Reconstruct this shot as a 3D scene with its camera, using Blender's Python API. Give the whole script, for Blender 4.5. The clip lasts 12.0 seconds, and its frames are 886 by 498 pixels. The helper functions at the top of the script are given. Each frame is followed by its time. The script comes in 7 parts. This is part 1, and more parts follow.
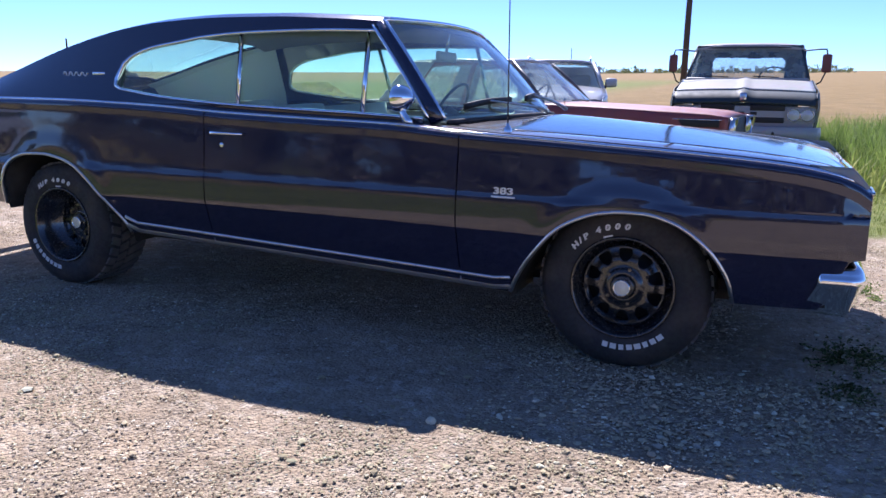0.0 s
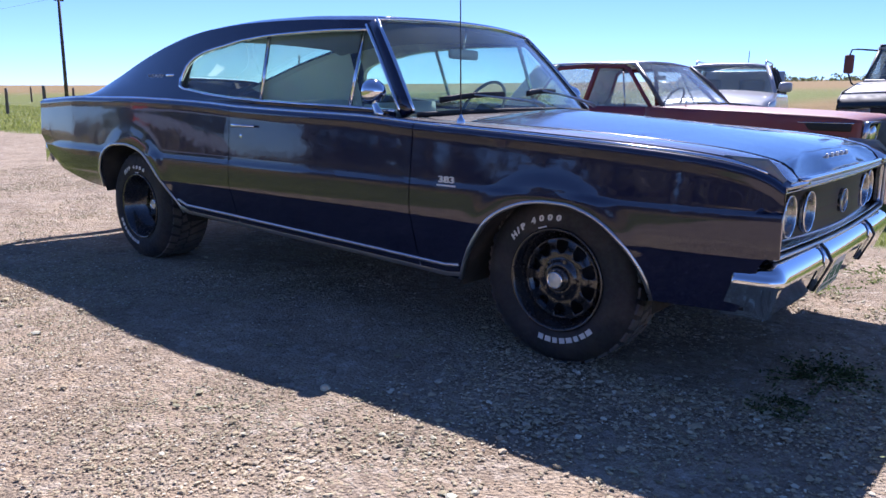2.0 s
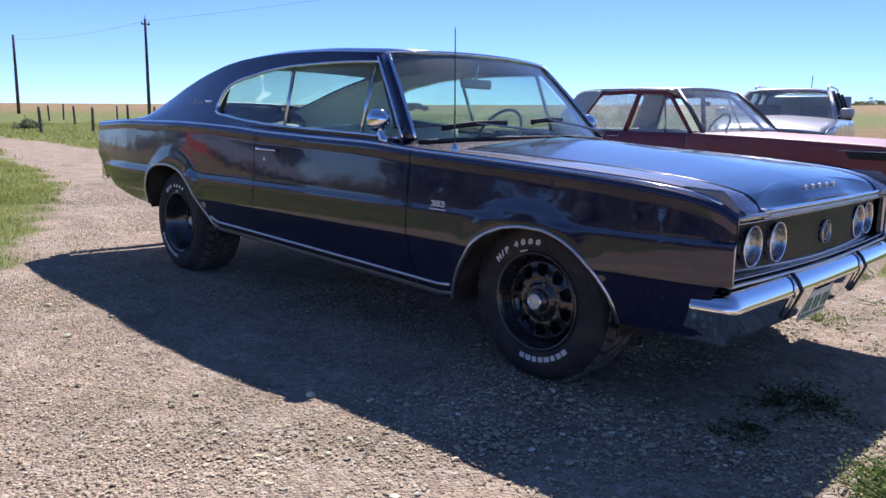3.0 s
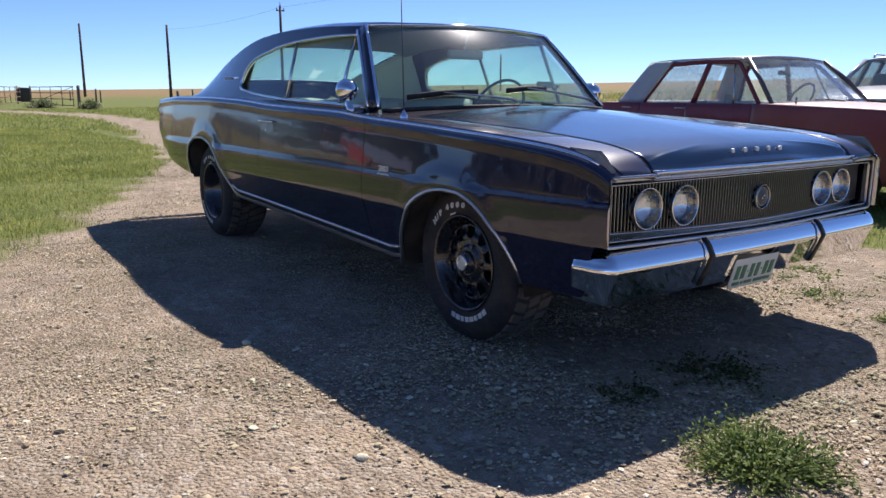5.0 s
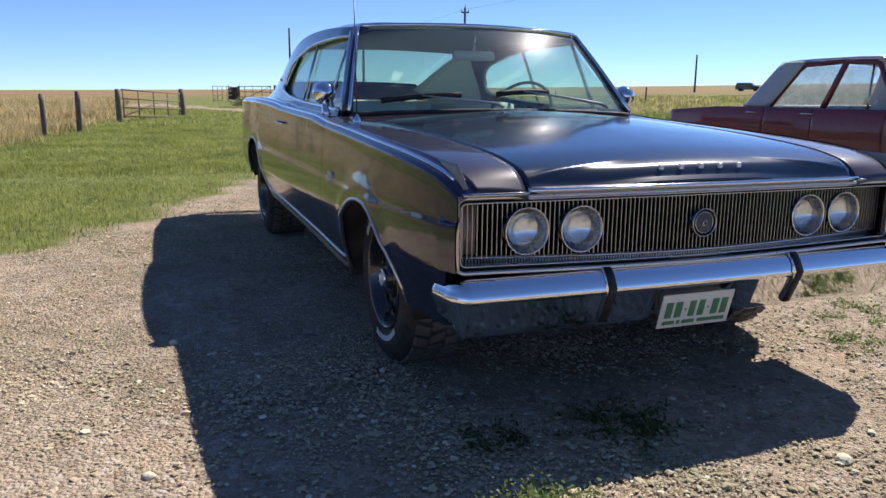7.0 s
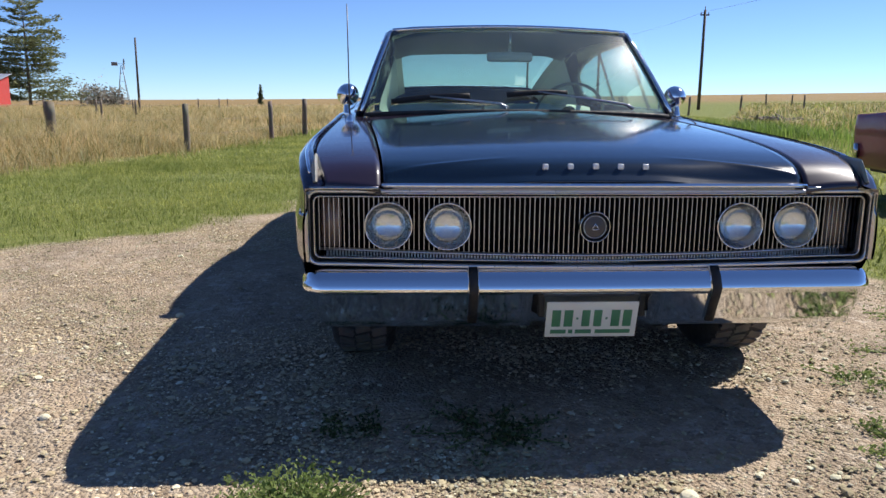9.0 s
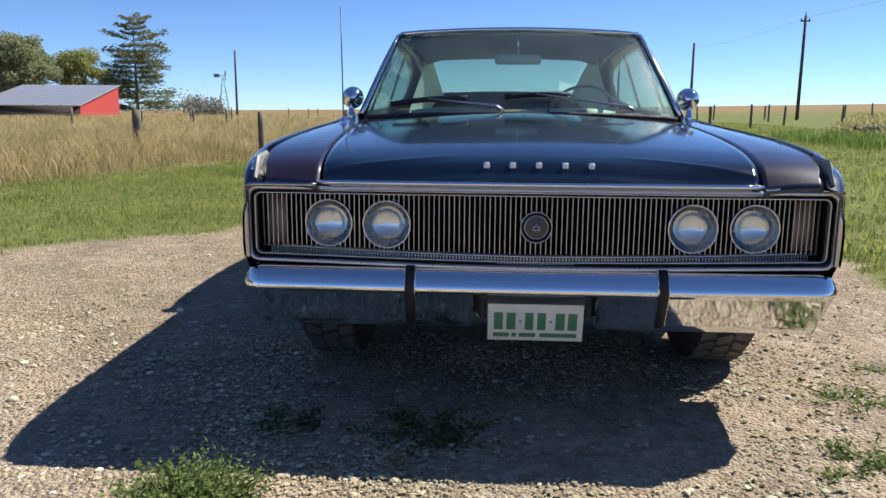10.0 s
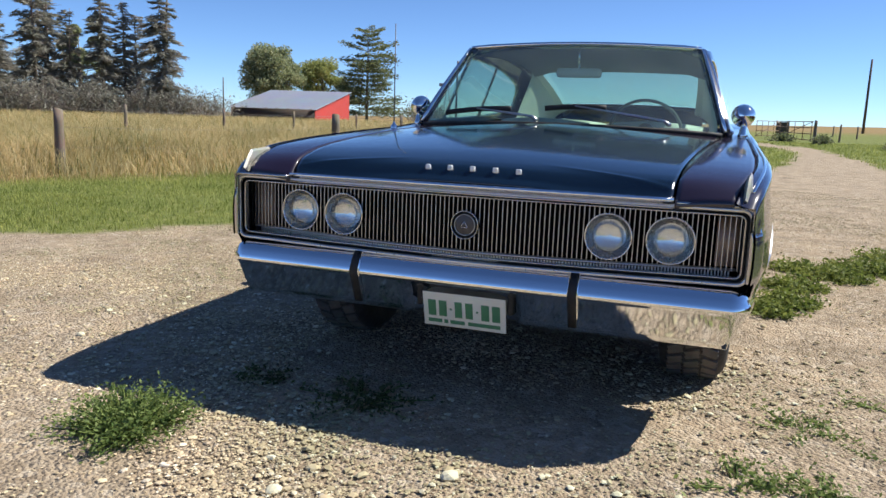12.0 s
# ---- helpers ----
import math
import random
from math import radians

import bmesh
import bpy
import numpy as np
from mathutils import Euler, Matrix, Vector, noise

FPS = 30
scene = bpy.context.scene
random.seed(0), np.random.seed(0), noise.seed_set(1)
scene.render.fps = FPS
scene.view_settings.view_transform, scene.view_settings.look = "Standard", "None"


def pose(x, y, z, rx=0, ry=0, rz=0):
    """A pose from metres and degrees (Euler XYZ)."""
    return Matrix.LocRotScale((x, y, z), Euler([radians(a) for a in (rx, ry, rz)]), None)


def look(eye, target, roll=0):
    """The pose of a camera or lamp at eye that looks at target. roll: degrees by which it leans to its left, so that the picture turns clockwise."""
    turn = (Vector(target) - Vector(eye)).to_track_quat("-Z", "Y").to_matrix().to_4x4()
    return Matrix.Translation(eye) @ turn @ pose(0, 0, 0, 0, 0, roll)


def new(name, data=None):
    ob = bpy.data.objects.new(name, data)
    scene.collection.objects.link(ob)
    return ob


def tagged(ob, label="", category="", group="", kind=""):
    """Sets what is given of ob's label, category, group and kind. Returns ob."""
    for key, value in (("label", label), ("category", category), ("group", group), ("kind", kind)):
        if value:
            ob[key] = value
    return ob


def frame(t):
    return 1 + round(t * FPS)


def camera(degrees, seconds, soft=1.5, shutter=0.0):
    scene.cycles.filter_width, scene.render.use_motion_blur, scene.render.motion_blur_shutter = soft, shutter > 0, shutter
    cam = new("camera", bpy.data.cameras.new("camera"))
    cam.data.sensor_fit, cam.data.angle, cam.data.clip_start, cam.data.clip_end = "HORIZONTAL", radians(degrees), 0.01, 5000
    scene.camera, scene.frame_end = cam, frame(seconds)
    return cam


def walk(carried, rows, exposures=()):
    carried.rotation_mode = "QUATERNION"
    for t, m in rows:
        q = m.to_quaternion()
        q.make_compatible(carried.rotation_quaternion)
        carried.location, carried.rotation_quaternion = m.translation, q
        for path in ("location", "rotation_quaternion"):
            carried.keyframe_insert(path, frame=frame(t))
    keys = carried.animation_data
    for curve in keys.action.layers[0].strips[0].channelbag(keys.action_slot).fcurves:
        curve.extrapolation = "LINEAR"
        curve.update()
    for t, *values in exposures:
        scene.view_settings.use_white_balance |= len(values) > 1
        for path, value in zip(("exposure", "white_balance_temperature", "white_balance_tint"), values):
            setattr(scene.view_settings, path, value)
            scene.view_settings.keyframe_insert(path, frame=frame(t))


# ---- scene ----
cam = camera(60.8, 12.0)
PATH = [
    (0, (1.999, -3.771, 1.079), (1.211, -1.98, 0.669), 0.9),
    (0.5, (2.303, -3.699, 1.073), (1.393, -1.968, 0.655), 0.4),
    (1, (2.529, -3.583, 0.995), (1.494, -1.925, 0.575), 0.1),
    (1.5, (2.728, -3.45, 0.985), (1.579, -1.866, 0.573), 0.2),
    (2, (2.959, -3.34, 1.019), (1.713, -1.825, 0.628), 0.6),
    (2.5, (3.108, -3.293, 1.037), (1.783, -1.839, 0.677), 1.1),
    (3, (3.318, -3.255, 1.059), (1.933, -1.853, 0.718), 1.1),
    (3.2, (3.387, -3.239, 1.044), (1.979, -1.859, 0.709), 1.1),
    (4.8, (3.933, -2.799, 1.018), (2.355, -1.634, 0.629), 0.2),
    (5, (3.964, -2.719, 1.017), (2.364, -1.586, 0.621), 0.2),
    (5.5, (4.037, -2.456, 1.022), (2.379, -1.413, 0.616), 0.1),
    (6, (4.167, -2.192, 1.036), (2.449, -1.253, 0.63), 0.2),
    (6.5, (4.255, -1.941, 1.026), (2.478, -1.115, 0.623), 0.4),
    (7, (4.271, -1.693, 1.038), (2.443, -0.984, 0.64), 0.6),
    (7.2, (4.288, -1.59, 1.044), (2.441, -0.931, 0.65), 0.6),
    (8.8, (4.498, -0.724, 1.026), (2.544, -0.542, 0.638), 0.5),
    (9, (4.559, -0.602, 1.015), (2.599, -0.488, 0.631), 0.4),
    (9.5, (4.597, -0.39, 1.002), (2.633, -0.397, 0.626), 0.4),
    (10, (4.544, -0.145, 0.98), (2.58, -0.263, 0.62), 0.4),
    (10.5, (4.535, 0.05, 0.994), (2.579, -0.185, 0.648), 0.5),
    (11, (4.582, 0.293, 0.992), (2.643, -0.07, 0.658), 0.9),
    (11.5, (4.642, 0.514, 0.977), (2.738, 0.002, 0.643), 1.5),
    (12, (4.644, 0.764, 0.986), (2.788, 0.105, 0.642), 2.1),
]
walk(cam, [(t, look(eye, target, roll)) for t, eye, target, roll in PATH], [(0, 1.04, 5800, 23), (2.5, 0.80, 5900, 24), (4.5, 0.55, 6350, 19), (8.0, 0.58, 6500, 14), (12.0, 0.66, 6550, 8)])

# ---- world, sun ----
SUN = Vector((-0.47, 0.775, 1.0)).normalized()
world = bpy.data.worlds.new("sky")
scene.world = world
world.use_nodes = True
wn = world.node_tree.nodes
sky = wn.new("ShaderNodeTexSky")
sky.sky_type, sky.sun_disc = "NISHITA", False
sky.sun_elevation, sky.sun_rotation = math.asin(SUN.z), math.atan2(SUN.x, SUN.y)
sky.altitude, sky.air_density, sky.dust_density, sky.ozone_density = 2000, 0.72, 0.0, 3.0
tint = wn.new("ShaderNodeMix")
tint.data_type, tint.blend_type = "RGBA", "MULTIPLY"
tint.inputs[0].default_value, tint.inputs[7].default_value = 1.0, (0.75, 0.905, 1.12, 1)
world.node_tree.links.new(sky.outputs[0], tint.inputs[6])
world.node_tree.links.new(tint.outputs[2], wn["Background"].inputs[0])
wn["Background"].inputs[1].default_value = 0.092
sun = new("sun", bpy.data.lights.new("sun", "SUN"))
sun.data.energy, sun.data.angle, sun.data.color = 5.0, radians(0.53), (1.0, 0.95, 0.87)
sun.matrix_world = look(SUN * 50, (0, 0, 0))


# ---- helpers for meshes ----
def part(name, bm, material, parent=None, label="", smooth=True):
    """Links a bmesh as one mesh object, under a thing or a part."""
    me = bpy.data.meshes.new(name)
    if smooth:
        for f in bm.faces:
            f.smooth = True
    bm.to_mesh(me)
    bm.free()
    me.materials.append(material)
    ob = new(name, me)
    if parent is not None:
        ob.parent = parent
    if label:
        ob["label"] = label
    return ob


def share(ob, name, m, parent=None, label=""):
    """One more object on the mesh of ob."""
    o = new(name, ob.data)
    o.parent = parent
    o.matrix_basis = m
    if label:
        o["label"] = label
    return o


def thing(name, label, category, group="", kind="", at=(0, 0, 0), rz=0.0):
    ob = new(name)
    ob.empty_display_size = 0.2
    ob.matrix_basis = pose(*at, 0, 0, rz)
    return tagged(ob, label, category, group, kind)


def box(x0, x1, y0, y1, z0, z1, bevel=0.0, seg=2, bm=None):
    own = bm is None
    bm = bm or bmesh.new()
    m = Matrix.Translation(((x0 + x1) / 2, (y0 + y1) / 2, (z0 + z1) / 2)) @ Matrix.Diagonal((abs(x1 - x0), abs(y1 - y0), abs(z1 - z0), 1))
    made = bmesh.ops.create_cube(bm, size=1, matrix=m)
    if bevel and own:
        bmesh.ops.bevel(bm, geom=bm.edges[:], offset=bevel, segments=seg, affect="EDGES", profile=0.5)
    return bm


def rod(a, b, ra, rb=None, seg=10, bm=None, caps=True):
    """A round bar from a to b."""
    bm = bm or bmesh.new()
    a, b = Vector(a), Vector(b)
    rb = ra if rb is None else rb
    q = (b - a).to_track_quat("Z", "Y").to_matrix().to_4x4()
    m = Matrix.Translation((a + b) / 2) @ q
    bmesh.ops.create_cone(bm, cap_ends=caps, segments=seg, radius1=ra, radius2=rb, depth=(b - a).length, matrix=m)
    return bm


def grid(P, bm=None, flip=False, wrap_u=False, wrap_v=False):
    """A sheet of quads over a table of points P[u][v]."""
    bm = bm or bmesh.new()
    vs = [[bm.verts.new(p) for p in row] for row in P]
    nu, nv = len(vs), len(vs[0])
    for i in range(nu if wrap_u else nu - 1):
        for j in range(nv if wrap_v else nv - 1):
            a, b, c, d = vs[i][j], vs[(i + 1) % nu][j], vs[(i + 1) % nu][(j + 1) % nv], vs[i][(j + 1) % nv]
            try:
                bm.faces.new((a, d, c, b) if flip else (a, b, c, d))
            except ValueError:
                pass
    return bm


def sweep(path, outline, bm=None, up=(0, 0, 1), closed=False, scale=None):
    """Carries an outline of (side, up) along a path; up is roughly the outline's second axis."""
    bm = bm or bmesh.new()
    pts = [Vector(p) for p in path]
    n = len(pts)
    rings = []
    for i, p in enumerate(pts):
        a, b = (pts[i - 1], pts[(i + 1) % n]) if closed else (pts[max(i - 1, 0)], pts[min(i + 1, n - 1)])
        t = (b - a).normalized()
        u = Vector(up(p) if callable(up) else up)
        side = t.cross(u).normalized()
        v = side.cross(t).normalized()
        k = scale(i / (n - 1)) if scale else 1.0
        rings.append([bm.verts.new(p + side * s * k + v * w * k) for s, w in outline])
    m = len(outline)
    for i in range(n if closed else n - 1):
        r0, r1 = rings[i], rings[(i + 1) % n]
        for j in range(m):
            bm.faces.new((r0[j], r1[j], r1[(j + 1) % m], r0[(j + 1) % m]))
    if not closed:
        bm.faces.new(rings[0])
        bm.faces.new(rings[-1][::-1])
    bmesh.ops.recalc_face_normals(bm, faces=bm.faces[:])
    return bm


def ring(r, n=8, k=1.0):
    return [(r * math.cos(2 * math.pi * i / n), k * r * math.sin(2 * math.pi * i / n)) for i in range(n)]


def lathe(outline, seg=32, bm=None, m=None, closed=False):
    """Turns an outline of (radius, height) about the z axis."""
    bm = bm or bmesh.new()
    m = m or Matrix()
    rows = []
    for r, h in outline:
        rows.append([bm.verts.new(m @ Vector((r * math.cos(2 * math.pi * k / seg), r * math.sin(2 * math.pi * k / seg), h))) for k in range(seg)])
    n = len(rows)
    for i in range(n if closed else n - 1):
        for k in range(seg):
            bm.faces.new((rows[i][k], rows[i][(k + 1) % seg], rows[(i + 1) % n][(k + 1) % seg], rows[(i + 1) % n][k]))
    bmesh.ops.remove_doubles(bm, verts=bm.verts[:], dist=1e-6)
    bmesh.ops.recalc_face_normals(bm, faces=bm.faces[:])
    return bm


def curve(table, x, smooth=True):
    """A smooth line through rows of (x, value)."""
    xs, ys = [p[0] for p in table], [p[1] for p in table]
    if x <= xs[0]:
        return ys[0]
    if x >= xs[-1]:
        return ys[-1]
    k = max(i for i in range(len(xs) - 1) if xs[i] <= x)
    h = xs[k + 1] - xs[k]
    t = (x - xs[k]) / h
    if not smooth:
        return ys[k] + t * (ys[k + 1] - ys[k])
    def slope(i):
        if i == 0 or i == len(xs) - 1:
            j = max(i, 1)
            return (ys[j] - ys[j - 1]) / (xs[j] - xs[j - 1])
        a, b = (ys[i] - ys[i - 1]) / (xs[i] - xs[i - 1]), (ys[i + 1] - ys[i]) / (xs[i + 1] - xs[i])
        return 0.0 if a * b <= 0 else 2 * a * b / (a + b)
    m0, m1 = slope(k), slope(k + 1)
    return (2 * t**3 - 3 * t**2 + 1) * ys[k] + (t**3 - 2 * t**2 + t) * h * m0 + (3 * t**2 - 2 * t**3) * ys[k + 1] + (t**3 - t**2) * h * m1


def lin(a, b, n):
    return [a + (b - a) * i / (n - 1) for i in range(n)]


def step(x, a, b):
    t = min(max((x - a) / (b - a), 0.0), 1.0)
    return t * t * (3 - 2 * t)


def solid(ob, thick, offset=-1.0, rim=True):
    m = ob.modifiers.new("thickness", "SOLIDIFY")
    m.thickness, m.offset, m.use_rim = thick, offset, rim
    return ob


# ---- materials ----
def material(name):
    m = bpy.data.materials.new(name)
    m.use_nodes = True
    n = m.node_tree.nodes
    return m, n, m.node_tree.links, n["Principled BSDF"]


def noisy(n, l, scale, detail=4.0, rough=0.6, coords="Object"):
    t = n.new("ShaderNodeTexCoord")
    x = n.new("ShaderNodeTexNoise")
    x.inputs["Scale"].default_value, x.inputs["Detail"].default_value, x.inputs["Roughness"].default_value = scale, detail, rough
    l.new(t.outputs[coords], x.inputs["Vector"])
    return x


def ramp(n, l, source, stops):
    r = n.new("ShaderNodeValToRGB")
    while len(r.color_ramp.elements) < len(stops):
        r.color_ramp.elements.new(0.5)
    for e, (p, c) in zip(r.color_ramp.elements, stops):
        e.position, e.color = p, (*c, 1) if len(c) == 3 else c
    l.new(source, r.inputs[0])
    return r


def mixed(n, l, fac, a, b, mode="MIX"):
    x = n.new("ShaderNodeMix")
    x.data_type, x.blend_type = "RGBA", mode
    for sock, v in ((x.inputs[0], fac), (x.inputs[6], a), (x.inputs[7], b)):
        if isinstance(v, (int, float)):
            sock.default_value = v
        elif isinstance(v, tuple):
            sock.default_value = (*v, 1)
        else:
            l.new(v, sock)
    return x.outputs[2]


def bumped(n, l, p, height, strength=0.3, distance=0.01):
    b = n.new("ShaderNodeBump")
    b.inputs["Strength"].default_value, b.inputs["Distance"].default_value = strength, distance
    l.new(height, b.inputs["Height"])
    l.new(b.outputs[0], p.inputs["Normal"])


def plain(name, color, rough=0.5, metal=0.0, vary=0.12, scale=30.0, bump=0.0, coat=0.0, dirt=0.0, ior=1.5):
    """A surface of one colour with grain, blotches and uneven gloss."""
    m, n, l, p = material(name)
    fine, broad = noisy(n, l, scale), noisy(n, l, scale / 9, 3)
    c = mixed(n, l, vary, color, fine.outputs["Color"], "OVERLAY")
    c = mixed(n, l, vary, c, broad.outputs["Color"], "OVERLAY")
    if dirt:
        d = ramp(n, l, broad.outputs["Fac"], ((0.45, (0, 0, 0)), (0.75, (1, 1, 1))))
        f = n.new("ShaderNodeMath")
        f.operation = "MULTIPLY"
        f.inputs[1].default_value = dirt
        l.new(d.outputs[0], f.inputs[0])
        c = mixed(n, l, f.outputs[0], c, (0.32, 0.26, 0.19))
    l.new(c, p.inputs["Base Color"])
    r = ramp(n, l, fine.outputs["Fac"], ((0.3, (rough * 0.8,) * 3), (0.7, (min(1, rough * 1.2),) * 3)))
    l.new(r.outputs[0], p.inputs["Roughness"])
    p.inputs["Metallic"].default_value = metal
    p.inputs["IOR"].default_value = ior
    p.inputs["Coat Weight"].default_value = coat
    p.inputs["Coat Roughness"].default_value = 0.05
    if bump:
        bumped(n, l, p, fine.outputs["Fac"], bump)
    return m


def car_paint(name, color, flake, rough=0.35, coat=1.0, metal=0.4, dust=0.05, wave=0.015, haze=0.0, spec=0.08):
    """Paint under clear lacquer, slightly wavy and dusty."""
    m, n, l, p = material(name)
    fine = noisy(n, l, 900, 2)
    broad = noisy(n, l, 2.5, 3)
    dusty = noisy(n, l, 40, 6)
    c = mixed(n, l, ramp(n, l, fine.outputs["Fac"], ((0.45, (0, 0, 0)), (0.75, (1, 1, 1)))).outputs[0], color, flake)
    d = n.new("ShaderNodeMath")
    d.operation = "MULTIPLY"
    d.inputs[1].default_value = dust
    l.new(dusty.outputs["Fac"], d.inputs[0])
    c = mixed(n, l, d.outputs[0], c, (0.3, 0.26, 0.2))
    l.new(c, p.inputs["Base Color"])
    p.inputs["Metallic"].default_value, p.inputs["Roughness"].default_value = metal, rough
    p.inputs["Specular IOR Level"].default_value = spec
    p.inputs["Coat Weight"].default_value = coat
    p.inputs["Coat IOR"].default_value = 1.70
    r = ramp(n, l, dusty.outputs["Fac"], ((0.35, (0.03 + haze,) * 3), (0.8, (0.10 + haze,) * 3)))
    l.new(r.outputs[0], p.inputs["Coat Roughness"])
    bumped(n, l, p, broad.outputs["Fac"], 0.25, wave)
    b = [x for x in n if x.bl_idname == "ShaderNodeBump"][0]
    l.new(b.outputs[0], p.inputs["Coat Normal"])
    return m


def glass_pane(name, tint, gloss=0.09, film=0.03, smear=0.0):
    """A thin pane: tinted see-through with a mirror-like gloss."""
    m, n, l, p = material(name)
    n.remove(p)
    tr, gl, mx, lw, pw = n.new("ShaderNodeBsdfTransparent"), n.new("ShaderNodeBsdfGlossy"), n.new("ShaderNodeMixShader"), n.new("ShaderNodeLayerWeight"), n.new("ShaderNodeMath")
    tr.inputs[0].default_value = (*tint, 1)
    gl.inputs["Roughness"].default_value = 0.01
    lw.inputs[0].default_value = 0.5
    pw.operation = "POWER"
    pw.inputs[1].default_value = 4.0
    l.new(lw.outputs["Facing"], pw.inputs[0])
    ad = n.new("ShaderNodeMath")
    ad.operation = "MULTIPLY_ADD"
    ad.inputs[1].default_value, ad.inputs[2].default_value = 0.85, gloss
    l.new(pw.outputs[0], ad.inputs[0])
    l.new(ad.outputs[0], mx.inputs[0])
    l.new(tr.outputs[0], mx.inputs[1])
    l.new(gl.outputs[0], mx.inputs[2])
    # a film of fine dust that scatters some light
    df, tl, dm, top = n.new("ShaderNodeBsdfDiffuse"), n.new("ShaderNodeBsdfTranslucent"), n.new("ShaderNodeMixShader"), n.new("ShaderNodeMixShader")
    for d in (df, tl):
        d.inputs[0].default_value = (0.64, 0.76, 0.73, 1)
    dm.inputs[0].default_value = 0.6
    l.new(df.outputs[0], dm.inputs[1])
    l.new(tl.outputs[0], dm.inputs[2])
    dust = noisy(n, l, 6, 4)
    amount = ramp(n, l, dust.outputs["Fac"], ((0.3, (film * 0.6,) * 3), (0.75, (film * 1.5,) * 3)))
    l.new(amount.outputs[0], top.inputs[0])
    l.new(mx.outputs[0], top.inputs[1])
    l.new(dm.outputs[0], top.inputs[2])
    out = top
    if smear:
        # a greasy smear that spreads the sun's glint
        sg, out = n.new("ShaderNodeBsdfGlossy"), n.new("ShaderNodeMixShader")
        sg.inputs["Roughness"].default_value = 0.28
        out.inputs[0].default_value = smear
        l.new(top.outputs[0], out.inputs[1])
        l.new(sg.outputs[0], out.inputs[2])
    l.new(out.outputs[0], n["Material Output"].inputs[0])
    return m


PAINT = car_paint("plum_black_paint", (0.0075, 0.0118, 0.037), (0.020, 0.012, 0.030), 0.27, 1.0, 0.0, 0.003, 0.008)
# bonnet base is shifted blue-green, so reflected sky tint sits in the colour
BONNET_PAINT = car_paint("sky_tinted_blue_black_paint", (0.0018, 0.0085, 0.020), (0.003, 0.012, 0.028), 0.24, 1.0, 0.0, 0.004, 0.006, 0.03, 0.08)
PLUM_PAINT = car_paint("faded_plum_paint", (0.010, 0.0065, 0.018), (0.029, 0.012, 0.026), 0.40, 0.9, 0.0, 0.006, 0.008, 0.02, 0.12)
CHROME = plain("chrome", (0.85, 0.86, 0.88), 0.06, 1.0, 0.05, 40)
CHROME_WORN = plain("worn_chrome", (0.50, 0.50, 0.51), 0.18, 1.0, 0.2, 60, dirt=0.15)
BADGE = plain("satin_badge_metal", (0.72, 0.72, 0.72), 0.4, 0.3, 0.1, 60)
GRILLE_METAL = plain("dull_silver_bars", (0.52, 0.53, 0.55), 0.32, 1.0, 0.2, 60)
ALU = plain("dull_aluminium_trim", (0.62, 0.62, 0.63), 0.32, 1.0, 0.15, 80)
RUBBER = plain("tyre_rubber", (0.022, 0.022, 0.024), 0.75, 0, 0.3, 60, 0.1, dirt=0.12)
POT_METAL = plain("dull_pitted_pot_metal", (0.27, 0.27, 0.25), 0.45, 0.35, 0.25, 80, 0.1)
TREAD = plain("dusty_tread_rubber", (0.085, 0.080, 0.074), 0.85, 0, 0.3, 60, 0.1, dirt=0.35)
WHEEL_BLACK = plain("black_wheel_paint", (0.018, 0.018, 0.020), 0.25, 0, 0.2, 60, coat=0.8)
# near-black without gloss: the shade inside gaps is put into this colour
VOID = plain("gap_shade_black", (0.003, 0.003, 0.004), 0.95, 0, 0.1, 50, ior=1.08)
BLACK = plain("matt_black", (0.012, 0.012, 0.013), 0.6, 0, 0.2, 50)
UNDER = plain("underbody_black", (0.02, 0.018, 0.016), 0.9, 0, 0.3, 20, 0.2, dirt=0.3)
WHITE = plain("white_letter_paint", (0.75, 0.75, 0.72), 0.6, 0, 0.1, 60)
CREAM = plain("cream_cap", (0.86, 0.78, 0.62), 0.45, 0.0, 0.1, 60)
VINYL = plain("grey_vinyl", (0.62, 0.64, 0.63), 0.55, 0, 0.12, 80, 0.05)
VINYL_DARK = plain("dark_grey_vinyl", (0.16, 0.17, 0.175), 0.6, 0, 0.15, 60)
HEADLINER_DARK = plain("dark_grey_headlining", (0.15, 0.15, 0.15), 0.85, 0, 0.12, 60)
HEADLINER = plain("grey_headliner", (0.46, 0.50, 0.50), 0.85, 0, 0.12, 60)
GLASS = glass_pane("tinted_side_glass", (0.72, 0.88, 0.76), 0.09, 0.07)
SCREEN = glass_pane("tinted_windscreen_glass", (0.71, 0.88, 0.78), 0.13, 0.10, 0.009)


# ---- ground ----
def rise(x, y):
    """The land lies flat round the cars and lifts very gently towards the horizon."""
    r = math.hypot(x, y)
    dip = 0.05 * math.exp(-(((x - 1.7) / 3.0) ** 2) - ((y - 10.2) / 3.4) ** 2)
    if r < 14:
        return dip
    a = math.atan2(y, x)
    tilt = 0.82 + 0.60 * math.cos(a) + 0.86 * math.sin(a)
    return dip + math.tan(radians(max(tilt, -0.25))) * (r - 14) * (1 - math.exp(-(r - 14) / 12))


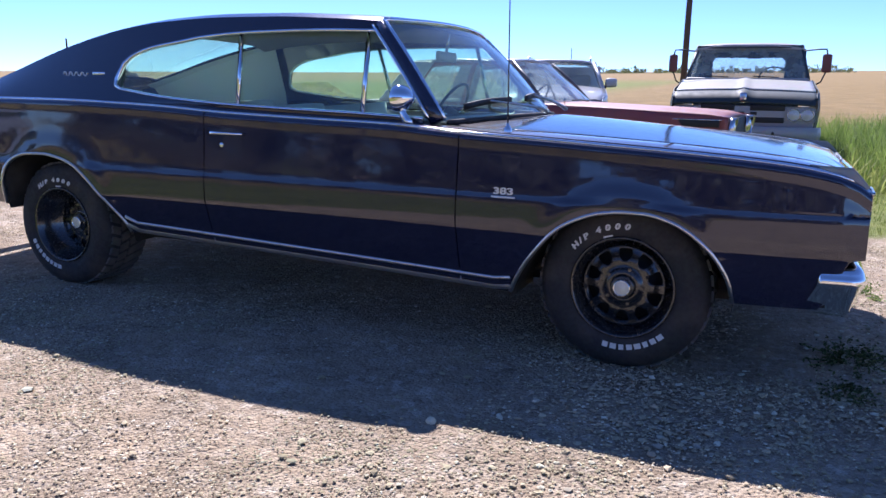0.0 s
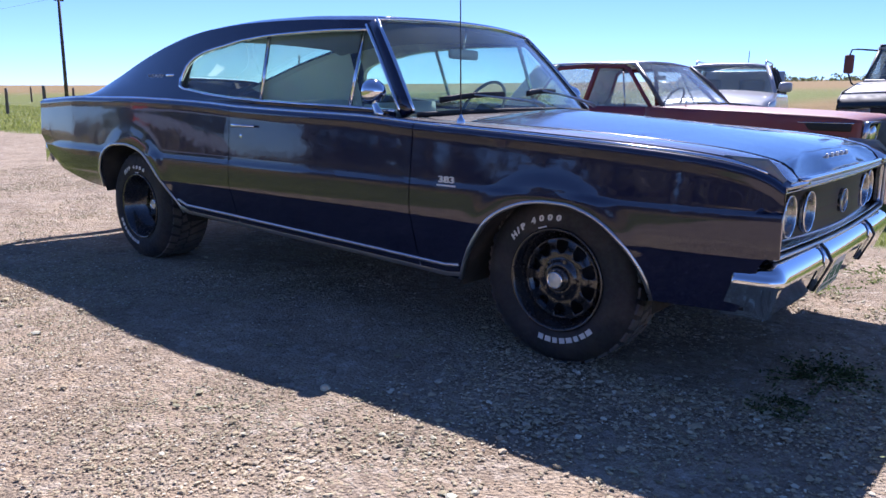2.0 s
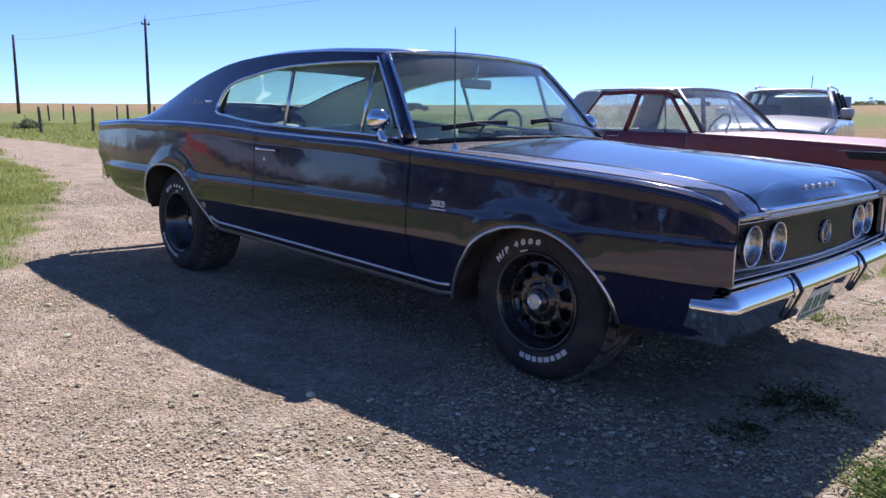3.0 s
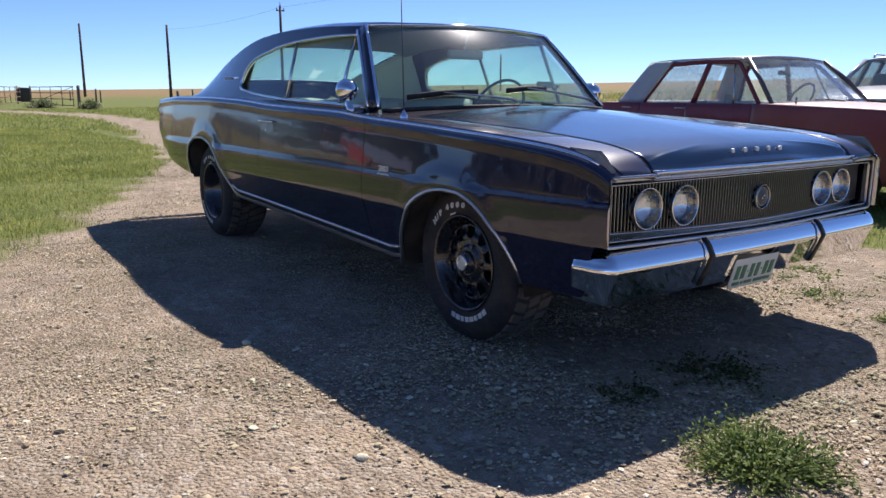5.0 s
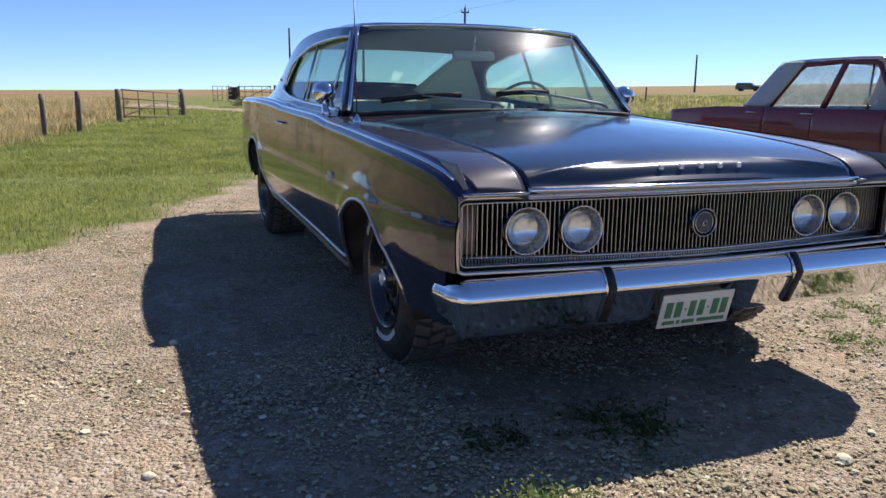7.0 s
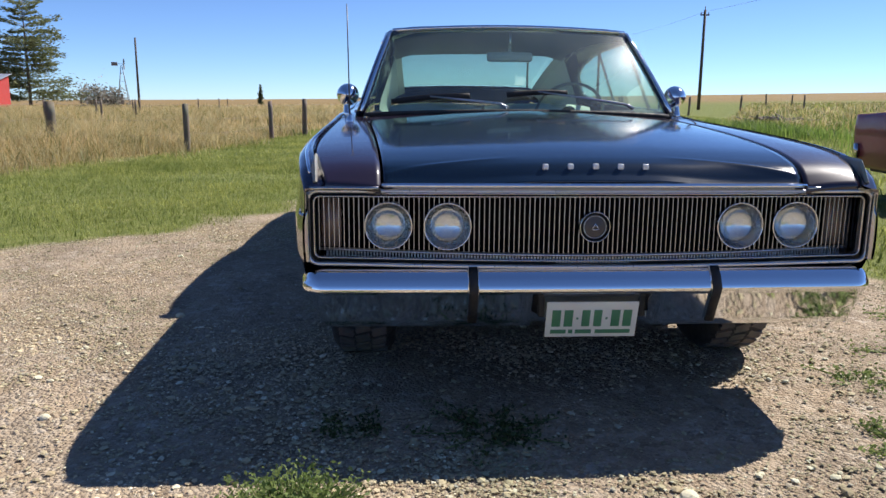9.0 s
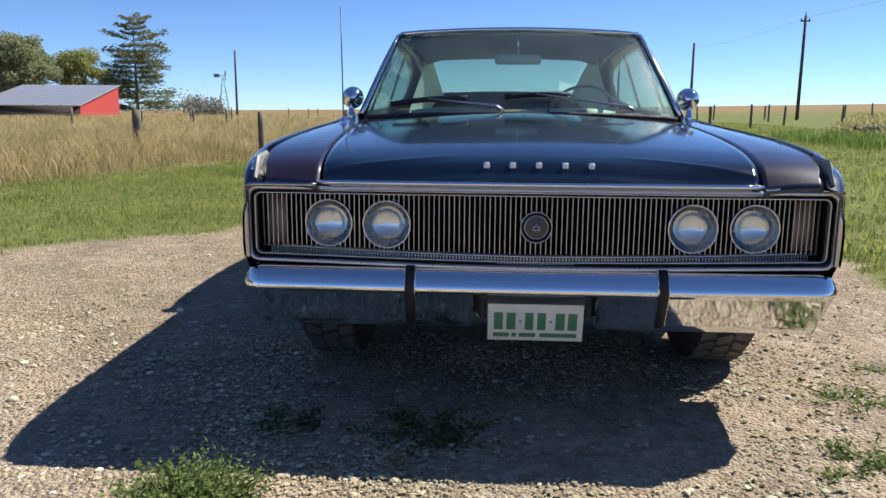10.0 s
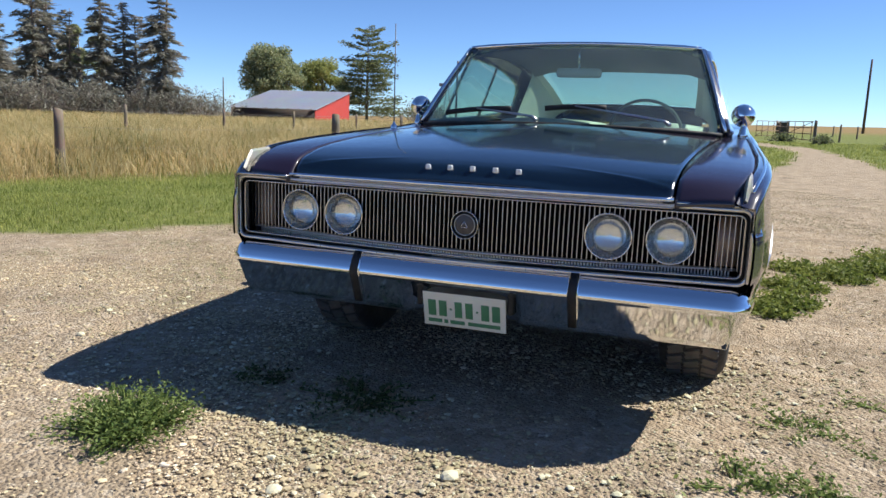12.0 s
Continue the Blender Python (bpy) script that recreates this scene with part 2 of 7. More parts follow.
DRIVE_LEFT = [(-60, -4.0), (-45, 0.3), (-31, 3.6), (-24, 3.2), (-14, 1.7), (-10, 0.95), (-7.9, 0.41), (-6.66, -0.12), (-3.8, -1.28), (-2.8, -1.87), (-2.0, -2.25), (-1.42, -2.5), (-0.97, -2.98), (-0.28, -3.66), (0.43, -4.36), (1.3, -6.2), (2.2, -10.0), (3.0, -18.0), (5.0, -30.0), (40, -60)]
DRIVE_RIGHT = [(-60, -1.0), (-45, 3.0), (-33, 5.4), (-22, 5.3), (-14, 4.9), (-8, 4.2), (-4.7, 3.6), (-2.5, 2.9), (-1.2, 2.4), (-0.4, 2.15), (1.4, 2.5), (3.0, 3.1), (6.0, 3.8), (10, 4.5), (40, 9)]


def gravelly(x, y):
    """1 on the gravel drive, 0 on grass, between on the worn edge."""
    w = 0.35 * noise.noise((x * 0.9, y * 0.9, 0)) + 0.18 * noise.noise((x * 3.1, y * 3.1, 4))
    a = (y - curve(DRIVE_LEFT, x)) * 0.75 + w
    b = (curve(DRIVE_RIGHT, x) - y) * 0.9 + w * 1.6
    return step(min(a, b), -0.10, 0.16)


def fieldly(x, y):
    """1 in the tall dry grass beyond the fence, and on the far fields."""
    f = y - (-3.9 - 0.28 * max(x + 12, 0) ** 1.05 - 2.0 * max(x - 0.5, 0) + 0.12 * min(max(-12 - x, 0), 24))
    f += 0.7 * noise.noise((x * 0.5, y * 0.5, 21)) + 0.3 * noise.noise((x * 1.7, y * 1.7, 22))
    near = step(-f, -0.3, 1.4) if x > -34 else step(-y, 0.8, 3.5)
    beyond = step(y + 1.2 * noise.noise((x * 0.5, y * 0.5, 23)), 14.0, 17.0) * step(x, -16, -8)
    green = step(y, -6, -2) * step(-x, 8, 14)
    return max(near, beyond, step(math.hypot(x, y), 38 + 42 * green, 60 + 110 * green))


axis = sorted({round(v, 4) for v in (*lin(-6, 6, 151), *(s * (6 + 0.1 * k + 0.012 * k**2) for k in range(1, 46) for s in (1, -1)), *(s * 36 * 1.16**k for k in range(30) for s in (1, -1)))})
bm = bmesh.new()
rows = [[bm.verts.new((x, y, rise(x, y) + (0.012 * noise.noise((x * 0.8, y * 0.8, 1)) + 0.006 * noise.noise((x * 4, y * 4, 2)) if abs(x) < 14 and abs(y) < 14 else 0))) for y in axis] for x in axis]
for i in range(len(axis) - 1):
    for j in range(len(axis) - 1):
        bm.faces.new((rows[i][j], rows[i + 1][j], rows[i + 1][j + 1], rows[i][j + 1]))
lay = bm.verts.layers.float_color.new("cover")
for v in bm.verts:
    g = gravelly(v.co.x, v.co.y) if abs(v.co.x) < 62 and abs(v.co.y) < 62 else 0.0
    v[lay] = (g, fieldly(v.co.x, v.co.y), 0, 1)

GROUND, n, l, p = material("gravel_and_grass_ground")
att = n.new("ShaderNodeAttribute")
att.attribute_name = "cover"
sep = n.new("ShaderNodeSeparateColor")
l.new(att.outputs["Color"], sep.inputs[0])
co = n.new("ShaderNodeTexCoord")
vor = n.new("ShaderNodeTexVoronoi")
vor.inputs["Scale"].default_value = 75
l.new(co.outputs["Object"], vor.inputs["Vector"])
vor2 = n.new("ShaderNodeTexVoronoi")
vor2.inputs["Scale"].default_value = 190
l.new(co.outputs["Object"], vor2.inputs["Vector"])
sepc = n.new("ShaderNodeSeparateColor")
l.new(vor.outputs["Color"], sepc.inputs[0])
sepd = n.new("ShaderNodeSeparateColor")
l.new(vor2.outputs["Color"], sepd.inputs[0])
patch, mid, grain = noisy(n, l, 0.7, 5), noisy(n, l, 6, 6), noisy(n, l, 60, 5)
stones = ramp(n, l, sepc.outputs[0], ((0.0, (0.170, 0.125, 0.085)), (0.35, (0.312, 0.242, 0.168)), (0.7, (0.392, 0.309, 0.222)), (0.93, (0.477, 0.398, 0.307))))
stones2 = ramp(n, l, sepd.outputs[0], ((0.0, (0.202, 0.148, 0.100)), (0.5, (0.336, 0.259, 0.180)), (1.0, (0.440, 0.353, 0.261))))
sand = ramp(n, l, patch.outputs["Fac"], ((0.3, (0.35, 0.262, 0.172)), (0.7, (0.44, 0.337, 0.228))))
loose = ramp(n, l, mid.outputs["Fac"], ((0.35, (0.45,) * 3), (0.62, (1.0,) * 3)))
stone_mix = mixed(n, l, 0.4, stones.outputs[0], stones2.outputs[0])
vor3 = n.new("ShaderNodeTexVoronoi")
vor3.inputs["Scale"].default_value = 30
l.new(co.outputs["Object"], vor3.inputs["Vector"])
sepe = n.new("ShaderNodeSeparateColor")
l.new(vor3.outputs["Color"], sepe.inputs[0])
stones3 = ramp(n, l, sepe.outputs[0], ((0.0, (0.145, 0.116, 0.085)), (0.3, (0.285, 0.236, 0.174)), (0.75, (0.409, 0.349, 0.265)), (1.0, (0.60, 0.54, 0.45))))
stone_mix = mixed(n, l, 0.45, stone_mix, stones3.outputs[0])
gravel = mixed(n, l, loose.outputs[0], sand.outputs[0], stone_mix)
clods = noisy(n, l, 2.6, 7)
mottle = ramp(n, l, clods.outputs["Fac"], ((0.34, (0.76, 0.75, 0.73)), (0.5, (0.98, 0.98, 0.98)), (0.66, (1.14, 1.13, 1.11))))
blotch = n.new("ShaderNodeMix")
blotch.data_type, blotch.blend_type = "RGBA", "MULTIPLY"
blotch.inputs[0].default_value = 1.0
l.new(gravel, blotch.inputs[6])
l.new(mottle.outputs[0], blotch.inputs[7])
gravel = blotch.outputs[2]
turf = ramp(n, l, mid.outputs["Fac"], ((0.3, (0.10, 0.125, 0.03)), (0.55, (0.165, 0.19, 0.05)), (0.75, (0.28, 0.25, 0.11))))
straw = ramp(n, l, patch.outputs["Fac"], ((0.3, (0.19, 0.133, 0.056)), (0.7, (0.285, 0.198, 0.086))))
soil = mixed(n, l, sep.outputs[1], turf.outputs[0], straw.outputs[0])
l.new(mixed(n, l, sep.outputs[0], soil, gravel), p.inputs["Base Color"])
p.inputs["Roughness"].default_value = 0.95
p.inputs["Specular IOR Level"].default_value = 0.2
hsum = n.new("ShaderNodeMath")
hsum.operation = "MULTIPLY_ADD"
hsum.inputs[1].default_value = -0.8
l.new(vor.outputs["Distance"], hsum.inputs[0])
l.new(grain.outputs["Fac"], hsum.inputs[2])
bumped(n, l, p, hsum.outputs[0], 0.9, 0.014)
ground = tagged(part("ground", bm, GROUND), "tan gravel drive with worn edges in green grass and dry fields", "ground", kind="structure")


# ---- the dark two-door fastback coupe ----
BELT = [(-2.87, 0.985), (-2.1, 1.010), (-1.5, 1.010), (-1.02, 1.0), (-0.71, 0.988), (-0.44, 0.972), (0.1, 0.955), (0.48, 0.945), (0.83, 0.922), (1.15, 0.907), (1.43, 0.893), (1.78, 0.873), (2.03, 0.852), (2.18, 0.826), (2.25, 0.80), (2.30, 0.765)]
FLANK = [(0.20, 0.850), (0.27, 0.872), (0.33, 0.893), (0.40, 0.916), (0.46, 0.934), (0.50, 0.945), (0.522, 0.9515), (0.530, 0.9555), (0.56, 0.9600), (0.60, 0.9610), (0.645, 0.9605), (0.665, 0.9590), (0.685, 0.9545), (1.0, 0.9545)]
NARROW = [(-2.9, -0.062), (-2.6, -0.035), (-2.2, -0.008), (-1.4, 0.004), (-0.6, -0.004), (0.4, -0.006), (1.0, 0.0), (1.6, 0.0), (1.95, -0.012), (2.2, -0.045), (2.3, -0.075)]
ARCH_F = [(1.035, 0.27), (1.06, 0.325), (1.13, 0.435), (1.25, 0.567), (1.33, 0.612), (1.41, 0.638), (1.50, 0.648), (1.575, 0.647), (1.66, 0.627), (1.722, 0.598), (1.803, 0.532), (1.862, 0.446), (1.886, 0.385), (1.895, 0.335)]
ARCH_R = [(-1.905, 0.43), (-1.895, 0.53), (-1.855, 0.63), (-1.78, 0.69), (-1.67, 0.718), (-1.55, 0.722), (-1.43, 0.705), (-1.33, 0.672), (-1.24, 0.61), (-1.16, 0.535), (-1.09, 0.46), (-1.035, 0.385), (-1.02, 0.345)]


def belt(x):
    return curve(BELT, x)


def flank(x, z):
    """Half the body's width at a height."""
    b = belt(x)
    k = curve(FLANK, z)
    if z > 0.69:
        top = max(b - 0.065, 0.70)
        k -= 0.0155 * min(1.0, (top - 0.69) / 0.15) * min(1.0, (z - 0.69) / (top - 0.69))
    k -= (k - 0.8995) * step(z, b - 0.024, b)
    swell = 0.008 * math.exp(-((math.hypot(x - 1.49, z - 0.33) - 0.36) / 0.05) ** 2) + 0.008 * math.exp(-((math.hypot(x + 1.49, z - 0.36) - 0.40) / 0.05) ** 2)
    hip = 0.004 * math.exp(-((x + 1.35) / 0.55) ** 2) * step(z, 0.70, 0.95)
    return k + curve(NARROW, x) + swell + hip


def sill(x):
    if x < -1.905:
        return 0.435 + 0.10 * step(-x, 1.95, 2.75) + 0.08 * step(-x, 2.75, 2.9)
    if x > 1.895:
        return 0.335 + 0.01 * (x - 1.895) + 0.195 * step(x, 2.17, 2.26)
    if x < -1.02:
        return curve(ARCH_R, x)
    if x > 1.035:
        return curve(ARCH_F, x)
    return 0.345 - 0.075 * (x + 1.02) / 2.055


car = thing("coupe_car", "dark plum-black vintage two-door fastback coupe parked on gravel", "car")


LEVELS = lin(0.21, 0.48, 12) + lin(0.50, 0.535, 7) + lin(0.555, 0.60, 3) + lin(0.625, 0.67, 6)
UNDER_BELT = (0.11, 0.098, 0.085, 0.072, 0.06, 0.048, 0.036, 0.028, 0.022, 0.017, 0.012, 0.008, 0.004, 0.0)


def heights(lo, hi):
    """Heights of the panel's lines, kept along its creases and along its top edge."""
    zs = LEVELS + lin(0.68, max(hi - 0.13, 0.681), 7) + [hi - d for d in UNDER_BELT]
    out = []
    for j, z in enumerate(zs):
        z = min(max(z, lo + 0.0003 * j), hi - 0.0003 * (len(zs) - 1 - j))
        out.append(max(z, out[-1] + 0.0002) if out else z)
    return out


def side_panel(name, x0, x1, s, nx):
    P = []
    for x in lin(x0, x1, nx):
        lo, hi = sill(x), belt(x)
        P.append([(x + (0.02 * (0.76 - z) if x > 2.2 else 0) + max(0.0, 0.74 - z) * 1.1 * step(-x, 2.45, 2.87), s * flank(x, z), z) for z in heights(lo, hi)])
    ob = part(name, grid(P, flip=s < 0), PAINT, car)
    return solid(ob, 0.008, rim=False)


for s in (-1, 1):
    side_panel("quarter_panel", -2.87, -0.4845, s, 150)
    side_panel("car_door", -0.479, 0.814, s, 50)
    side_panel("front_fender", 0.8195, 2.298, s, 120)
    for xg in (-0.482, 0.817):
        # dark strip behind the door gap, its shade painted in
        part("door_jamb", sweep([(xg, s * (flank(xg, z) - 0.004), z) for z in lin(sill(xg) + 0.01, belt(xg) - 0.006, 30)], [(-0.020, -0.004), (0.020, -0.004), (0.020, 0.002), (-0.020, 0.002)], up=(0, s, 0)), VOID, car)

# roof, deck and glass all lie on one shell
ROOF = [(-2.87, 0.985), (-2.6, 1.045), (-2.33, 1.115), (-2.1, 1.178), (-1.83, 1.258), (-1.63, 1.311), (-1.38, 1.367), (-1.2, 1.399), (-0.97, 1.424), (-0.59, 1.439), (-0.25, 1.436), (0.05, 1.422), (0.25, 1.410), (0.40, 1.396)]
RAIL = [(-2.9, 0.60), (-2.5, 0.62), (-2.0, 0.645), (-1.4, 0.665), (-0.6, 0.675), (0.1, 0.668), (0.40, 0.63)]


def roof_z(x, k):
    """Height of the shell at the fraction k of the half width, 0 in the middle and 1 at the gutter."""
    return curve(ROOF, x) + 0.018 * (1 - k * k) - 0.028 * step(k, 0.8, 1.0) ** 2


def roof_sheet(name, x0, x1, k0, k1, mat, nx=30, nk=16, label="", bow=0.0):
    P = []
    for i, x in enumerate(lin(x0, x1, nx)):
        row = []
        for k in lin(k0, k1, nk):
            xx = x + bow * (1 - k * k) * (i / (nx - 1))
            row.append((xx, k * curve(RAIL, xx), roof_z(xx, abs(k))))
        P.append(row)
    return part(name, grid(P), mat, car, label)


solid(roof_sheet("roof", -1.24, 0.30, -1, 1, PAINT, 44, 41, bow=0.10), 0.02)
roof_sheet("rear_window", -1.25, -2.24, -0.92, 0.92, GLASS, 24, 20)
for s in (-1, 1):
    P = [[(x, s * k * curve(RAIL, x), roof_z(x, k)) for k in lin(0.92, 1, 8)] for x in lin(-1.24, -2.62, 30)]
    solid(part("roof_sail", grid(P, flip=s > 0), PAINT, car), 0.012)
P = [[(x, k * (curve(RAIL, x)), roof_z(x, abs(k)) - 0.004) for k in lin(-1, 1, 30)] for x in lin(-2.24, -2.87, 14)]
solid(part("boot_lid", grid(P, flip=True), PAINT, car), 0.01)


def cabin(x, z):
    """Half the width of the glasshouse."""
    top = curve(RAIL, x)
    base = curve([(-2.9, 0.68), (-2.6, 0.70), (-2.0, 0.755), (-1.2, 0.80), (0.65, 0.815)], x)
    zt = roof_z(x, 1.0)
    return base + (top - base) * min(max((z - 1.0) / max(zt - 1.0, 0.02), 0), 1.15)


WIN_TOP = [(-1.20, 1.10), (-1.185, 1.16), (-1.15, 1.205), (-1.08, 1.245), (-0.97, 1.275), (-0.8, 1.30), (-0.67, 1.320), (-0.36, 1.340), (0.0, 1.345), (0.275, 1.340)]
WIN_LOW = [(-1.20, 1.085), (-1.17, 1.066), (-1.1, 1.055), (-0.81, 1.022), (-0.47, 1.0), (-0.12, 0.987), (0.28, 0.975), (0.62, 0.96)]


for s in (-1, 1):
    # sail panel behind the window
    P = []
    for x in lin(-2.62, -1.20, 44):
        lo, hi = belt(x) - 0.004, roof_z(x, 1.0)
        P.append([(x, s * cabin(x, z), z) for z in lin(min(lo, hi - 0.002), hi, 14)])
    solid(part("sail_panel", grid(P, flip=s < 0), PAINT, car), 0.012, rim=False)
    # the strip under the window and the rail above it
    P = []
    for x in lin(-1.20, 0.60, 60):
        P.append([(x, s * cabin(x, z), z) for z in lin(belt(x) - 0.005, max(curve(WIN_LOW, x), belt(x) + 0.001), 5)])
    solid(part("window_ledge", grid(P, flip=s < 0), PAINT, car), 0.012, rim=False)
    P = []
    for x in lin(-1.20, 0.30, 60):
        P.append([(x, s * cabin(x, z), z) for z in lin(curve(WIN_TOP, x), roof_z(x, 1.0), 6)])
    solid(part("roof_rail", grid(P, flip=s < 0), PAINT, car), 0.012, rim=False)
    # shoulder between the body's top edge and the glasshouse
    P = [[(x, s * (flank(x, belt(x)) + (cabin(x, belt(x)) - flank(x, belt(x))) * k), belt(x) + 0.006 * math.sin(math.pi * k) - 0.004 * k) for k in lin(0, 1, 7)] for x in lin(-2.87, 0.66, 90)]
    part("shoulder", grid(P, flip=s < 0), PAINT, car)
    # side glass
    P = []
    for x in lin(-1.19, 0.60, 50):
        hi = curve(WIN_TOP, x) if x < 0.275 else min(1.332, 0.962 + (0.628 - x) / (0.628 - 0.285) * (1.372 - 0.962) - 0.03)
        lo = curve(WIN_LOW, x)
        P.append([(x, s * (cabin(x, z) - 0.018), z) for z in lin(lo, max(hi, lo + 0.002), 8)])
    part("side_window", grid(P, flip=s < 0), GLASS, car)
    # bright frames
    edge = [(x, s * (cabin(x, curve(WIN_LOW, x)) + 0.004), curve(WIN_LOW, x)) for x in lin(0.60, -1.19, 40)]
    edge += [(x, s * (cabin(x, curve(WIN_TOP, x)) + 0.004), curve(WIN_TOP, x)) for x in lin(-1.198, 0.28, 46)]
    part("window_trim", sweep(edge, [(-0.008, -0.004), (0.008, -0.004), (0.006, 0.014), (-0.006, 0.014)], up=(0, s, 0)), CHROME, car)
    gut = [(x, s * (cabin(x, roof_z(x, 1.0)) + 0.006), roof_z(x, 1.0) - 0.004 - 0.025 * step(-x, 1.0, 1.3)) for x in lin(-1.22, 0.27, 40)]
    part("drip_rail", sweep(gut, ring(0.0055, 6), up=(0, s, 0)), CHROME, car)
    for xa, xb in ((-0.392, -0.440), (0.295, 0.253)):
        za, zb = curve(WIN_LOW, xa), curve(WIN_TOP, xb)
        part("window_divider", sweep([(xa, s * (cabin(xa, za) - 0.004), za), (xb, s * (cabin(xb, zb) - 0.004), zb)], [(-0.010, -0.006), (0.010, -0.006), (0.010, 0.006), (-0.010, 0.006)], up=(0, s, 0)), CHROME, car)
    # windscreen pillar and its trim
    a, b = Vector((0.660, s * 0.80, 0.952)), Vector((0.296, s * 0.652, 1.374))
    part("windscreen_pillar", sweep([a.lerp(b, t) + Vector((0, 0, 0.012 * math.sin(math.pi * t))) for t in lin(0, 1, 8)], [(-0.026, -0.016), (0.024, -0.016), (0.026, 0.004), (0.016, 0.014), (-0.016, 0.014), (-0.028, 0.004)], up=(0.3, s, 0.2), scale=lambda t: 1.25 - 0.4 * t), PAINT, car)
    off = Vector((0.026, -s * 0.008, 0.010))
    part("pillar_trim", sweep([a.lerp(b, t) + off + Vector((0, 0, 0.012 * math.sin(math.pi * t))) for t in lin(0, 1, 8)], ring(0.009, 8), up=(0, s, 0)), CHROME, car)
    off = Vector((-0.030, s * 0.016, -0.004))
    part("pillar_trim", sweep([a.lerp(b, t) + off + Vector((0, 0, 0.012 * math.sin(math.pi * t))) for t in lin(0.03, 0.98, 8)], ring(0.009, 8), up=(0, s, 0)), CHROME, car)


def screen(u, v):
    """The windscreen; u across from -1 to 1, v up from 0 to 1."""
    xb, xt = 0.685 + 0.17 * (1 - u * u), 0.31 + 0.09 * (1 - u * u)
    yb, yt = 0.775, 0.635
    zb, zt = 0.945 + 0.022 * (1 - u * u), 1.386 + 0.016 * (1 - u * u)
    return Vector((xb + (xt - xb) * v, u * (yb + (yt - yb) * v), zb + (zt - zb) * v + 0.038 * math.sin(math.pi * v) * (1 - 0.7 * u * u)))


part("windscreen", grid([[screen(u, v) for v in lin(0, 1, 10)] for u in lin(-1, 1, 28)]), SCREEN, car)
part("header_trim", sweep([screen(u, 1.0) + Vector((0.004, 0, 0.004)) for u in lin(-1, 1, 28)], ring(0.011, 8)), CHROME, car)
part("windscreen_gasket", sweep([screen(u, 0.0) + Vector((0.010, 0, 0.002)) for u in lin(-1, 1, 28)], ring(0.012, 6)), RUBBER, car)

# bonnet, fender tops and cowl share one surface
CROWN = [(0.6, 0.05), (0.95, 0.058), (1.5, 0.045), (2.0, 0.024), (2.2, 0.018), (2.3, 0.016)]


def upper(x, y):
    k = min(abs(y) / 0.86, 1.0)
    z = belt(min(x, 2.26)) + curve(CROWN, x) * (1 - k * k) * (1 - 0.25 * k) - 0.006 * math.exp(-((abs(y) - 0.80) / 0.06) ** 2)
    a = abs(y)
    if a < 0.68:
        past = x - (2.262 - (0.66 - a) * 0.20)
        z -= (0.32 * max(past, 0.0) - 0.0045 * math.exp(-((past + 0.006) / 0.007) ** 2)) * step(a, 0.18, 0.58)
    return z - 0.05 * step(x, 2.22, 2.33)


def gap_y(x):
    return 0.745 + (0.655 - 0.745) * (x - 0.96) / (2.27 - 0.96)


P = [[(x, gap_y(x) * k * 0.993, upper(x, gap_y(x) * k)) for k in lin(-1, 1, 90)] for x in lin(0.965, 1.95, 40)[:-1] + lin(1.95, 2.285, 68)]
solid(part("bonnet", grid(P), BONNET_PAINT, car), 0.02)
for s in (-1, 1):
    P = [[(x, s * (gap_y(x) * 1.007 + (flank(min(x, 2.298), belt(x)) - gap_y(x) * 1.007) * k), upper(x, gap_y(x)) * (1 - k) + belt(x) * k + 0.0035 * math.sin(math.pi * k)) for k in lin(0, 1, 12)] for x in lin(0.70, 2.298, 80)]
    solid(part("fender_top", grid(P, flip=s < 0), PLUM_PAINT, car), 0.02)
P = [[(0.60 + 0.22 * (1 - (k * 0.95) ** 2) + (0.955 - 0.60 - 0.22 * (1 - (k * 0.95) ** 2)) * t, k * 0.75, 0.947 + 0.02 * (1 - k * k) + (upper(0.96, 0.75 * k) - 0.010 - 0.947 - 0.02 * (1 - k * k)) * t) for t in lin(0, 1, 8)] for k in lin(-1, 1, 30)]
part("cowl", grid(P), PLUM_PAINT, car)


# front end
def face_x(y, x0=2.285, fall=0.075):
    return x0 - fall * (abs(y) / 0.9) ** 2


# sheet behind the bars, coloured as dark as the shaded depth there
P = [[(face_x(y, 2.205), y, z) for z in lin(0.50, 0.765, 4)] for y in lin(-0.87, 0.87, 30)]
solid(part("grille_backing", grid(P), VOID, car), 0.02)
def sag(y):
    return 0.012 * max(0.0, 1 - (abs(y) / 0.8) ** 1.5)


def framed(inset):
    """The rounded outline of the grille opening, drawn in from its edge."""
    y0, z0, z1, r = 0.880 - inset, 0.525 + inset, 0.748 - inset, max(0.030 - inset * 0.6, 0.012)
    corners = []
    for cy, cz, a0 in ((y0 - r, z1 - r, 90), (y0 - r, z0 + r, 0), (-y0 + r, z0 + r, -90), (-y0 + r, z1 - r, -180)):
        corners += [(cy + r * math.cos(radians(a0 - 18 * k)), cz + r * math.sin(radians(a0 - 18 * k))) for k in range(6)]
    dense = []
    for (ya, za), (yb, zb) in zip(corners, corners[1:] + corners[:1]):
        n_ = max(1, int(abs(yb - ya) / 0.08))
        dense += [(ya + (yb - ya) * q / n_, za + (zb - za) * q / n_) for q in range(n_)]
    return [(y, z - (sag(y) if z < 0.6 else 0.0)) for y, z in dense]


def bowed(y, x0):
    return x0 - 0.02 * (abs(y) / 0.9) ** 2


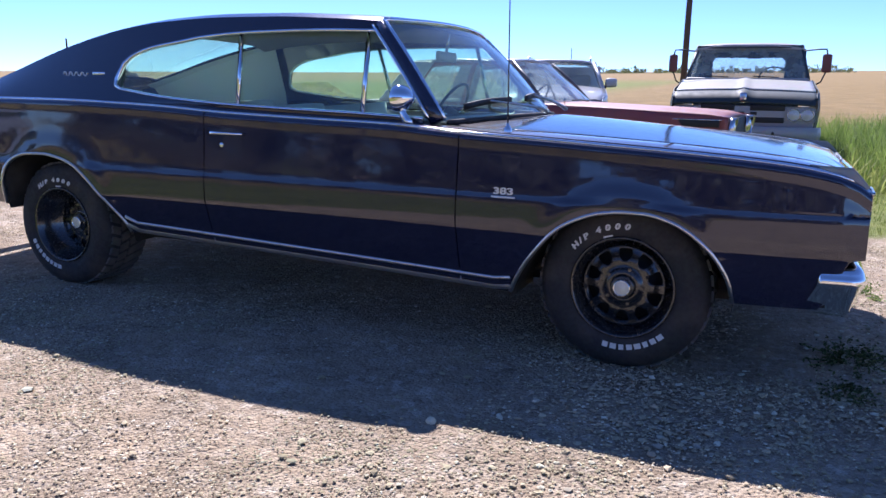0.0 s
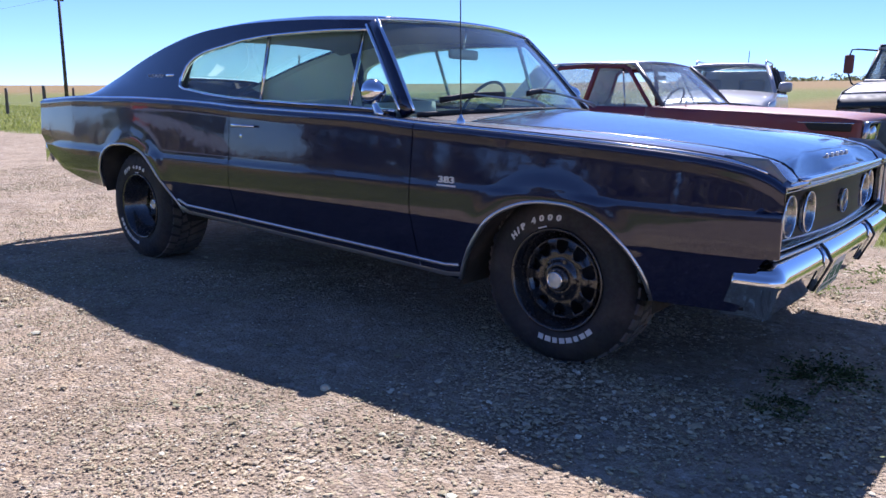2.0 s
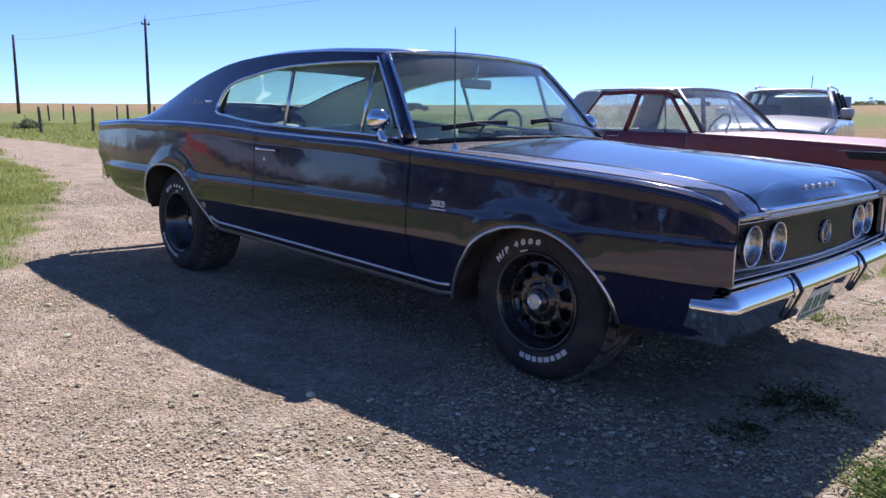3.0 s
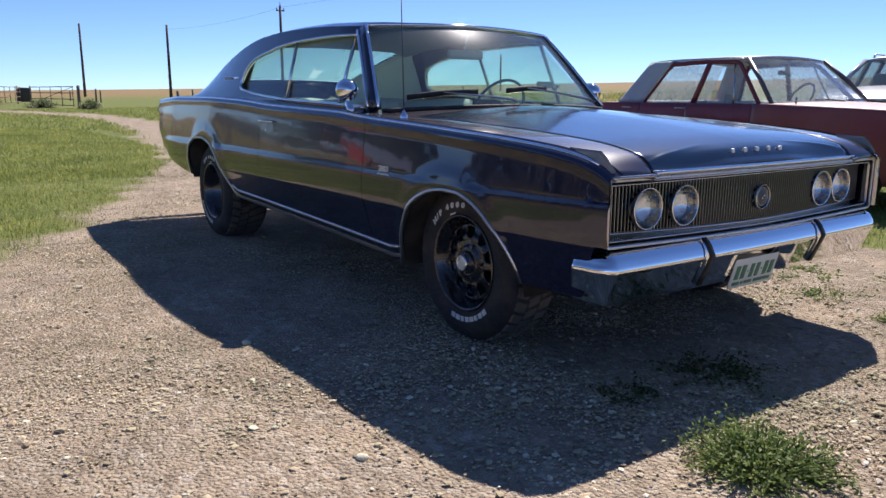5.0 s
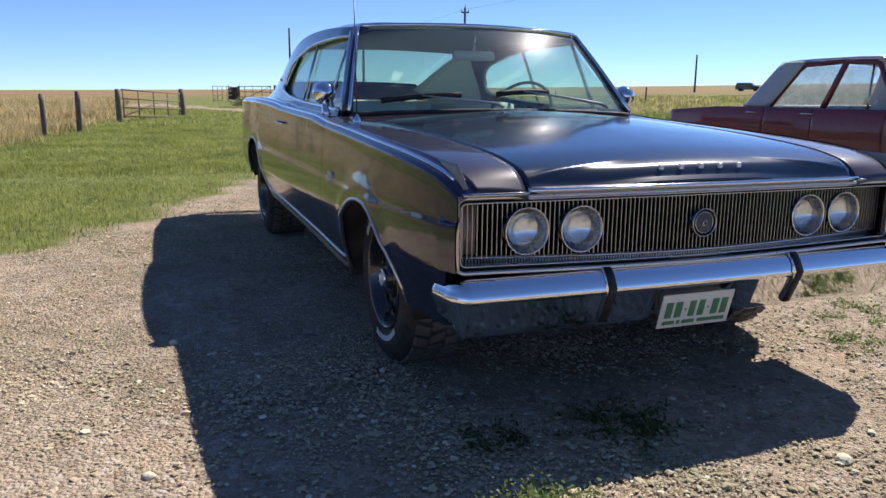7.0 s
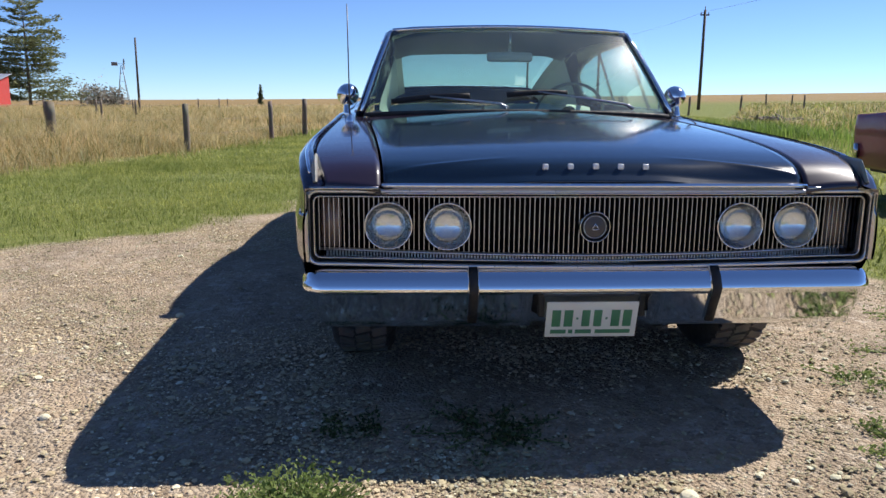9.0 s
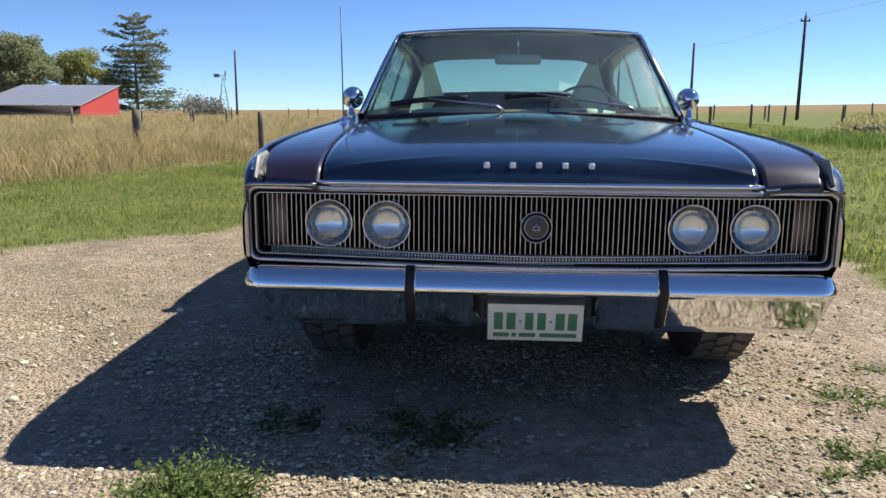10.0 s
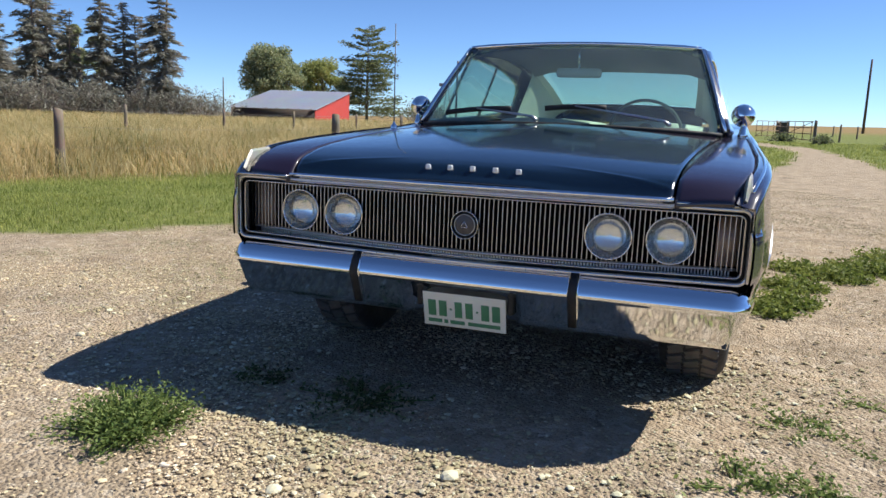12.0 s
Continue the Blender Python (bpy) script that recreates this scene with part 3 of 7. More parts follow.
part("grille_surround", sweep([(bowed(y, 2.298), y, z) for y, z in framed(0.0)], [(-0.006, -0.012), (0.006, -0.012), (0.006, 0.002), (0.003, 0.006), (-0.003, 0.006), (-0.006, 0.002)], closed=True, up=(1, 0, 0)), ALU, car)
part("grille_inner_rim", sweep([(bowed(y, 2.286), y, z) for y, z in framed(0.017)], [(-0.003, -0.03), (0.003, -0.03), (0.003, 0.003), (0.0, 0.005), (-0.003, 0.003)], closed=True, up=(1, 0, 0)), CHROME_WORN, car)
part("grille_groove", sweep([(bowed(y, 2.276), y, z) for y, z in framed(0.009)], [(-0.009, -0.02), (0.009, -0.02), (0.009, 0.0), (-0.009, 0.0)], closed=True, up=(1, 0, 0)), BLACK, car)
lip = part("bonnet_lip", sweep([(bowed(y, 2.300), y, 0.766) for y in lin(-0.655, 0.655, 24)], [(-0.02, -0.004), (0.010, -0.005), (0.014, 0.0), (0.010, 0.006), (-0.02, 0.008)], up=(0, 0, 1)), CHROME, car)
part("lip_edge", sweep([(bowed(y, 2.300), y, 0.742) for y in lin(-0.655, 0.655, 24)], [(-0.01, -0.003), (0.006, -0.003), (0.006, 0.003), (-0.01, 0.003)], up=(0, 0, 1)), CHROME_WORN, lip)
part("lip_recess", sweep([(bowed(y, 2.288), y, 0.754) for y in lin(-0.655, 0.655, 24)], [(-0.01, -0.011), (0.004, -0.011), (0.004, 0.011), (-0.01, 0.011)], up=(0, 0, 1)), BLACK, lip)
b = bmesh.new()
for i in range(190):
    y = -0.62 + 1.24 * i / 189
    box(bowed(y, 2.290), bowed(y, 2.299), y - 0.0016, y + 0.0016, 0.744, 0.761, bm=b)
tagged(part("lip_mesh", b, GRILLE_METAL, lip, smooth=False), kind="stuff")
for s in (-1, 1):
    part("fender_lip", sweep([(bowed(y, 2.299), s * y, 0.7585) for y in lin(0.664, 0.868, 8)], [(-0.03, -0.004), (0.004, -0.004), (0.007, 0.0), (0.004, 0.004), (-0.03, 0.006)], up=(0, 0, 1)), CHROME_WORN, car)
for s in (-1, 1):
    P = []
    for z in lin(0.535, 0.757, 14):
        f = flank(2.298, z)
        P.append([(2.274, s * (f + 0.0015), z), (2.276, s * (f + 0.004), z), (2.298, s * (f + 0.0045), z), (2.303, s * (f + 0.001), z), (2.304, s * 0.884, z), (2.300, s * 0.876, z), (2.285, s * 0.875, z)])
    part("wing_edge", grid(P, flip=s > 0), CHROME_WORN, car)
# upright bars of the grille, broken where the lamps stand
LAMPS = (-0.637, -0.455, 0.467, 0.654)
bar = None
for i in range(113):
    y = -0.868 + 1.736 * i / 112
    near = min((abs(y - c) for c in LAMPS + (0.0,)))
    R_ = 0.071 if abs(y) > 0.2 else 0.046
    spans = [(0.555 - sag(y), 0.730)]
    if near < R_:
        h_ = math.sqrt(R_**2 - near**2)
        spans = [(0.555 - sag(y), 0.634 - h_), (0.634 + h_, 0.730)]
    for z0, z1 in spans:
        if z1 - z0 < 0.006:
            continue
        m = Matrix.Translation((face_x(y, 2.272, 0.062), y, (z0 + z1) / 2)) @ Matrix.Diagonal((1, 1, z1 - z0, 1))
        if bar is None:
            b = bmesh.new()
            bmesh.ops.create_cube(b, size=1, matrix=Matrix.Diagonal((0.006, 0.0023, 1.0, 1)))
            bar = part("grille_bar", b, GRILLE_METAL, car, smooth=False)
            bar.matrix_basis = m
        else:
            share(bar, "grille_bar", m, car)
b = bmesh.new()
for i in range(170):
    y = -0.83 + 1.66 * i / 169
    box(face_x(y, 2.265) - 0.01, face_x(y, 2.265) + 0.012, y - 0.0024, y + 0.0024, 0.532 - sag(y), 0.552 - sag(y), bm=b)
tagged(part("lower_grille", b, GRILLE_METAL, car, smooth=False), kind="stuff")
part("grille_crossbar", sweep([(face_x(y, 2.272), y, 0.558 - sag(y)) for y in lin(-0.85, 0.85, 24)], [(-0.012, -0.0025), (0.012, -0.0025), (0.012, 0.0025), (-0.012, 0.0025)]), ALU, car)

LENS = glass_pane("fluted_headlamp_glass", (0.93, 0.95, 0.95), 0.08, 0.10)
n, l = LENS.node_tree.nodes, LENS.node_tree.links
flute = n.new("ShaderNodeTexWave")
flute.bands_direction = "Y"
flute.inputs["Scale"].default_value, flute.inputs["Distortion"].default_value = 45, 1.5
tc, bp = n.new("ShaderNodeTexCoord"), n.new("ShaderNodeBump")
l.new(tc.outputs["Object"], flute.inputs["Vector"])
l.new(flute.outputs["Fac"], bp.inputs["Height"])
bp.inputs["Strength"].default_value, bp.inputs["Distance"].default_value = 0.3, 0.003
l.new(bp.outputs[0], [x for x in n if x.type == "BSDF_GLOSSY"][0].inputs["Normal"])
LAMP_BOWL = plain("silvered_lamp_bowl", (0.90, 0.90, 0.89), 0.17, 1.0, 0.1, 45, 0.04)
MARKER = plain("peach_marker_lens", (0.30, 0.20, 0.15), 0.3, 0, 0.15, 60, 0.1, coat=0.6)
REFLECTOR = plain("lamp_reflector", (0.80, 0.81, 0.81), 0.22, 1.0, 0.12, 45, 0.15)
BEZEL = plain("dull_lamp_bezel", (0.34, 0.34, 0.34), 0.25, 1.0, 0.15, 50)
for y in LAMPS:
    m = Matrix.Translation((face_x(y, 2.270, 0.065), y, 0.637)) @ Matrix.Rotation(radians(90), 4, "Y")
    lamp = part("headlamp", lathe([(0.058, -0.03), (0.073, -0.03), (0.0735, 0.016), (0.0715, 0.020), (0.069, 0.019), (0.0670, 0.010), (0.0600, -0.006), (0.0535, -0.014), (0.0515, -0.016)], 48, closed=True, m=m), BEZEL, car)
    part("lamp_bowl", lathe([(0.0520, -0.014), (0.047, -0.019), (0.038, -0.026), (0.026, -0.032), (0.013, -0.035), (0.0005, -0.036)], 40, m=m), LAMP_BOWL, lamp)
    part("lamp_lens", lathe([(0.0525, -0.013), (0.047, -0.005), (0.036, 0.002), (0.020, 0.007), (0.0005, 0.009)], 32, m=m), LENS, lamp)
    part("lamp_bead", lathe([(0.0705, 0.019), (0.0725, 0.0225), (0.0745, 0.019), (0.0735, 0.014)], 48, closed=True, m=m), CHROME, lamp)
for s in (-1, 1):
    part("marker_lamp", sweep([(face_x(y, 2.252), s * y, 0.640) for y in lin(0.785, 0.848, 5)], [(-0.010, -0.076), (0.006, -0.076), (0.010, 0.0), (0.006, 0.076), (-0.010, 0.076)]), MARKER, car, "pale peach lens behind the grille bars")
EMBLEM_GREY = plain("dark_brown_grey_enamel", (0.07, 0.062, 0.06), 0.4, 0, 0.2, 60)
m = Matrix.Translation((2.286, 0, 0.637)) @ Matrix.Rotation(radians(90), 4, "Y")
badge = part("grille_emblem", lathe([(0.0445, -0.012), (0.0485, -0.012), (0.0485, 0.004), (0.0465, 0.007), (0.0445, 0.004)], 40, closed=True, m=m), CHROME_WORN, car)
part("emblem_cup", lathe([(0.0445, -0.006), (0.036, -0.004), (0.0345, 0.002)], 36, m=m), BLACK, badge)
part("emblem_edge", lathe([(0.0335, -0.002), (0.0365, -0.002), (0.036, 0.003), (0.034, 0.003)], 36, closed=True, m=m), GRILLE_METAL, badge)
part("emblem_disc", lathe([(0.034, 0.0), (0.02, 0.004), (0.0005, 0.006)], 30, m=m), EMBLEM_GREY, badge)
b = bmesh.new()
for k in range(3):
    a0, a1 = radians(90 + 120 * k), radians(210 + 120 * k)
    rod((2.293, 0.013 * math.cos(a0), 0.636 + 0.013 * math.sin(a0)), (2.293, 0.013 * math.cos(a1), 0.636 + 0.013 * math.sin(a1)), 0.002, bm=b, seg=6)
part("emblem_mark", b, CHROME_WORN, badge)
for i in range(5):
    y = -0.152 + 0.315 * i / 4
    part("bonnet_letter_block", box(2.238, 2.248, y - 0.009, y + 0.009, upper(2.243, y) - 0.004, upper(2.243, y) + 0.014, 0.003), BADGE, car)


# front bumper
def bumper_face(y):
    return 2.334 - 0.014 * (abs(y) / 0.86) ** 2


BUMP = [(-0.10, 0.494), (-0.064, 0.508), (-0.052, 0.511), (-0.042, 0.5105), (-0.032, 0.507), (-0.022, 0.500), (-0.013, 0.490), (-0.006, 0.478), (-0.001, 0.464), (0.003, 0.453), (0.003, 0.446), (0.000, 0.440), (-0.004, 0.436), (-0.006, 0.432), (-0.026, 0.385), (-0.045, 0.342), (-0.053, 0.322), (-0.064, 0.317), (-0.075, 0.326), (-0.045, 0.43), (-0.10, 0.475)]
# the bumper's line in plan, with the way it faces: across the front, round the corner and back along the side
LINE = [(bumper_face(y), y, 1.0, 0.0) for y in lin(0.0, 0.185, 4) + lin(0.195, 0.842, 22)]
for a in (12, 26, 42, 58, 72, 84):
    LINE.append((bumper_face(0.842) - 0.060 * (1 - math.cos(radians(a))), 0.842 + 0.060 * math.sin(radians(a)), math.cos(radians(a)), math.sin(radians(a))))
LINE += [(2.254 - 0.010 * q, 0.9025 + 0.0014 * q, 0.06, 1.0) for q in range(9)]
LINE = [(x, -y, nx, -ny) for x, y, nx, ny in LINE[:0:-1]] + LINE
P = []
for x, y, nx, ny in LINE:
    side = min(abs(ny), 1.0)
    notch = 0.045 if abs(y) < 0.19 else 0.0
    P.append([(x + nx * dx * (1 - 0.5 * side) - (notch if 0.31 < z < 0.4345 else 0.0) - 0.40 * side**3 * max(0.0, 0.455 - z), y + ny * (dx * 0.55 - 0.22 * max(0.0, 0.44 - z)), z - 0.012 * side * (z > 0.47)) for dx, z in BUMP])
bm_ = grid(P, wrap_v=True)
bm_.verts.ensure_lookup_table()
for first in (0, len(P) - 1):
    bm_.faces.new([bm_.verts[first * len(BUMP) + q] for q in range(len(BUMP))])
bmesh.ops.recalc_face_normals(bm_, faces=bm_.faces[:])
bumper = part("front_bumper", bm_, CHROME, car)
for y in (-0.378, 0.378):
    g = part("bumper_guard", sweep([(2.302, y, 0.514), (2.325, y, 0.492), (2.345, y, 0.455), (2.333, y, 0.425), (2.315, y, 0.385), (2.295, y, 0.338)], [(-0.017, -0.012), (0.017, -0.012), (0.013, 0.005), (-0.013, 0.005)], up=(1, 0, 0.3)), BLACK, bumper, "black rubber-faced guard")
    part("guard_body", sweep([(2.298, y, 0.512), (2.320, y, 0.490), (2.339, y, 0.454), (2.327, y, 0.425), (2.309, y, 0.385), (2.289, y, 0.338)], [(-0.019, -0.012), (0.019, -0.012), (0.017, 0.002), (0.012, 0.007), (-0.012, 0.007), (-0.017, 0.002)], up=(1, 0, 0.3)), CHROME, g, "chrome guard body")
PLATE = plain("plate_white_enamel", (0.70, 0.72, 0.66), 0.45, 0, 0.12, 60, dirt=0.1)
PLATE_GREEN = plain("plate_green_enamel", (0.06, 0.21, 0.11), 0.5, 0, 0.1, 60)
plate = part("number_plate", box(-0.003, 0.003, -0.147, 0.147, -0.064, 0.064, 0.0025), PLATE, car, "white plate with green marks")
plate.matrix_basis = pose(2.272, 0.006, 0.337, 0, 15, 0)
for y0, y1, z0, z1 in ((-0.128, -0.100, -0.024, 0.036), (-0.089, -0.061, -0.024, 0.036), (-0.050, -0.043, 0.002, 0.009), (-0.032, -0.006, -0.024, 0.036), (0.006, 0.032, -0.024, 0.036), (0.044, 0.051, 0.002, 0.009), (0.062, 0.090, -0.024, 0.036), (0.100, 0.128, -0.024, 0.036), (-0.130, -0.080, -0.050, -0.036), (-0.072, -0.058, -0.050, -0.036), (-0.050, 0.002, -0.050, -0.036), (0.014, 0.128, -0.050, -0.036)):
    part("plate_mark", box(0.003, 0.0045, y0, y1, z0, z1, 0.0005), PLATE_GREEN, plate)
for y in (-0.156, 0.166):
    part("plate_bracket", box(2.235, 2.275, y - 0.010, y + 0.010, 0.345, 0.42, 0.004), BLACK, car)
for y in (-0.30, 0.30):
    part("inner_fender", box(1.90, 2.20, y * 2.87 - 0.004, y * 2.87 + 0.004, 0.345, 0.74), BLACK, car)
    part("valance", box(2.06, 2.16, y - 0.53 if y < 0 else y - 0.3, y + 0.3 if y < 0 else y + 0.53, 0.36, 0.52, 0.01), BLACK, car)

# side trim
DARK_STEEL = plain("dark_spring_steel", (0.10, 0.10, 0.105), 0.5, 0.6, 0.2, 60)
ROCKER = plain("brushed_grey_rocker", (0.34, 0.35, 0.36), 0.45, 0.8, 0.15, 60, dirt=0.2)
for s in (-1, 1):
    line = [(x, s * (flank(x, belt(x) - 0.012) + 0.004), belt(x) - 0.006) for x in lin(-2.86, 2.24, 110)]
    part("belt_trim", sweep(line, [(-0.006, -0.006), (0.005, -0.006), (0.006, 0.003), (0.0, 0.007), (-0.006, 0.005)], up=(0, 0, 1)), CHROME, car)
    part("fender_cap", sweep([(2.10, s * 0.870, belt(2.10) - 0.004), (2.17, s * 0.866, belt(2.17) + 0.006), (2.232, s * 0.860, belt(2.232) + 0.024), (2.250, s * 0.858, belt(2.25) + 0.014), (2.285, s * 0.854, 0.772)], [(-0.013, -0.030), (0.013, -0.030), (0.006, 0.004), (0.0, 0.012), (-0.006, 0.004)], up=(0, 0, 1)), POT_METAL, car, smooth=False)
    for table, cx in ((ARCH_F, 1.49), (ARCH_R, -1.49)):
        pts = []
        for x in lin(table[0][0], table[-1][0], 60):
            z = curve(table, x)
            pts.append((x, s * (flank(x, z) + 0.003), z))
        part("wheel_arch_trim", sweep(pts, [(-0.007, -0.009), (0.007, -0.009), (0.007, 0.009), (-0.007, 0.009)], up=(0, s, 0)), ALU, car)
    part("sill_trim", sweep([(x, s * (flank(x, sill(x) + 0.052) + 0.003), sill(x) + 0.052) for x in lin(-1.03, 1.04, 30)], [(-0.009, -0.006), (0.009, -0.006), (0.007, 0.011), (-0.007, 0.011)], up=(0, s, 0)), ALU, car)
    part("rocker_strip", sweep([(x, s * (flank(x, sill(x) + 0.022) + 0.009), sill(x) + 0.022) for x in lin(-1.03, 1.04, 30)], [(-0.021, -0.012), (0.021, -0.002), (0.021, 0.002), (-0.021, -0.006)], up=(0, s, 0)), ROCKER, car)
    handle = part("door_handle", sweep([(-0.44, s * 0.948, 0.868), (-0.42, s * 0.972, 0.872), (-0.36, s * 0.976, 0.872), (-0.25, s * 0.958, 0.870)], [(-0.009, -0.006), (0.009, -0.006), (0.007, 0.006), (-0.007, 0.006)], up=(0, s, 0), scale=lambda t: 1.1 - 0.5 * t), CHROME, car)
    part("door_lock", lathe([(0.014, -0.006), (0.014, 0.004), (0.009, 0.007), (0.0005, 0.007)], 16, m=Matrix.Translation((-0.379, s * (flank(-0.379, 0.816) + 0.002), 0.816)) @ Matrix.Rotation(radians(90 * -s), 4, "X")), CHROME, car)
    # round-backed door mirror on a short stalk
    m = Matrix.Translation((0.505, s * 0.870, 1.046)) @ Matrix.Rotation(radians(90), 4, "Y") @ Matrix.Rotation(radians(-4 * s), 4, "X") @ Matrix.Scale(0.86, 4)
    mir = part("door_mirror", lathe([(0.064, -0.012), (0.067, 0.0), (0.064, 0.022), (0.052, 0.052), (0.030, 0.075), (0.0005, 0.085)], 32, m=m), CHROME, car)
    part("mirror_glass", lathe([(0.0005, -0.008), (0.062, -0.010)], 32, m=m), CHROME, mir)
    part("mirror_stalk", sweep([(0.53, s * 0.872, 1.02), (0.53, s * 0.876, 0.985), (0.545, s * 0.872, 0.955), (0.56, s * 0.870, 0.935)], ring(0.014, 8), up=(0, s, 0), scale=lambda t: 0.8 + 0.9 * t), CHROME, mir)

# wheels
def wheel(x, s, dish, zc=0.333):
    """One road wheel; its axis is along y and its face looks outwards."""
    w = part("wheel", bmesh.new(), RUBBER, car)
    m = Matrix.Translation((x, s * (0.745 if x > 0 else 0.785), zc)) @ Matrix.Rotation(radians(90 * -s), 4, "X")
    R, W = 0.335, 0.122
    W2 = W if x > 0 else W + 0.06
    tyre = part("tyre", lathe([(0.200, -W2 + 0.01), (0.215, -W2), (0.27, -W2 - 0.006), (0.305, -W2 + 0.004), (0.325, -W2 + 0.022), (R, -W2 + 0.045), (R, W - 0.045), (0.325, W - 0.022), (0.305, W - 0.004), (0.27, W + 0.006), (0.215, W), (0.200, W - 0.01)], 72, m=m), RUBBER, w)
    b = bmesh.new()
    for k in range(68):
        a = 2 * math.pi * k / 68
        for r0, h0, h1, tw in ((R + 0.0005, -0.09 - (W2 - W), -0.034, 0.03), (R + 0.001, -0.028, 0.028, -0.03), (R + 0.0005, 0.034, 0.09, 0.03)):
            mm = m @ Matrix.Rotation(a + tw * (k % 2), 4, "Z") @ Matrix.Translation((r0, 0, (h0 + h1) / 2)) @ Matrix.Rotation(0.35 if h0 < 0 else -0.35, 4, "X")
            bmesh.ops.create_cube(b, size=1, matrix=mm @ Matrix.Diagonal((0.010, 0.021, h1 - h0, 1)))
    part("tread", b, TREAD, tyre, smooth=False)
    rim = part("rim", lathe([(0.200, W - 0.012), (0.206, W - 0.002), (0.200, W + 0.004), (0.192, W - 0.004), (0.186, W - 0.03), (0.172, W - 0.05), (0.166, dish - 0.02), (0.150, dish - 0.018), (0.150, -W), (0.20, -W)], 56, m=m), WHEEL_BLACK, w)
    # disc with ten slots, round towards the hub and straight along the rim
    b = bmesh.new()
    N, M = 10, 26

    def slot(t):
        u = abs(t - 0.5) / 0.275
        return (0.125, 0.125) if u >= 1 else (0.101 + 0.024 * (1 - math.sqrt(1 - u * u)), 0.150 - 0.003 * u**4)

    def column(t, a):
        lo, hi = slot(t)
        def at(r, d):
            return b.verts.new(m @ Vector((r * math.cos(a), r * math.sin(a), d)))
        return [at(0.168, dish - 0.012), at(0.160, dish + 0.002), at(0.156, dish + 0.004), at(hi, dish + 0.001)], [at(lo, dish + 0.006), at(0.095, dish + 0.008), at(0.080, dish + 0.002), at(0.072, dish + 0.012), at(0.060, dish + 0.020), at(0.045, dish + 0.022)]

    for k in range(N):
        for j in range(M):
            t0, t1 = j / M, (j + 1) / M
            o0, i0 = column(t0, 2 * math.pi * (k + t0) / N)
            o1, i1 = column(t1, 2 * math.pi * (k + t1) / N)
            for c0, c1 in ((o0, o1), (i0, i1)):
                for q in range(len(c0) - 1):
                    b.faces.new((c0[q], c1[q], c1[q + 1], c0[q + 1]))
            if slot(t0)[0] == slot(t0)[1] and slot(t1)[0] == slot(t1)[1]:
                b.faces.new((o0[-1], o1[-1], i1[0], i0[0]))
    bmesh.ops.remove_doubles(b, verts=b.verts[:], dist=1e-4)
    bmesh.ops.recalc_face_normals(b, faces=b.faces[:])
    solid(part("wheel_disc", b, WHEEL_BLACK, w), 0.006)
    part("wheel_hub", lathe([(0.054, dish + 0.002), (0.050, dish + 0.022), (0.044, dish + 0.034), (0.034, dish + 0.036), (0.033, dish + 0.030)], 32, m=m), WHEEL_BLACK, w)
    cap = part("hub_cap", lathe([(0.0265, dish + 0.044), (0.024, dish + 0.050), (0.0005, dish + 0.053)], 28, m=m), CREAM, w, "cream enamelled cap")
    part("cap_ring", lathe([(0.033, dish + 0.03), (0.0345, dish + 0.046), (0.0315, dish + 0.053), (0.0285, dish + 0.051), (0.026, dish + 0.044)], 32, m=m), CHROME, cap)
    part("brake_drum", lathe([(0.155, -0.06), (0.148, dish - 0.05), (0.0005, dish - 0.05)], 28, m=m), BLACK, w)
    for k in range(5):
        a = 2 * math.pi * k / 5
        c = m @ Vector((0.072 * math.cos(a), 0.072 * math.sin(a), dish))
        c2 = m @ Vector((0.072 * math.cos(a), 0.072 * math.sin(a), dish + 0.018))
        part("wheel_nut", rod(c, c2, 0.010, 0.008, 6), WHEEL_BLACK, w, smooth=False)
    return w, m


def raised_text(word, m, r, a_mid, size, parent, steps, mat=WHITE):
    """Broad letters round the side of a tyre, at the given angles from the middle one."""
    for i, ch in enumerate(word):
        if ch == " ":
            continue
        cu = bpy.data.curves.new("letter", "FONT")
        cu.body, cu.size, cu.align_x, cu.extrude = ch, size, "CENTER", 0.0015
        cu.offset = 0.0016
        tmp = bpy.data.objects.new("letter", cu)
        me = tmp.to_mesh()
        b = bmesh.new()
        b.from_mesh(me)
        tmp.to_mesh_clear()
        bpy.data.objects.remove(tmp)
        bpy.data.curves.remove(cu)
        a = a_mid + radians(steps[i])
        mm = m @ Matrix.Rotation(a, 4, "Z") @ Matrix.Translation((r - size * 0.35, 0, 0.1275)) @ Matrix.Rotation(radians(-90), 4, "Z") @ Matrix(((1.30, 0.18, 0, 0), (0, 1, 0, 0), (0, 0, 1, 0), (0, 0, 0, 1)))
        bmesh.ops.transform(b, matrix=mm, verts=b.verts[:])
        part("tyre_letter", b, mat, parent, smooth=False)


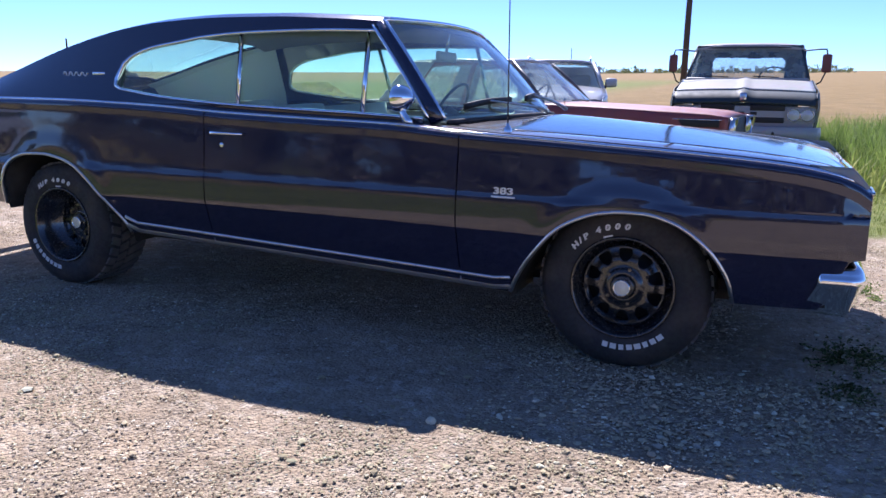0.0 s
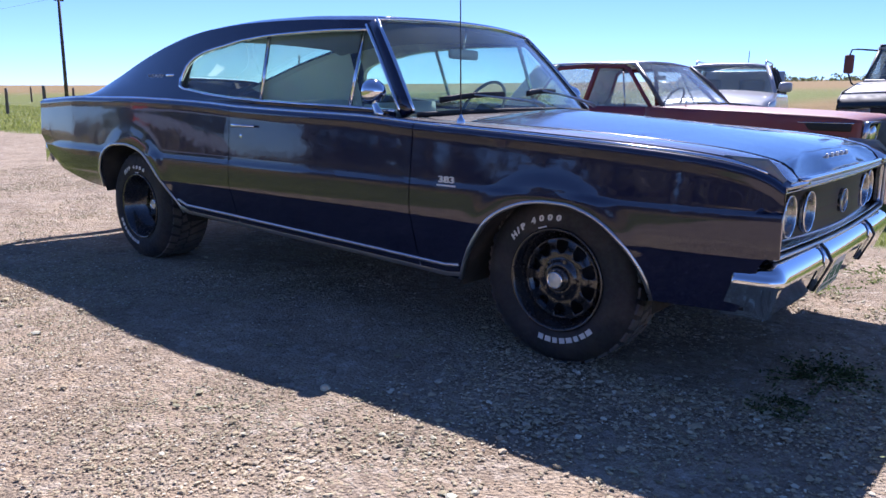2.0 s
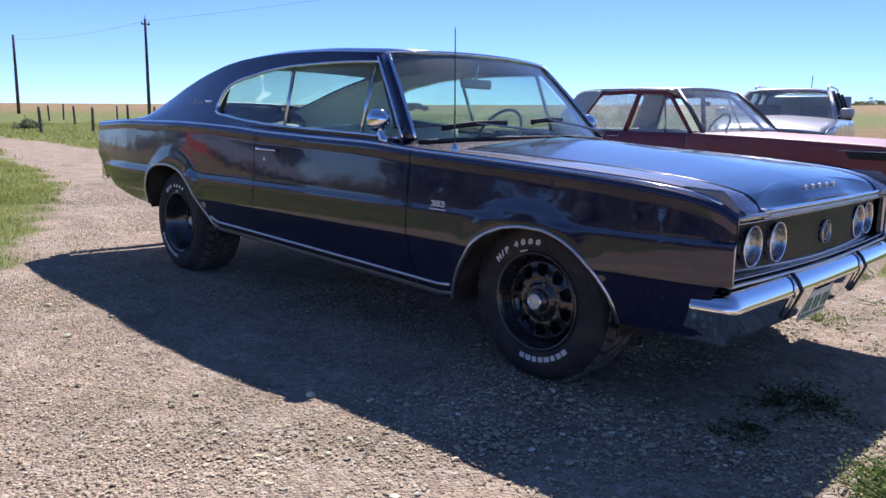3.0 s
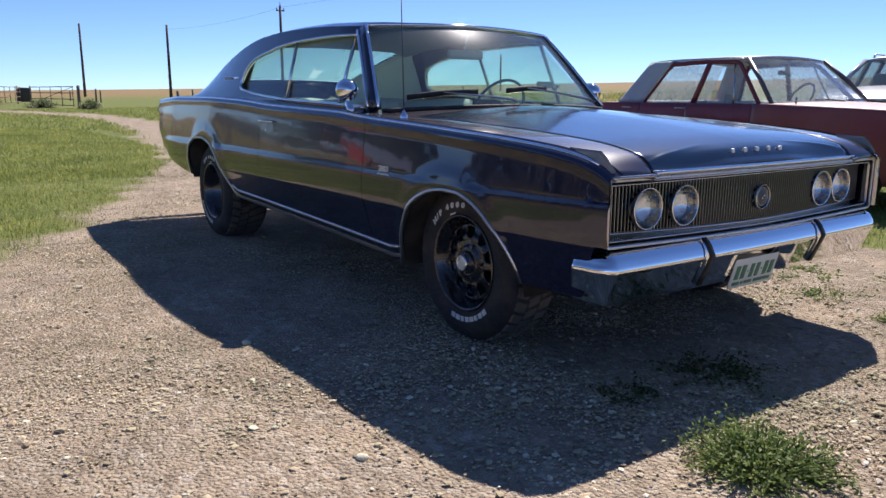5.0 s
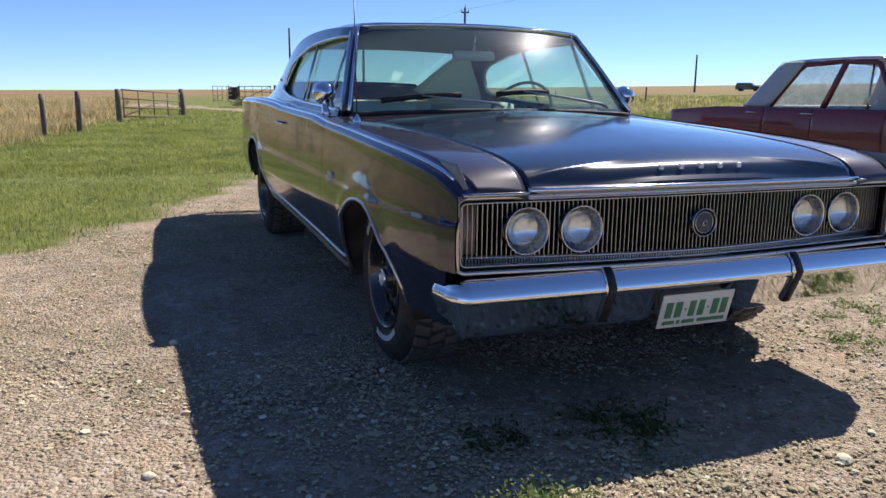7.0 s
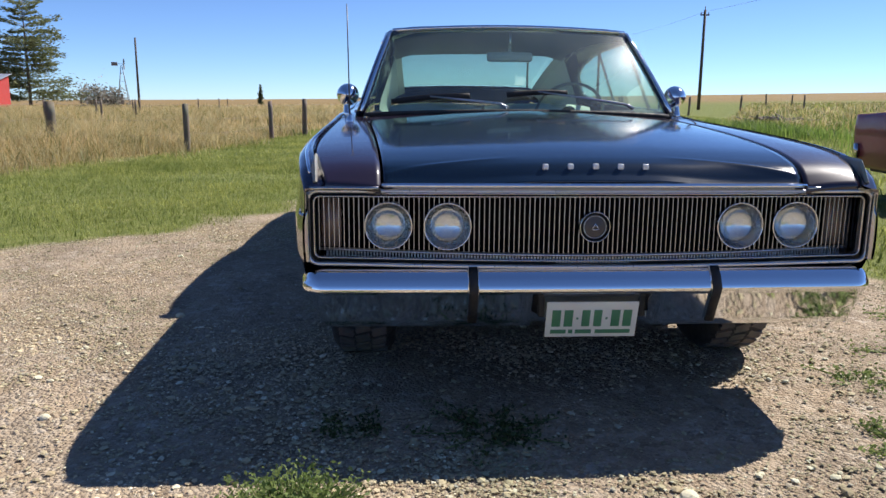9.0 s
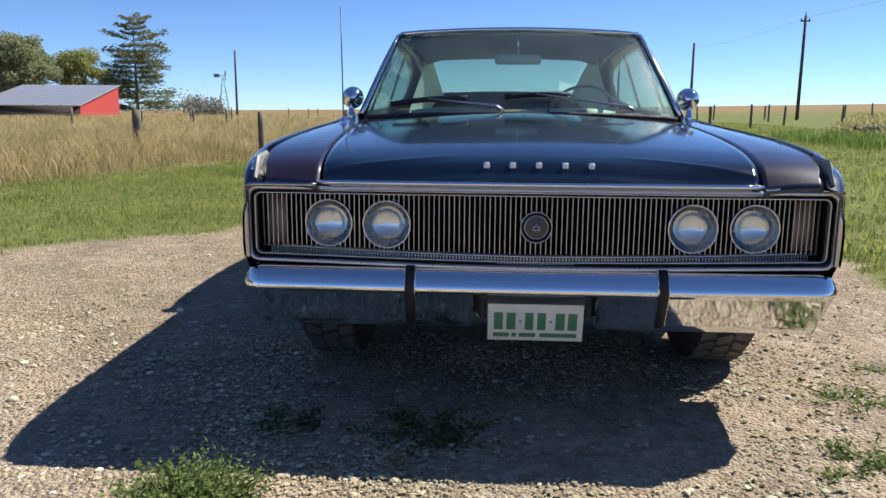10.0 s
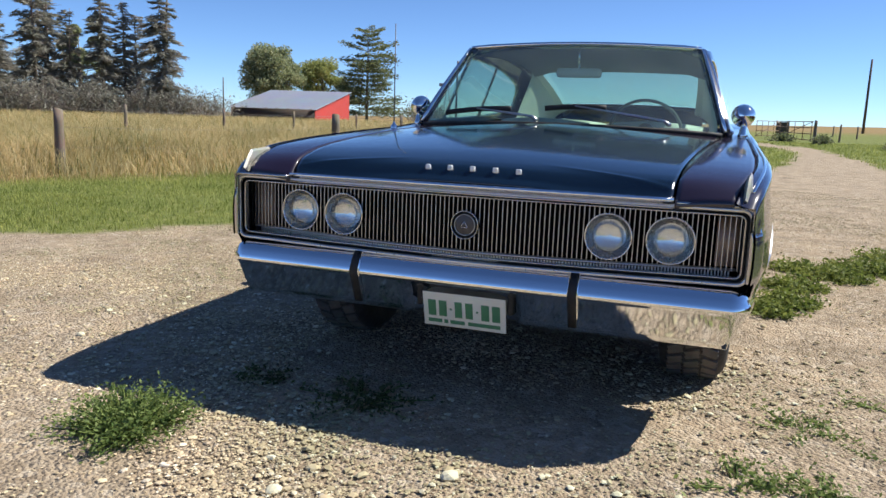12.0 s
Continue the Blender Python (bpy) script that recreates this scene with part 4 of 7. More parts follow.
for x, dish in ((1.487, 0.075), (-1.530, -0.02)):
    for s in (-1, 1):
        w, m = wheel(x, s, dish)
        if s < 0:
            top, low = (radians(114.5), radians(285)) if x > 0 else (radians(97), radians(234))
            tyre = [c for c in w.children if c.name.startswith("tyre")][0]
            raised_text("H/P 4000", m, 0.246, top, 0.030, tyre, (26.5, 20, 13.5, 7, 0.5, -8.5, -17.5, -26.5))
            for k in range(8):
                a = low - (k - 3.5) * 0.135
                mm = m @ Matrix.Rotation(a, 4, "Z") @ Matrix.Translation((0.238, 0, 0.1285))
                b = bmesh.new()
                bmesh.ops.create_cube(b, size=1, matrix=mm @ Matrix.Diagonal((0.021, 0.025 - 0.003 * (k % 3), 0.004, 1)))
                part("tyre_mark", b, WHITE, tyre, smooth=False)
            b = bmesh.new()
            bmesh.ops.create_cube(b, size=1, matrix=m @ Matrix.Rotation(top - radians(7), 4, "Z") @ Matrix.Translation((0.211, 0, 0.124)) @ Matrix.Diagonal((0.006, 0.036, 0.004, 1)))
            part("tyre_mark", b, WHITE, tyre, smooth=False)

# floor, wheel houses
part("floor_pan", box(-2.05, 2.15, -0.60, 0.60, 0.30, 0.36, 0.02), UNDER, car)
part("floor_pan", box(-1.0, 1.0, -0.855, 0.855, 0.31, 0.36, 0.02), UNDER, car)
for table in (ARCH_F, ARCH_R):
    for s in (-1, 1):
        edge = [(table[0][0] + 0.002, table[0][1] - 0.03)] + [(x, curve(table, x) + 0.003) for x in lin(table[0][0], table[-1][0], 40)] + [(table[-1][0] - 0.002, table[-1][1] - 0.06)]
        P = [[(x, s * (flank(x, max(z, 0.3)) - 0.001 if y is None else y), z) for x, z in edge] for y in (None, 0.80, 0.56)]
        house = part("wheel_house", grid(P), UNDER, car)
        part("house_wall", box(table[0][0] - 0.05, table[-1][0] + 0.05, s * 0.555 - 0.01, s * 0.555 + 0.01, 0.26, 0.80), UNDER, house)
part("rear_bumper", sweep([(-2.78, -0.845, 0.62), (-2.86, -0.83, 0.62), (-2.90, -0.76, 0.62), (-2.93, 0, 0.62), (-2.90, 0.76, 0.62), (-2.86, 0.83, 0.62), (-2.78, 0.845, 0.62)], [(-0.05, -0.085), (-0.02, -0.085), (0.015, 0.02), (0.0, 0.085), (-0.05, 0.085)]), CHROME, car)
part("tail_panel", box(-2.87, -2.84, -0.84, 0.84, 0.70, 0.98, 0.01), PAINT, car)
for y0, y1 in ((-0.59, -0.56), (0.56, 0.59)):
    part("cabin_wall", box(-0.9, 0.62, y0 * 1.3, y1 * 1.3, 0.36, 0.95), VINYL_DARK, car)
part("firewall", box(0.72, 0.80, -0.80, 0.80, 0.36, 0.93), BLACK, car)
part("boot_floor", box(-2.8, -0.95, -0.74, 0.74, 0.78, 0.82), VINYL, car)

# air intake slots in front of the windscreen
# the vent's dark inside is shade given as colour
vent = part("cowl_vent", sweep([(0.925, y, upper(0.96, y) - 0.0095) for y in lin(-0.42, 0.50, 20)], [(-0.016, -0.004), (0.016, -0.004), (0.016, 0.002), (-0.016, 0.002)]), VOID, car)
b = bmesh.new()
for i in range(84):
    y = -0.415 + 0.91 * i / 83
    zc = upper(0.96, y) - 0.0075
    box(0.910, 0.940, y - 0.0022, y + 0.0022, zc - 0.002, zc + 0.002, bm=b)
tagged(part("vent_slats", b, GRILLE_METAL, vent, smooth=False), kind="stuff")

# antenna and wipers
ant = part("radio_antenna", rod((0.984, -0.831, 0.925), (0.978, -0.837, 1.445), 0.0034, 0.0024, 8), DARK_STEEL, car)
part("antenna_base", lathe([(0.018, -0.01), (0.018, 0.006), (0.010, 0.016), (0.004, 0.03)], 16, m=Matrix.Translation((0.984, -0.831, 0.925))), CHROME, ant)
for xa, ya, v0, u0, u1 in ((0.925, -0.09, 0.08, -0.84, -0.34), (0.86, 0.54, 0.11, -0.10, 0.30)):
    base = Vector((xa, ya, 0.985))
    tip0, tip1 = screen(u0, v0 + 0.01) + Vector((0.014, 0, 0.012)), screen(u1, v0 + 0.035) + Vector((0.014, 0, 0.012))
    arm = part("wiper_arm", sweep([base, base + Vector((-0.02, -0.03, 0.02)), base.lerp(tip0.lerp(tip1, 0.5), 0.5) + Vector((0.012, 0, 0.016)), tip0.lerp(tip1, 0.5) + Vector((0.006, 0, 0.014))], [(-0.007, -0.004), (0.007, -0.004), (0.007, 0.005), (-0.007, 0.005)], scale=lambda t: 1.7 - 0.8 * t), GRILLE_METAL, car)
    part("wiper_blade", sweep([tip0.lerp(tip1, t) + Vector((0, 0, 0.008 * math.sin(math.pi * t))) for t in lin(0, 1, 8)], [(-0.006, -0.010), (0.006, -0.010), (0.006, 0.016), (-0.006, 0.016)]), BLACK, arm)

# cabin
VINYL_MID = plain("mid_grey_vinyl", (0.34, 0.37, 0.37), 0.6, 0, 0.12, 60)
RUST_PINK = plain("pink_paper", (0.62, 0.42, 0.38), 0.8, 0, 0.15, 60)
part("dashboard", sweep([(0.42, -0.72, 0.86), (0.42, 0.72, 0.86)], [(-0.14, -0.25), (0.10, -0.25), (0.28, 0.05), (0.26, 0.078), (0.06, 0.094), (-0.11, 0.080), (-0.15, 0.02)], up=(0, 0, 1)), VINYL_MID, car)
st = part("steering_wheel", bmesh.new(), VINYL_DARK, car)
m = Matrix.Translation((0.20, 0.37, 0.945)) @ Matrix.Rotation(radians(-62), 4, "Y")
b = bmesh.new()
ringp = [m @ Vector((0.195 * math.cos(a), 0.195 * math.sin(a), 0)) for a in lin(0, 2 * math.pi, 41)[:-1]]
part("steering_rim", sweep(ringp, ring(0.009, 8), closed=True, up=m.to_3x3() @ Vector((0, 0, 1))), VINYL_DARK, st)
part("steering_spoke", rod(m @ Vector((0, -0.19, 0)), m @ Vector((0, 0.19, 0)), 0.012), CHROME, st)
part("steering_column", rod(m @ Vector((0, 0, 0.02)), m @ Vector((0, 0, -0.3)), 0.045, 0.03, 16), VINYL_DARK, st)
papers = thing("paper_sheets", "folded white and pink papers lying on the dashboard", "papers", at=(0.60, 0.58, 0.952), rz=20)
part("sheet", box(-0.07, 0.07, -0.11, 0.11, 0.0, 0.006, 0.002), WHITE, papers)
part("folded_sheet", box(-0.06, 0.05, -0.09, 0.02, 0.007, 0.022, 0.002), RUST_PINK, papers)
mir = part("rear_view_mirror", box(0.33, 0.355, -0.125, 0.125, 1.228, 1.280, 0.018, 3), VINYL, car)
part("mirror_arm", rod((0.34, 0.0, 1.27), (0.36, 0.0, 1.385), 0.007), CHROME, mir)
for s in (-1, 1):
    for x, back in ((-0.28, 0.98), (-1.15, 0.98)):
        P = [[(x - 0.08 - 0.10 * (z - 0.5) + d, s * 0.36 + y, z) for z in lin(0.5, back + 0.02 * (1 - (y / 0.25) ** 2), 8)] for d, y in [(0.10 - 0.2 * abs(t) ** 3, 0.26 * t) for t in lin(-1, 1, 14)]]
        seat = solid(part("seat_back", grid(P, flip=True), VINYL, car), 0.10, 0)
        part("seat_cushion", box(x - 0.10, x + 0.42, s * 0.36 - 0.26, s * 0.36 + 0.26, 0.42, 0.58, 0.05, 3), VINYL, car)
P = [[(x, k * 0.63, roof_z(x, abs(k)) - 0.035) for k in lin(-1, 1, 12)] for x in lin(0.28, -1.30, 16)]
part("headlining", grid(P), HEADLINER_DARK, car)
for s in (-1, 1):
    P = [[(x, s * k * (curve(RAIL, x) - 0.02), roof_z(x, k) - 0.032) for k in lin(0.90, 1, 8)] for x in lin(-1.20, -2.3, 20)]
    part("sail_lining", grid(P, flip=s > 0), HEADLINER, car)
for s in (-1, 1):
    P = []
    for x in lin(-2.3, -1.21, 24):
        P.append([(x, s * (cabin(x, z) - 0.05), z) for z in lin(0.82, roof_z(x, 1.0) - 0.02, 8)])
    part("sail_lining", grid(P, flip=s > 0), HEADLINER, car)

# badges
t383 = bpy.data.curves.new("badge", "FONT")
t383.body, t383.size, t383.align_x, t383.extrude, t383.offset = "383", 0.046, "CENTER", 0.003, 0.001
for s in (-1, 1):
    tmp = bpy.data.objects.new("badge", t383)
    b = bmesh.new()
    b.from_mesh(tmp.to_mesh())
    tmp.to_mesh_clear()
    bpy.data.objects.remove(tmp)
    bmesh.ops.transform(b, matrix=Matrix.Translation((1.02, s * (flank(1.02, 0.70) + 0.012), 0.683)) @ Matrix.Rotation(radians(90) , 4, "X") @ (Matrix.Rotation(radians(180), 4, "Y") if s > 0 else Matrix()) @ Matrix.Diagonal((1.25, 0.8, 1, 1)), verts=b.verts[:])
    bd = part("engine_badge", b, BADGE, car, "chrome 383 badge", smooth=False)
    part("badge_bar", box(0.970, 1.070, s * flank(1.02, 0.67), s * (flank(1.02, 0.67) + 0.014), 0.668, 0.675, 0.002), BADGE, bd)
    script = [(-1.62 + 0.20 * t, s * (cabin(-1.62 + 0.20 * t, 1.14) + 0.015), 1.137 + 0.014 * math.sin(t * 26) * (1 - 0.3 * t)) for t in lin(0, 1, 34)]
    part("sail_badge", sweep(script, ring(0.0035, 6), up=(0, s, 0)), BADGE, car)
    part("sail_badge", box(-1.38, -1.29, s * cabin(-1.34, 1.14), s * (cabin(-1.34, 1.14) + 0.016), 1.133, 1.148, 0.002), CHROME, car)


# ---- other vehicles; each is built pointing along +x ----
RED = car_paint("faded_dark_red_paint", (0.18, 0.014, 0.034), (0.23, 0.026, 0.046), 0.5, 0.45, 0.0, 0.2, 0.02)
RED_FLAT = plain("sun_bleached_red_paint", (0.30, 0.13, 0.12), 0.55, 0, 0.25, 14, coat=0.15, dirt=0.25)
RUSTY = plain("rusty_brown_red_paint", (0.23, 0.045, 0.045), 0.55, 0, 0.25, 10, coat=0.2, dirt=0.2)
DARK_TRIM = plain("dark_grey_pillar_paint", (0.10, 0.09, 0.095), 0.4, 0, 0.2, 14, coat=0.3)
GREY_ROOF = plain("weathered_grey_paint", (0.46, 0.47, 0.49), 0.4, 0.0, 0.2, 14, coat=0.3, dirt=0.15)
SILVER = car_paint("silver_white_paint", (0.40, 0.41, 0.43), (0.55, 0.56, 0.58), 0.35, 0.8, 0.2, 0.15)
TRUCK_WHITE = plain("chalky_white_paint", (0.34, 0.335, 0.325), 0.5, 0, 0.15, 12, coat=0.2, dirt=0.2)
TRUCK_GREEN = plain("dark_blue_green_paint", (0.016, 0.032, 0.040), 0.6, 0, 0.2, 12, coat=0.1, dirt=0.06)
RUST_MIRROR = plain("rust_red_mirror_shell", (0.16, 0.055, 0.045), 0.6, 0, 0.25, 20)
CAR_GLASS = glass_pane("side_glass", (0.78, 0.82, 0.82), 0.14, 0.26)


def hull(parent, name, paint, x0, x1, lo, hi, w, nx=60, nz=14, sides=(-1, 1)):
    for s in sides:
        P = [[(x, s * w(x, z), z) for z in lin(min(lo(x), hi(x) - 0.01), hi(x), nz)] for x in lin(x0, x1, nx)]
        solid(part(name, grid(P, flip=s < 0), paint, parent), 0.01)


def deck(parent, name, paint, x0, x1, hi, w, crown, drop=None, nx=24, ny=18, label="", inset=0.0):
    P = []
    for x in lin(x0, x1, nx):
        hw = w(x, hi(x)) - inset
        P.append([(x, hw * k, hi(x) + crown * (1 - k * k) - (drop(x) if drop else 0)) for k in lin(-1, 1, ny)])
    return solid(part(name, grid(P), paint, parent, label), 0.015)


def road_wheel(parent, x, y, r, width, cap):
    s = -1 if y < 0 else 1
    m = Matrix.Translation((x, y, r)) @ Matrix.Rotation(radians(90 * -s), 4, "X")
    w = part("wheel", lathe([(r * 0.6, -width / 2), (r * 0.92, -width / 2), (r, -width / 2 + 0.03), (r, width / 2 - 0.03), (r * 0.92, width / 2), (r * 0.62, width / 2 - 0.01)], 36, m=m), RUBBER, parent, "black tyre")
    part("rim", lathe([(r * 0.62, width / 2 - 0.01), (r * 0.58, width / 2 - 0.03), (r * 0.3, width / 2 - 0.02), (0.0005, width / 2)], 30, m=m), cap, w)


def quad_pane(name, a, b, c, d, mat, parent, n_=4, label=""):
    a, b, c, d = (Vector(v) for v in (a, b, c, d))
    P = [[a.lerp(b, u).lerp(d.lerp(c, u), v) for v in lin(0, 1, n_)] for u in lin(0, 1, n_)]
    return part(name, grid(P), mat, parent, label)


def bar_part(name, pts, r, mat, parent, k=1.0, up=(0, 1, 0)):
    return part(name, sweep(pts, ring(r, 6, k), up=up), mat, parent)


# old dark red four-door sedan
sedan = thing("sedan_car", "faded dark red vintage four-door sedan with grey roof", "car", at=(-1.09, 5.33, 0), rz=-4)
S_BELT = [(-2.72, 0.90), (-1.4, 0.955), (0.5, 0.955), (1.4, 0.93), (2.5, 0.885), (2.68, 0.865)]
S_W = [(0.2, 0.86), (0.35, 0.925), (0.5, 0.962), (0.7, 0.982), (0.85, 0.975), (0.95, 0.955)]


def s_hi(x):
    return curve(S_BELT, x)


def s_lo(x):
    for c in (1.52, -1.50):
        if abs(x - c) < 0.40:
            return 0.30 + math.sqrt(0.40**2 - (x - c) ** 2) * 0.95
    return 0.25 if abs(x) < 2 else 0.32


def s_w(x, z):
    return curve(S_W, z) - 0.05 * step(abs(x), 1.9, 2.75)


for x0, x1, nm, mat in ((-2.72, -0.955, "quarter_panel", RED), (-0.945, -0.275, "rear_door", RED), (-0.265, 0.575, "front_door", RED), (0.585, 2.68, "front_fender", RUSTY)):
    hull(sedan, nm, mat, x0, x1, s_lo, s_hi, s_w, 40)
deck(sedan, "bonnet", RED_FLAT, 0.62, 2.66, s_hi, s_w, 0.035, lambda x: 0.03 * step(x, 2.5, 2.68), inset=0.002)
deck(sedan, "boot_lid", RED_FLAT, -2.70, -1.30, s_hi, s_w, 0.02, inset=0.002)


def s_cab(x, z):
    return 0.865 - 0.20 * (z - 0.955) / 0.43


P = [[(x, k * (0.665 + 0.01 * (1 - (x / 0.8) ** 2)), 1.395 + 0.03 * (1 - k * k) - 0.015 * ((x + 0.40) / 0.67) ** 4) for k in lin(-1, 1, 16)] for x in lin(-1.07, 0.27, 22)]
solid(part("roof", grid(P), GREY_ROOF, sedan), 0.03)
for s in (-1, 1):
    # broad rear roof pillar
    P = [[(x0 + (x1 - x0) * v, s * s_cab(0, z), z) for v in lin(0, 1, 6)] for z in lin(0.95, 1.37, 10) for x0, x1 in ((-1.40 + 0.33 * (z - 0.95) / 0.42, -1.00 + 0.27 * (z - 0.95) / 0.42),)]
    solid(part("roof_pillar", grid(P, flip=s > 0), GREY_ROOF, sedan), 0.03)
    def p3(x, z, o=0.0):
        return Vector((x, s * (s_cab(0, z) + o), z))
    bar_part("window_frame", [p3(-1.00, 0.955), p3(-0.79, 1.30), p3(-0.73, 1.345), p3(-0.24, 1.36), p3(-0.22, 1.352), p3(-0.27, 0.955)], 0.023, RED, sedan)
    bar_part("window_frame", [p3(-0.25, 0.955), p3(-0.20, 1.352), p3(0.13, 1.345), p3(0.20, 1.32), p3(0.58, 0.955)], 0.023, RED, sedan)
    bar_part("window_divider", [p3(0.27, 0.955), p3(0.12, 1.345)], 0.010, CHROME_WORN, sedan)
    bar_part("drip_rail", [p3(-1.06, 1.362, 0.01), p3(-0.3, 1.382, 0.012), p3(0.20, 1.372, 0.012), p3(0.27, 1.35, 0.01)], 0.012, CHROME_WORN, sedan)
    quad_pane("side_window", p3(-0.98, 0.957, -0.01), p3(-0.28, 0.957, -0.01), p3(-0.23, 1.35, -0.01), p3(-0.76, 1.34, -0.01), CAR_GLASS, sedan)
    quad_pane("side_window", p3(-0.24, 0.957, -0.01), p3(0.56, 0.957, -0.01), p3(0.15, 1.345, -0.01), p3(-0.20, 1.35, -0.01), CAR_GLASS, sedan)
    bar_part("windscreen_pillar", [(0.73, s * 0.86, 0.95), (0.49, s * 0.765, 1.19), (0.255, s * 0.665, 1.375)], 0.026, DARK_TRIM, sedan, 0.8)
    for xh in (-0.33, -1.14):
        bar_part("door_handle", [(xh - 0.09, s * 0.975, 0.895), (xh - 0.07, s * 1.0, 0.90), (xh + 0.06, s * 1.0, 0.90), (xh + 0.08, s * 0.976, 0.895)], 0.009, CHROME_WORN, sedan)
    for x in (1.52, -1.50):
        road_wheel(sedan, x, s * 0.80, 0.335, 0.21, CHROME_WORN)
    # lamp housing at the front corner
    part("lamp_bezel", sweep([(2.70, s * 0.50, 0.845), (2.72, s * 0.90, 0.845), (2.72, s * 0.92, 0.83), (2.69, s * 0.92, 0.66), (2.69, s * 0.90, 0.645), (2.67, s * 0.50, 0.645)], [(-0.012, -0.03), (0.012, -0.03), (0.012, 0.02), (-0.012, 0.02)], closed=True, up=(1, 0, 0)), CHROME_WORN, sedan)
    for yy in (0.60, 0.80):
        mm = Matrix.Translation((2.68, s * yy, 0.745)) @ Matrix.Rotation(radians(90), 4, "Y")
        part("headlamp", lathe([(0.085, 0.0), (0.08, 0.015), (0.05, 0.025), (0.0005, 0.03)], 24, m=mm), REFLECTOR, sedan)
    part("marker_frame", box(2.02, 2.60, s * 0.945, s * 0.972, 0.765, 0.835, 0.008), BLACK, sedan)
    bar_part("marker_trim", [(2.0, s * 0.974, 0.838), (2.62, s * 0.955, 0.838)], 0.007, CHROME_WORN, sedan)
part("windscreen", grid([[Vector((0.74 + 0.22 * (1 - u * u), 0.84 * u, 0.957)).lerp(Vector((0.265 + 0.06 * (1 - u * u), 0.655 * u, 1.372)), v) for v in lin(0, 1, 8)] for u in lin(-1, 1, 16)]), CAR_GLASS, sedan)
quad_pane("rear_window", (-1.42, -0.80, 0.96), (-1.42, 0.80, 0.96), (-1.09, 0.63, 1.36), (-1.09, -0.63, 1.36), CAR_GLASS, sedan, 8)
part("front_panel", box(2.60, 2.67, -0.90, 0.90, 0.45, 0.86, 0.02), BLACK, sedan)
part("front_bumper", sweep([(2.60, -0.96, 0.50), (2.74, -0.90, 0.50), (2.80, 0, 0.50), (2.74, 0.90, 0.50), (2.60, 0.96, 0.50)], [(-0.02, -0.08), (0.02, -0.08), (0.03, 0), (0.02, 0.08), (-0.02, 0.08)]), CHROME_WORN, sedan)
part("tail_panel", box(-2.73, -2.69, -0.90, 0.90, 0.45, 0.90, 0.015), RED, sedan)
part("rear_bumper", sweep([(-2.60, -0.95, 0.50), (-2.78, -0.90, 0.50), (-2.80, 0, 0.50), (-2.78, 0.90, 0.50), (-2.60, 0.95, 0.50)], [(-0.02, -0.08), (0.02, -0.08), (0.03, 0), (0.02, 0.08), (-0.02, 0.08)]), CHROME_WORN, sedan)
part("floor_pan", box(-2.5, 2.5, -0.85, 0.85, 0.28, 0.34, 0.02), UNDER, sedan)
part("dashboard", box(0.28, 0.58, -0.80, 0.80, 0.70, 0.94, 0.04), VINYL_DARK, sedan)
for xs in (-0.32, -1.05):
    part("bench_seat", box(xs - 0.14, xs + 0.04, -0.70, 0.70, 0.45, 0.98, 0.05, 3), VINYL, sedan)
mm = Matrix.Translation((0.20, 0.38, 1.0)) @ Matrix.Rotation(radians(-60), 4, "Y")
part("steering_wheel", sweep([mm @ Vector((0.20 * math.cos(a), 0.20 * math.sin(a), 0)) for a in lin(0, 2 * math.pi, 33)[:-1]], ring(0.012, 6), closed=True, up=mm.to_3x3() @ Vector((0, 0, 1))), VINYL_DARK, sedan)
part("rear_view_mirror", box(0.22, 0.24, -0.10, 0.10, 1.26, 1.31, 0.01), BLACK, sedan)
for ya, yb in ((-0.45, -0.02), (0.12, 0.55)):
    bar_part("wiper_arm", [(0.97, yb, 0.985), (0.94, (ya + yb) / 2, 1.0), (0.92, ya, 0.995)], 0.007, BLACK, sedan)
bar_part("radio_antenna", [(0.95, -0.80, 0.96), (0.95, -0.80, 1.02)], 0.01, CHROME_WORN, sedan)

for ob in sedan.children:
    if ob.name.split(".")[0] in ("roof", "roof_pillar", "window_frame", "window_divider", "drip_rail", "side_window", "windscreen_pillar", "windscreen", "rear_window"):
        for v in ob.data.vertices:
            v.co.z += max(0.0, v.co.z - 0.955) * 0.115

# old pickup truck facing the drive
LAMP_GLASS = plain("pale_lamp_glass", (0.55, 0.57, 0.57), 0.25, 0.2, 0.2, 50, coat=0.6)
truck = thing("pickup_truck", "old white and dark green pickup truck with tall door mirrors", "truck", at=(1.40, 9.74, 0.075), rz=-88)
# local x = 2.0 is the truck's nose
def t_w(x, z):
    return curve([(0.3, 0.90), (0.6, 0.98), (0.85, 1.0), (1.0, 0.985), (1.12, 0.95)], z) - 0.06 * step(x, 1.6, 2.02)
def t_hi(x):
    return curve([(-2.6, 1.10), (0.4, 1.24), (1.2, 1.15), (1.8, 1.05), (2.0, 0.98)], x)
def t_lo(x):
    return 0.40 + math.sqrt(max(0.0, 0.46**2 - (x - 1.22) ** 2)) * 0.95 if abs(x - 1.22) < 0.46 else 0.42
hull(truck, "front_fender", TRUCK_GREEN, 0.42, 2.0, t_lo, t_hi, t_w, 40)
hull(truck, "cab_door", TRUCK_WHITE, -0.9, 0.41, lambda x: 0.42, lambda x: 1.25, t_w, 16)
hull(truck, "box_side", TRUCK_WHITE, -2.7, -0.92, lambda x: 0.5, lambda x: 1.12, t_w, 16)
P = [[(x, 0.93 * k, t_hi(x) + 0.03 * (1 - k * k) + 0.02 * math.exp(-((k * 0.93) / 0.06) ** 2)) for k in lin(-1, 1, 33)] for x in lin(0.40, 1.72, 20)]
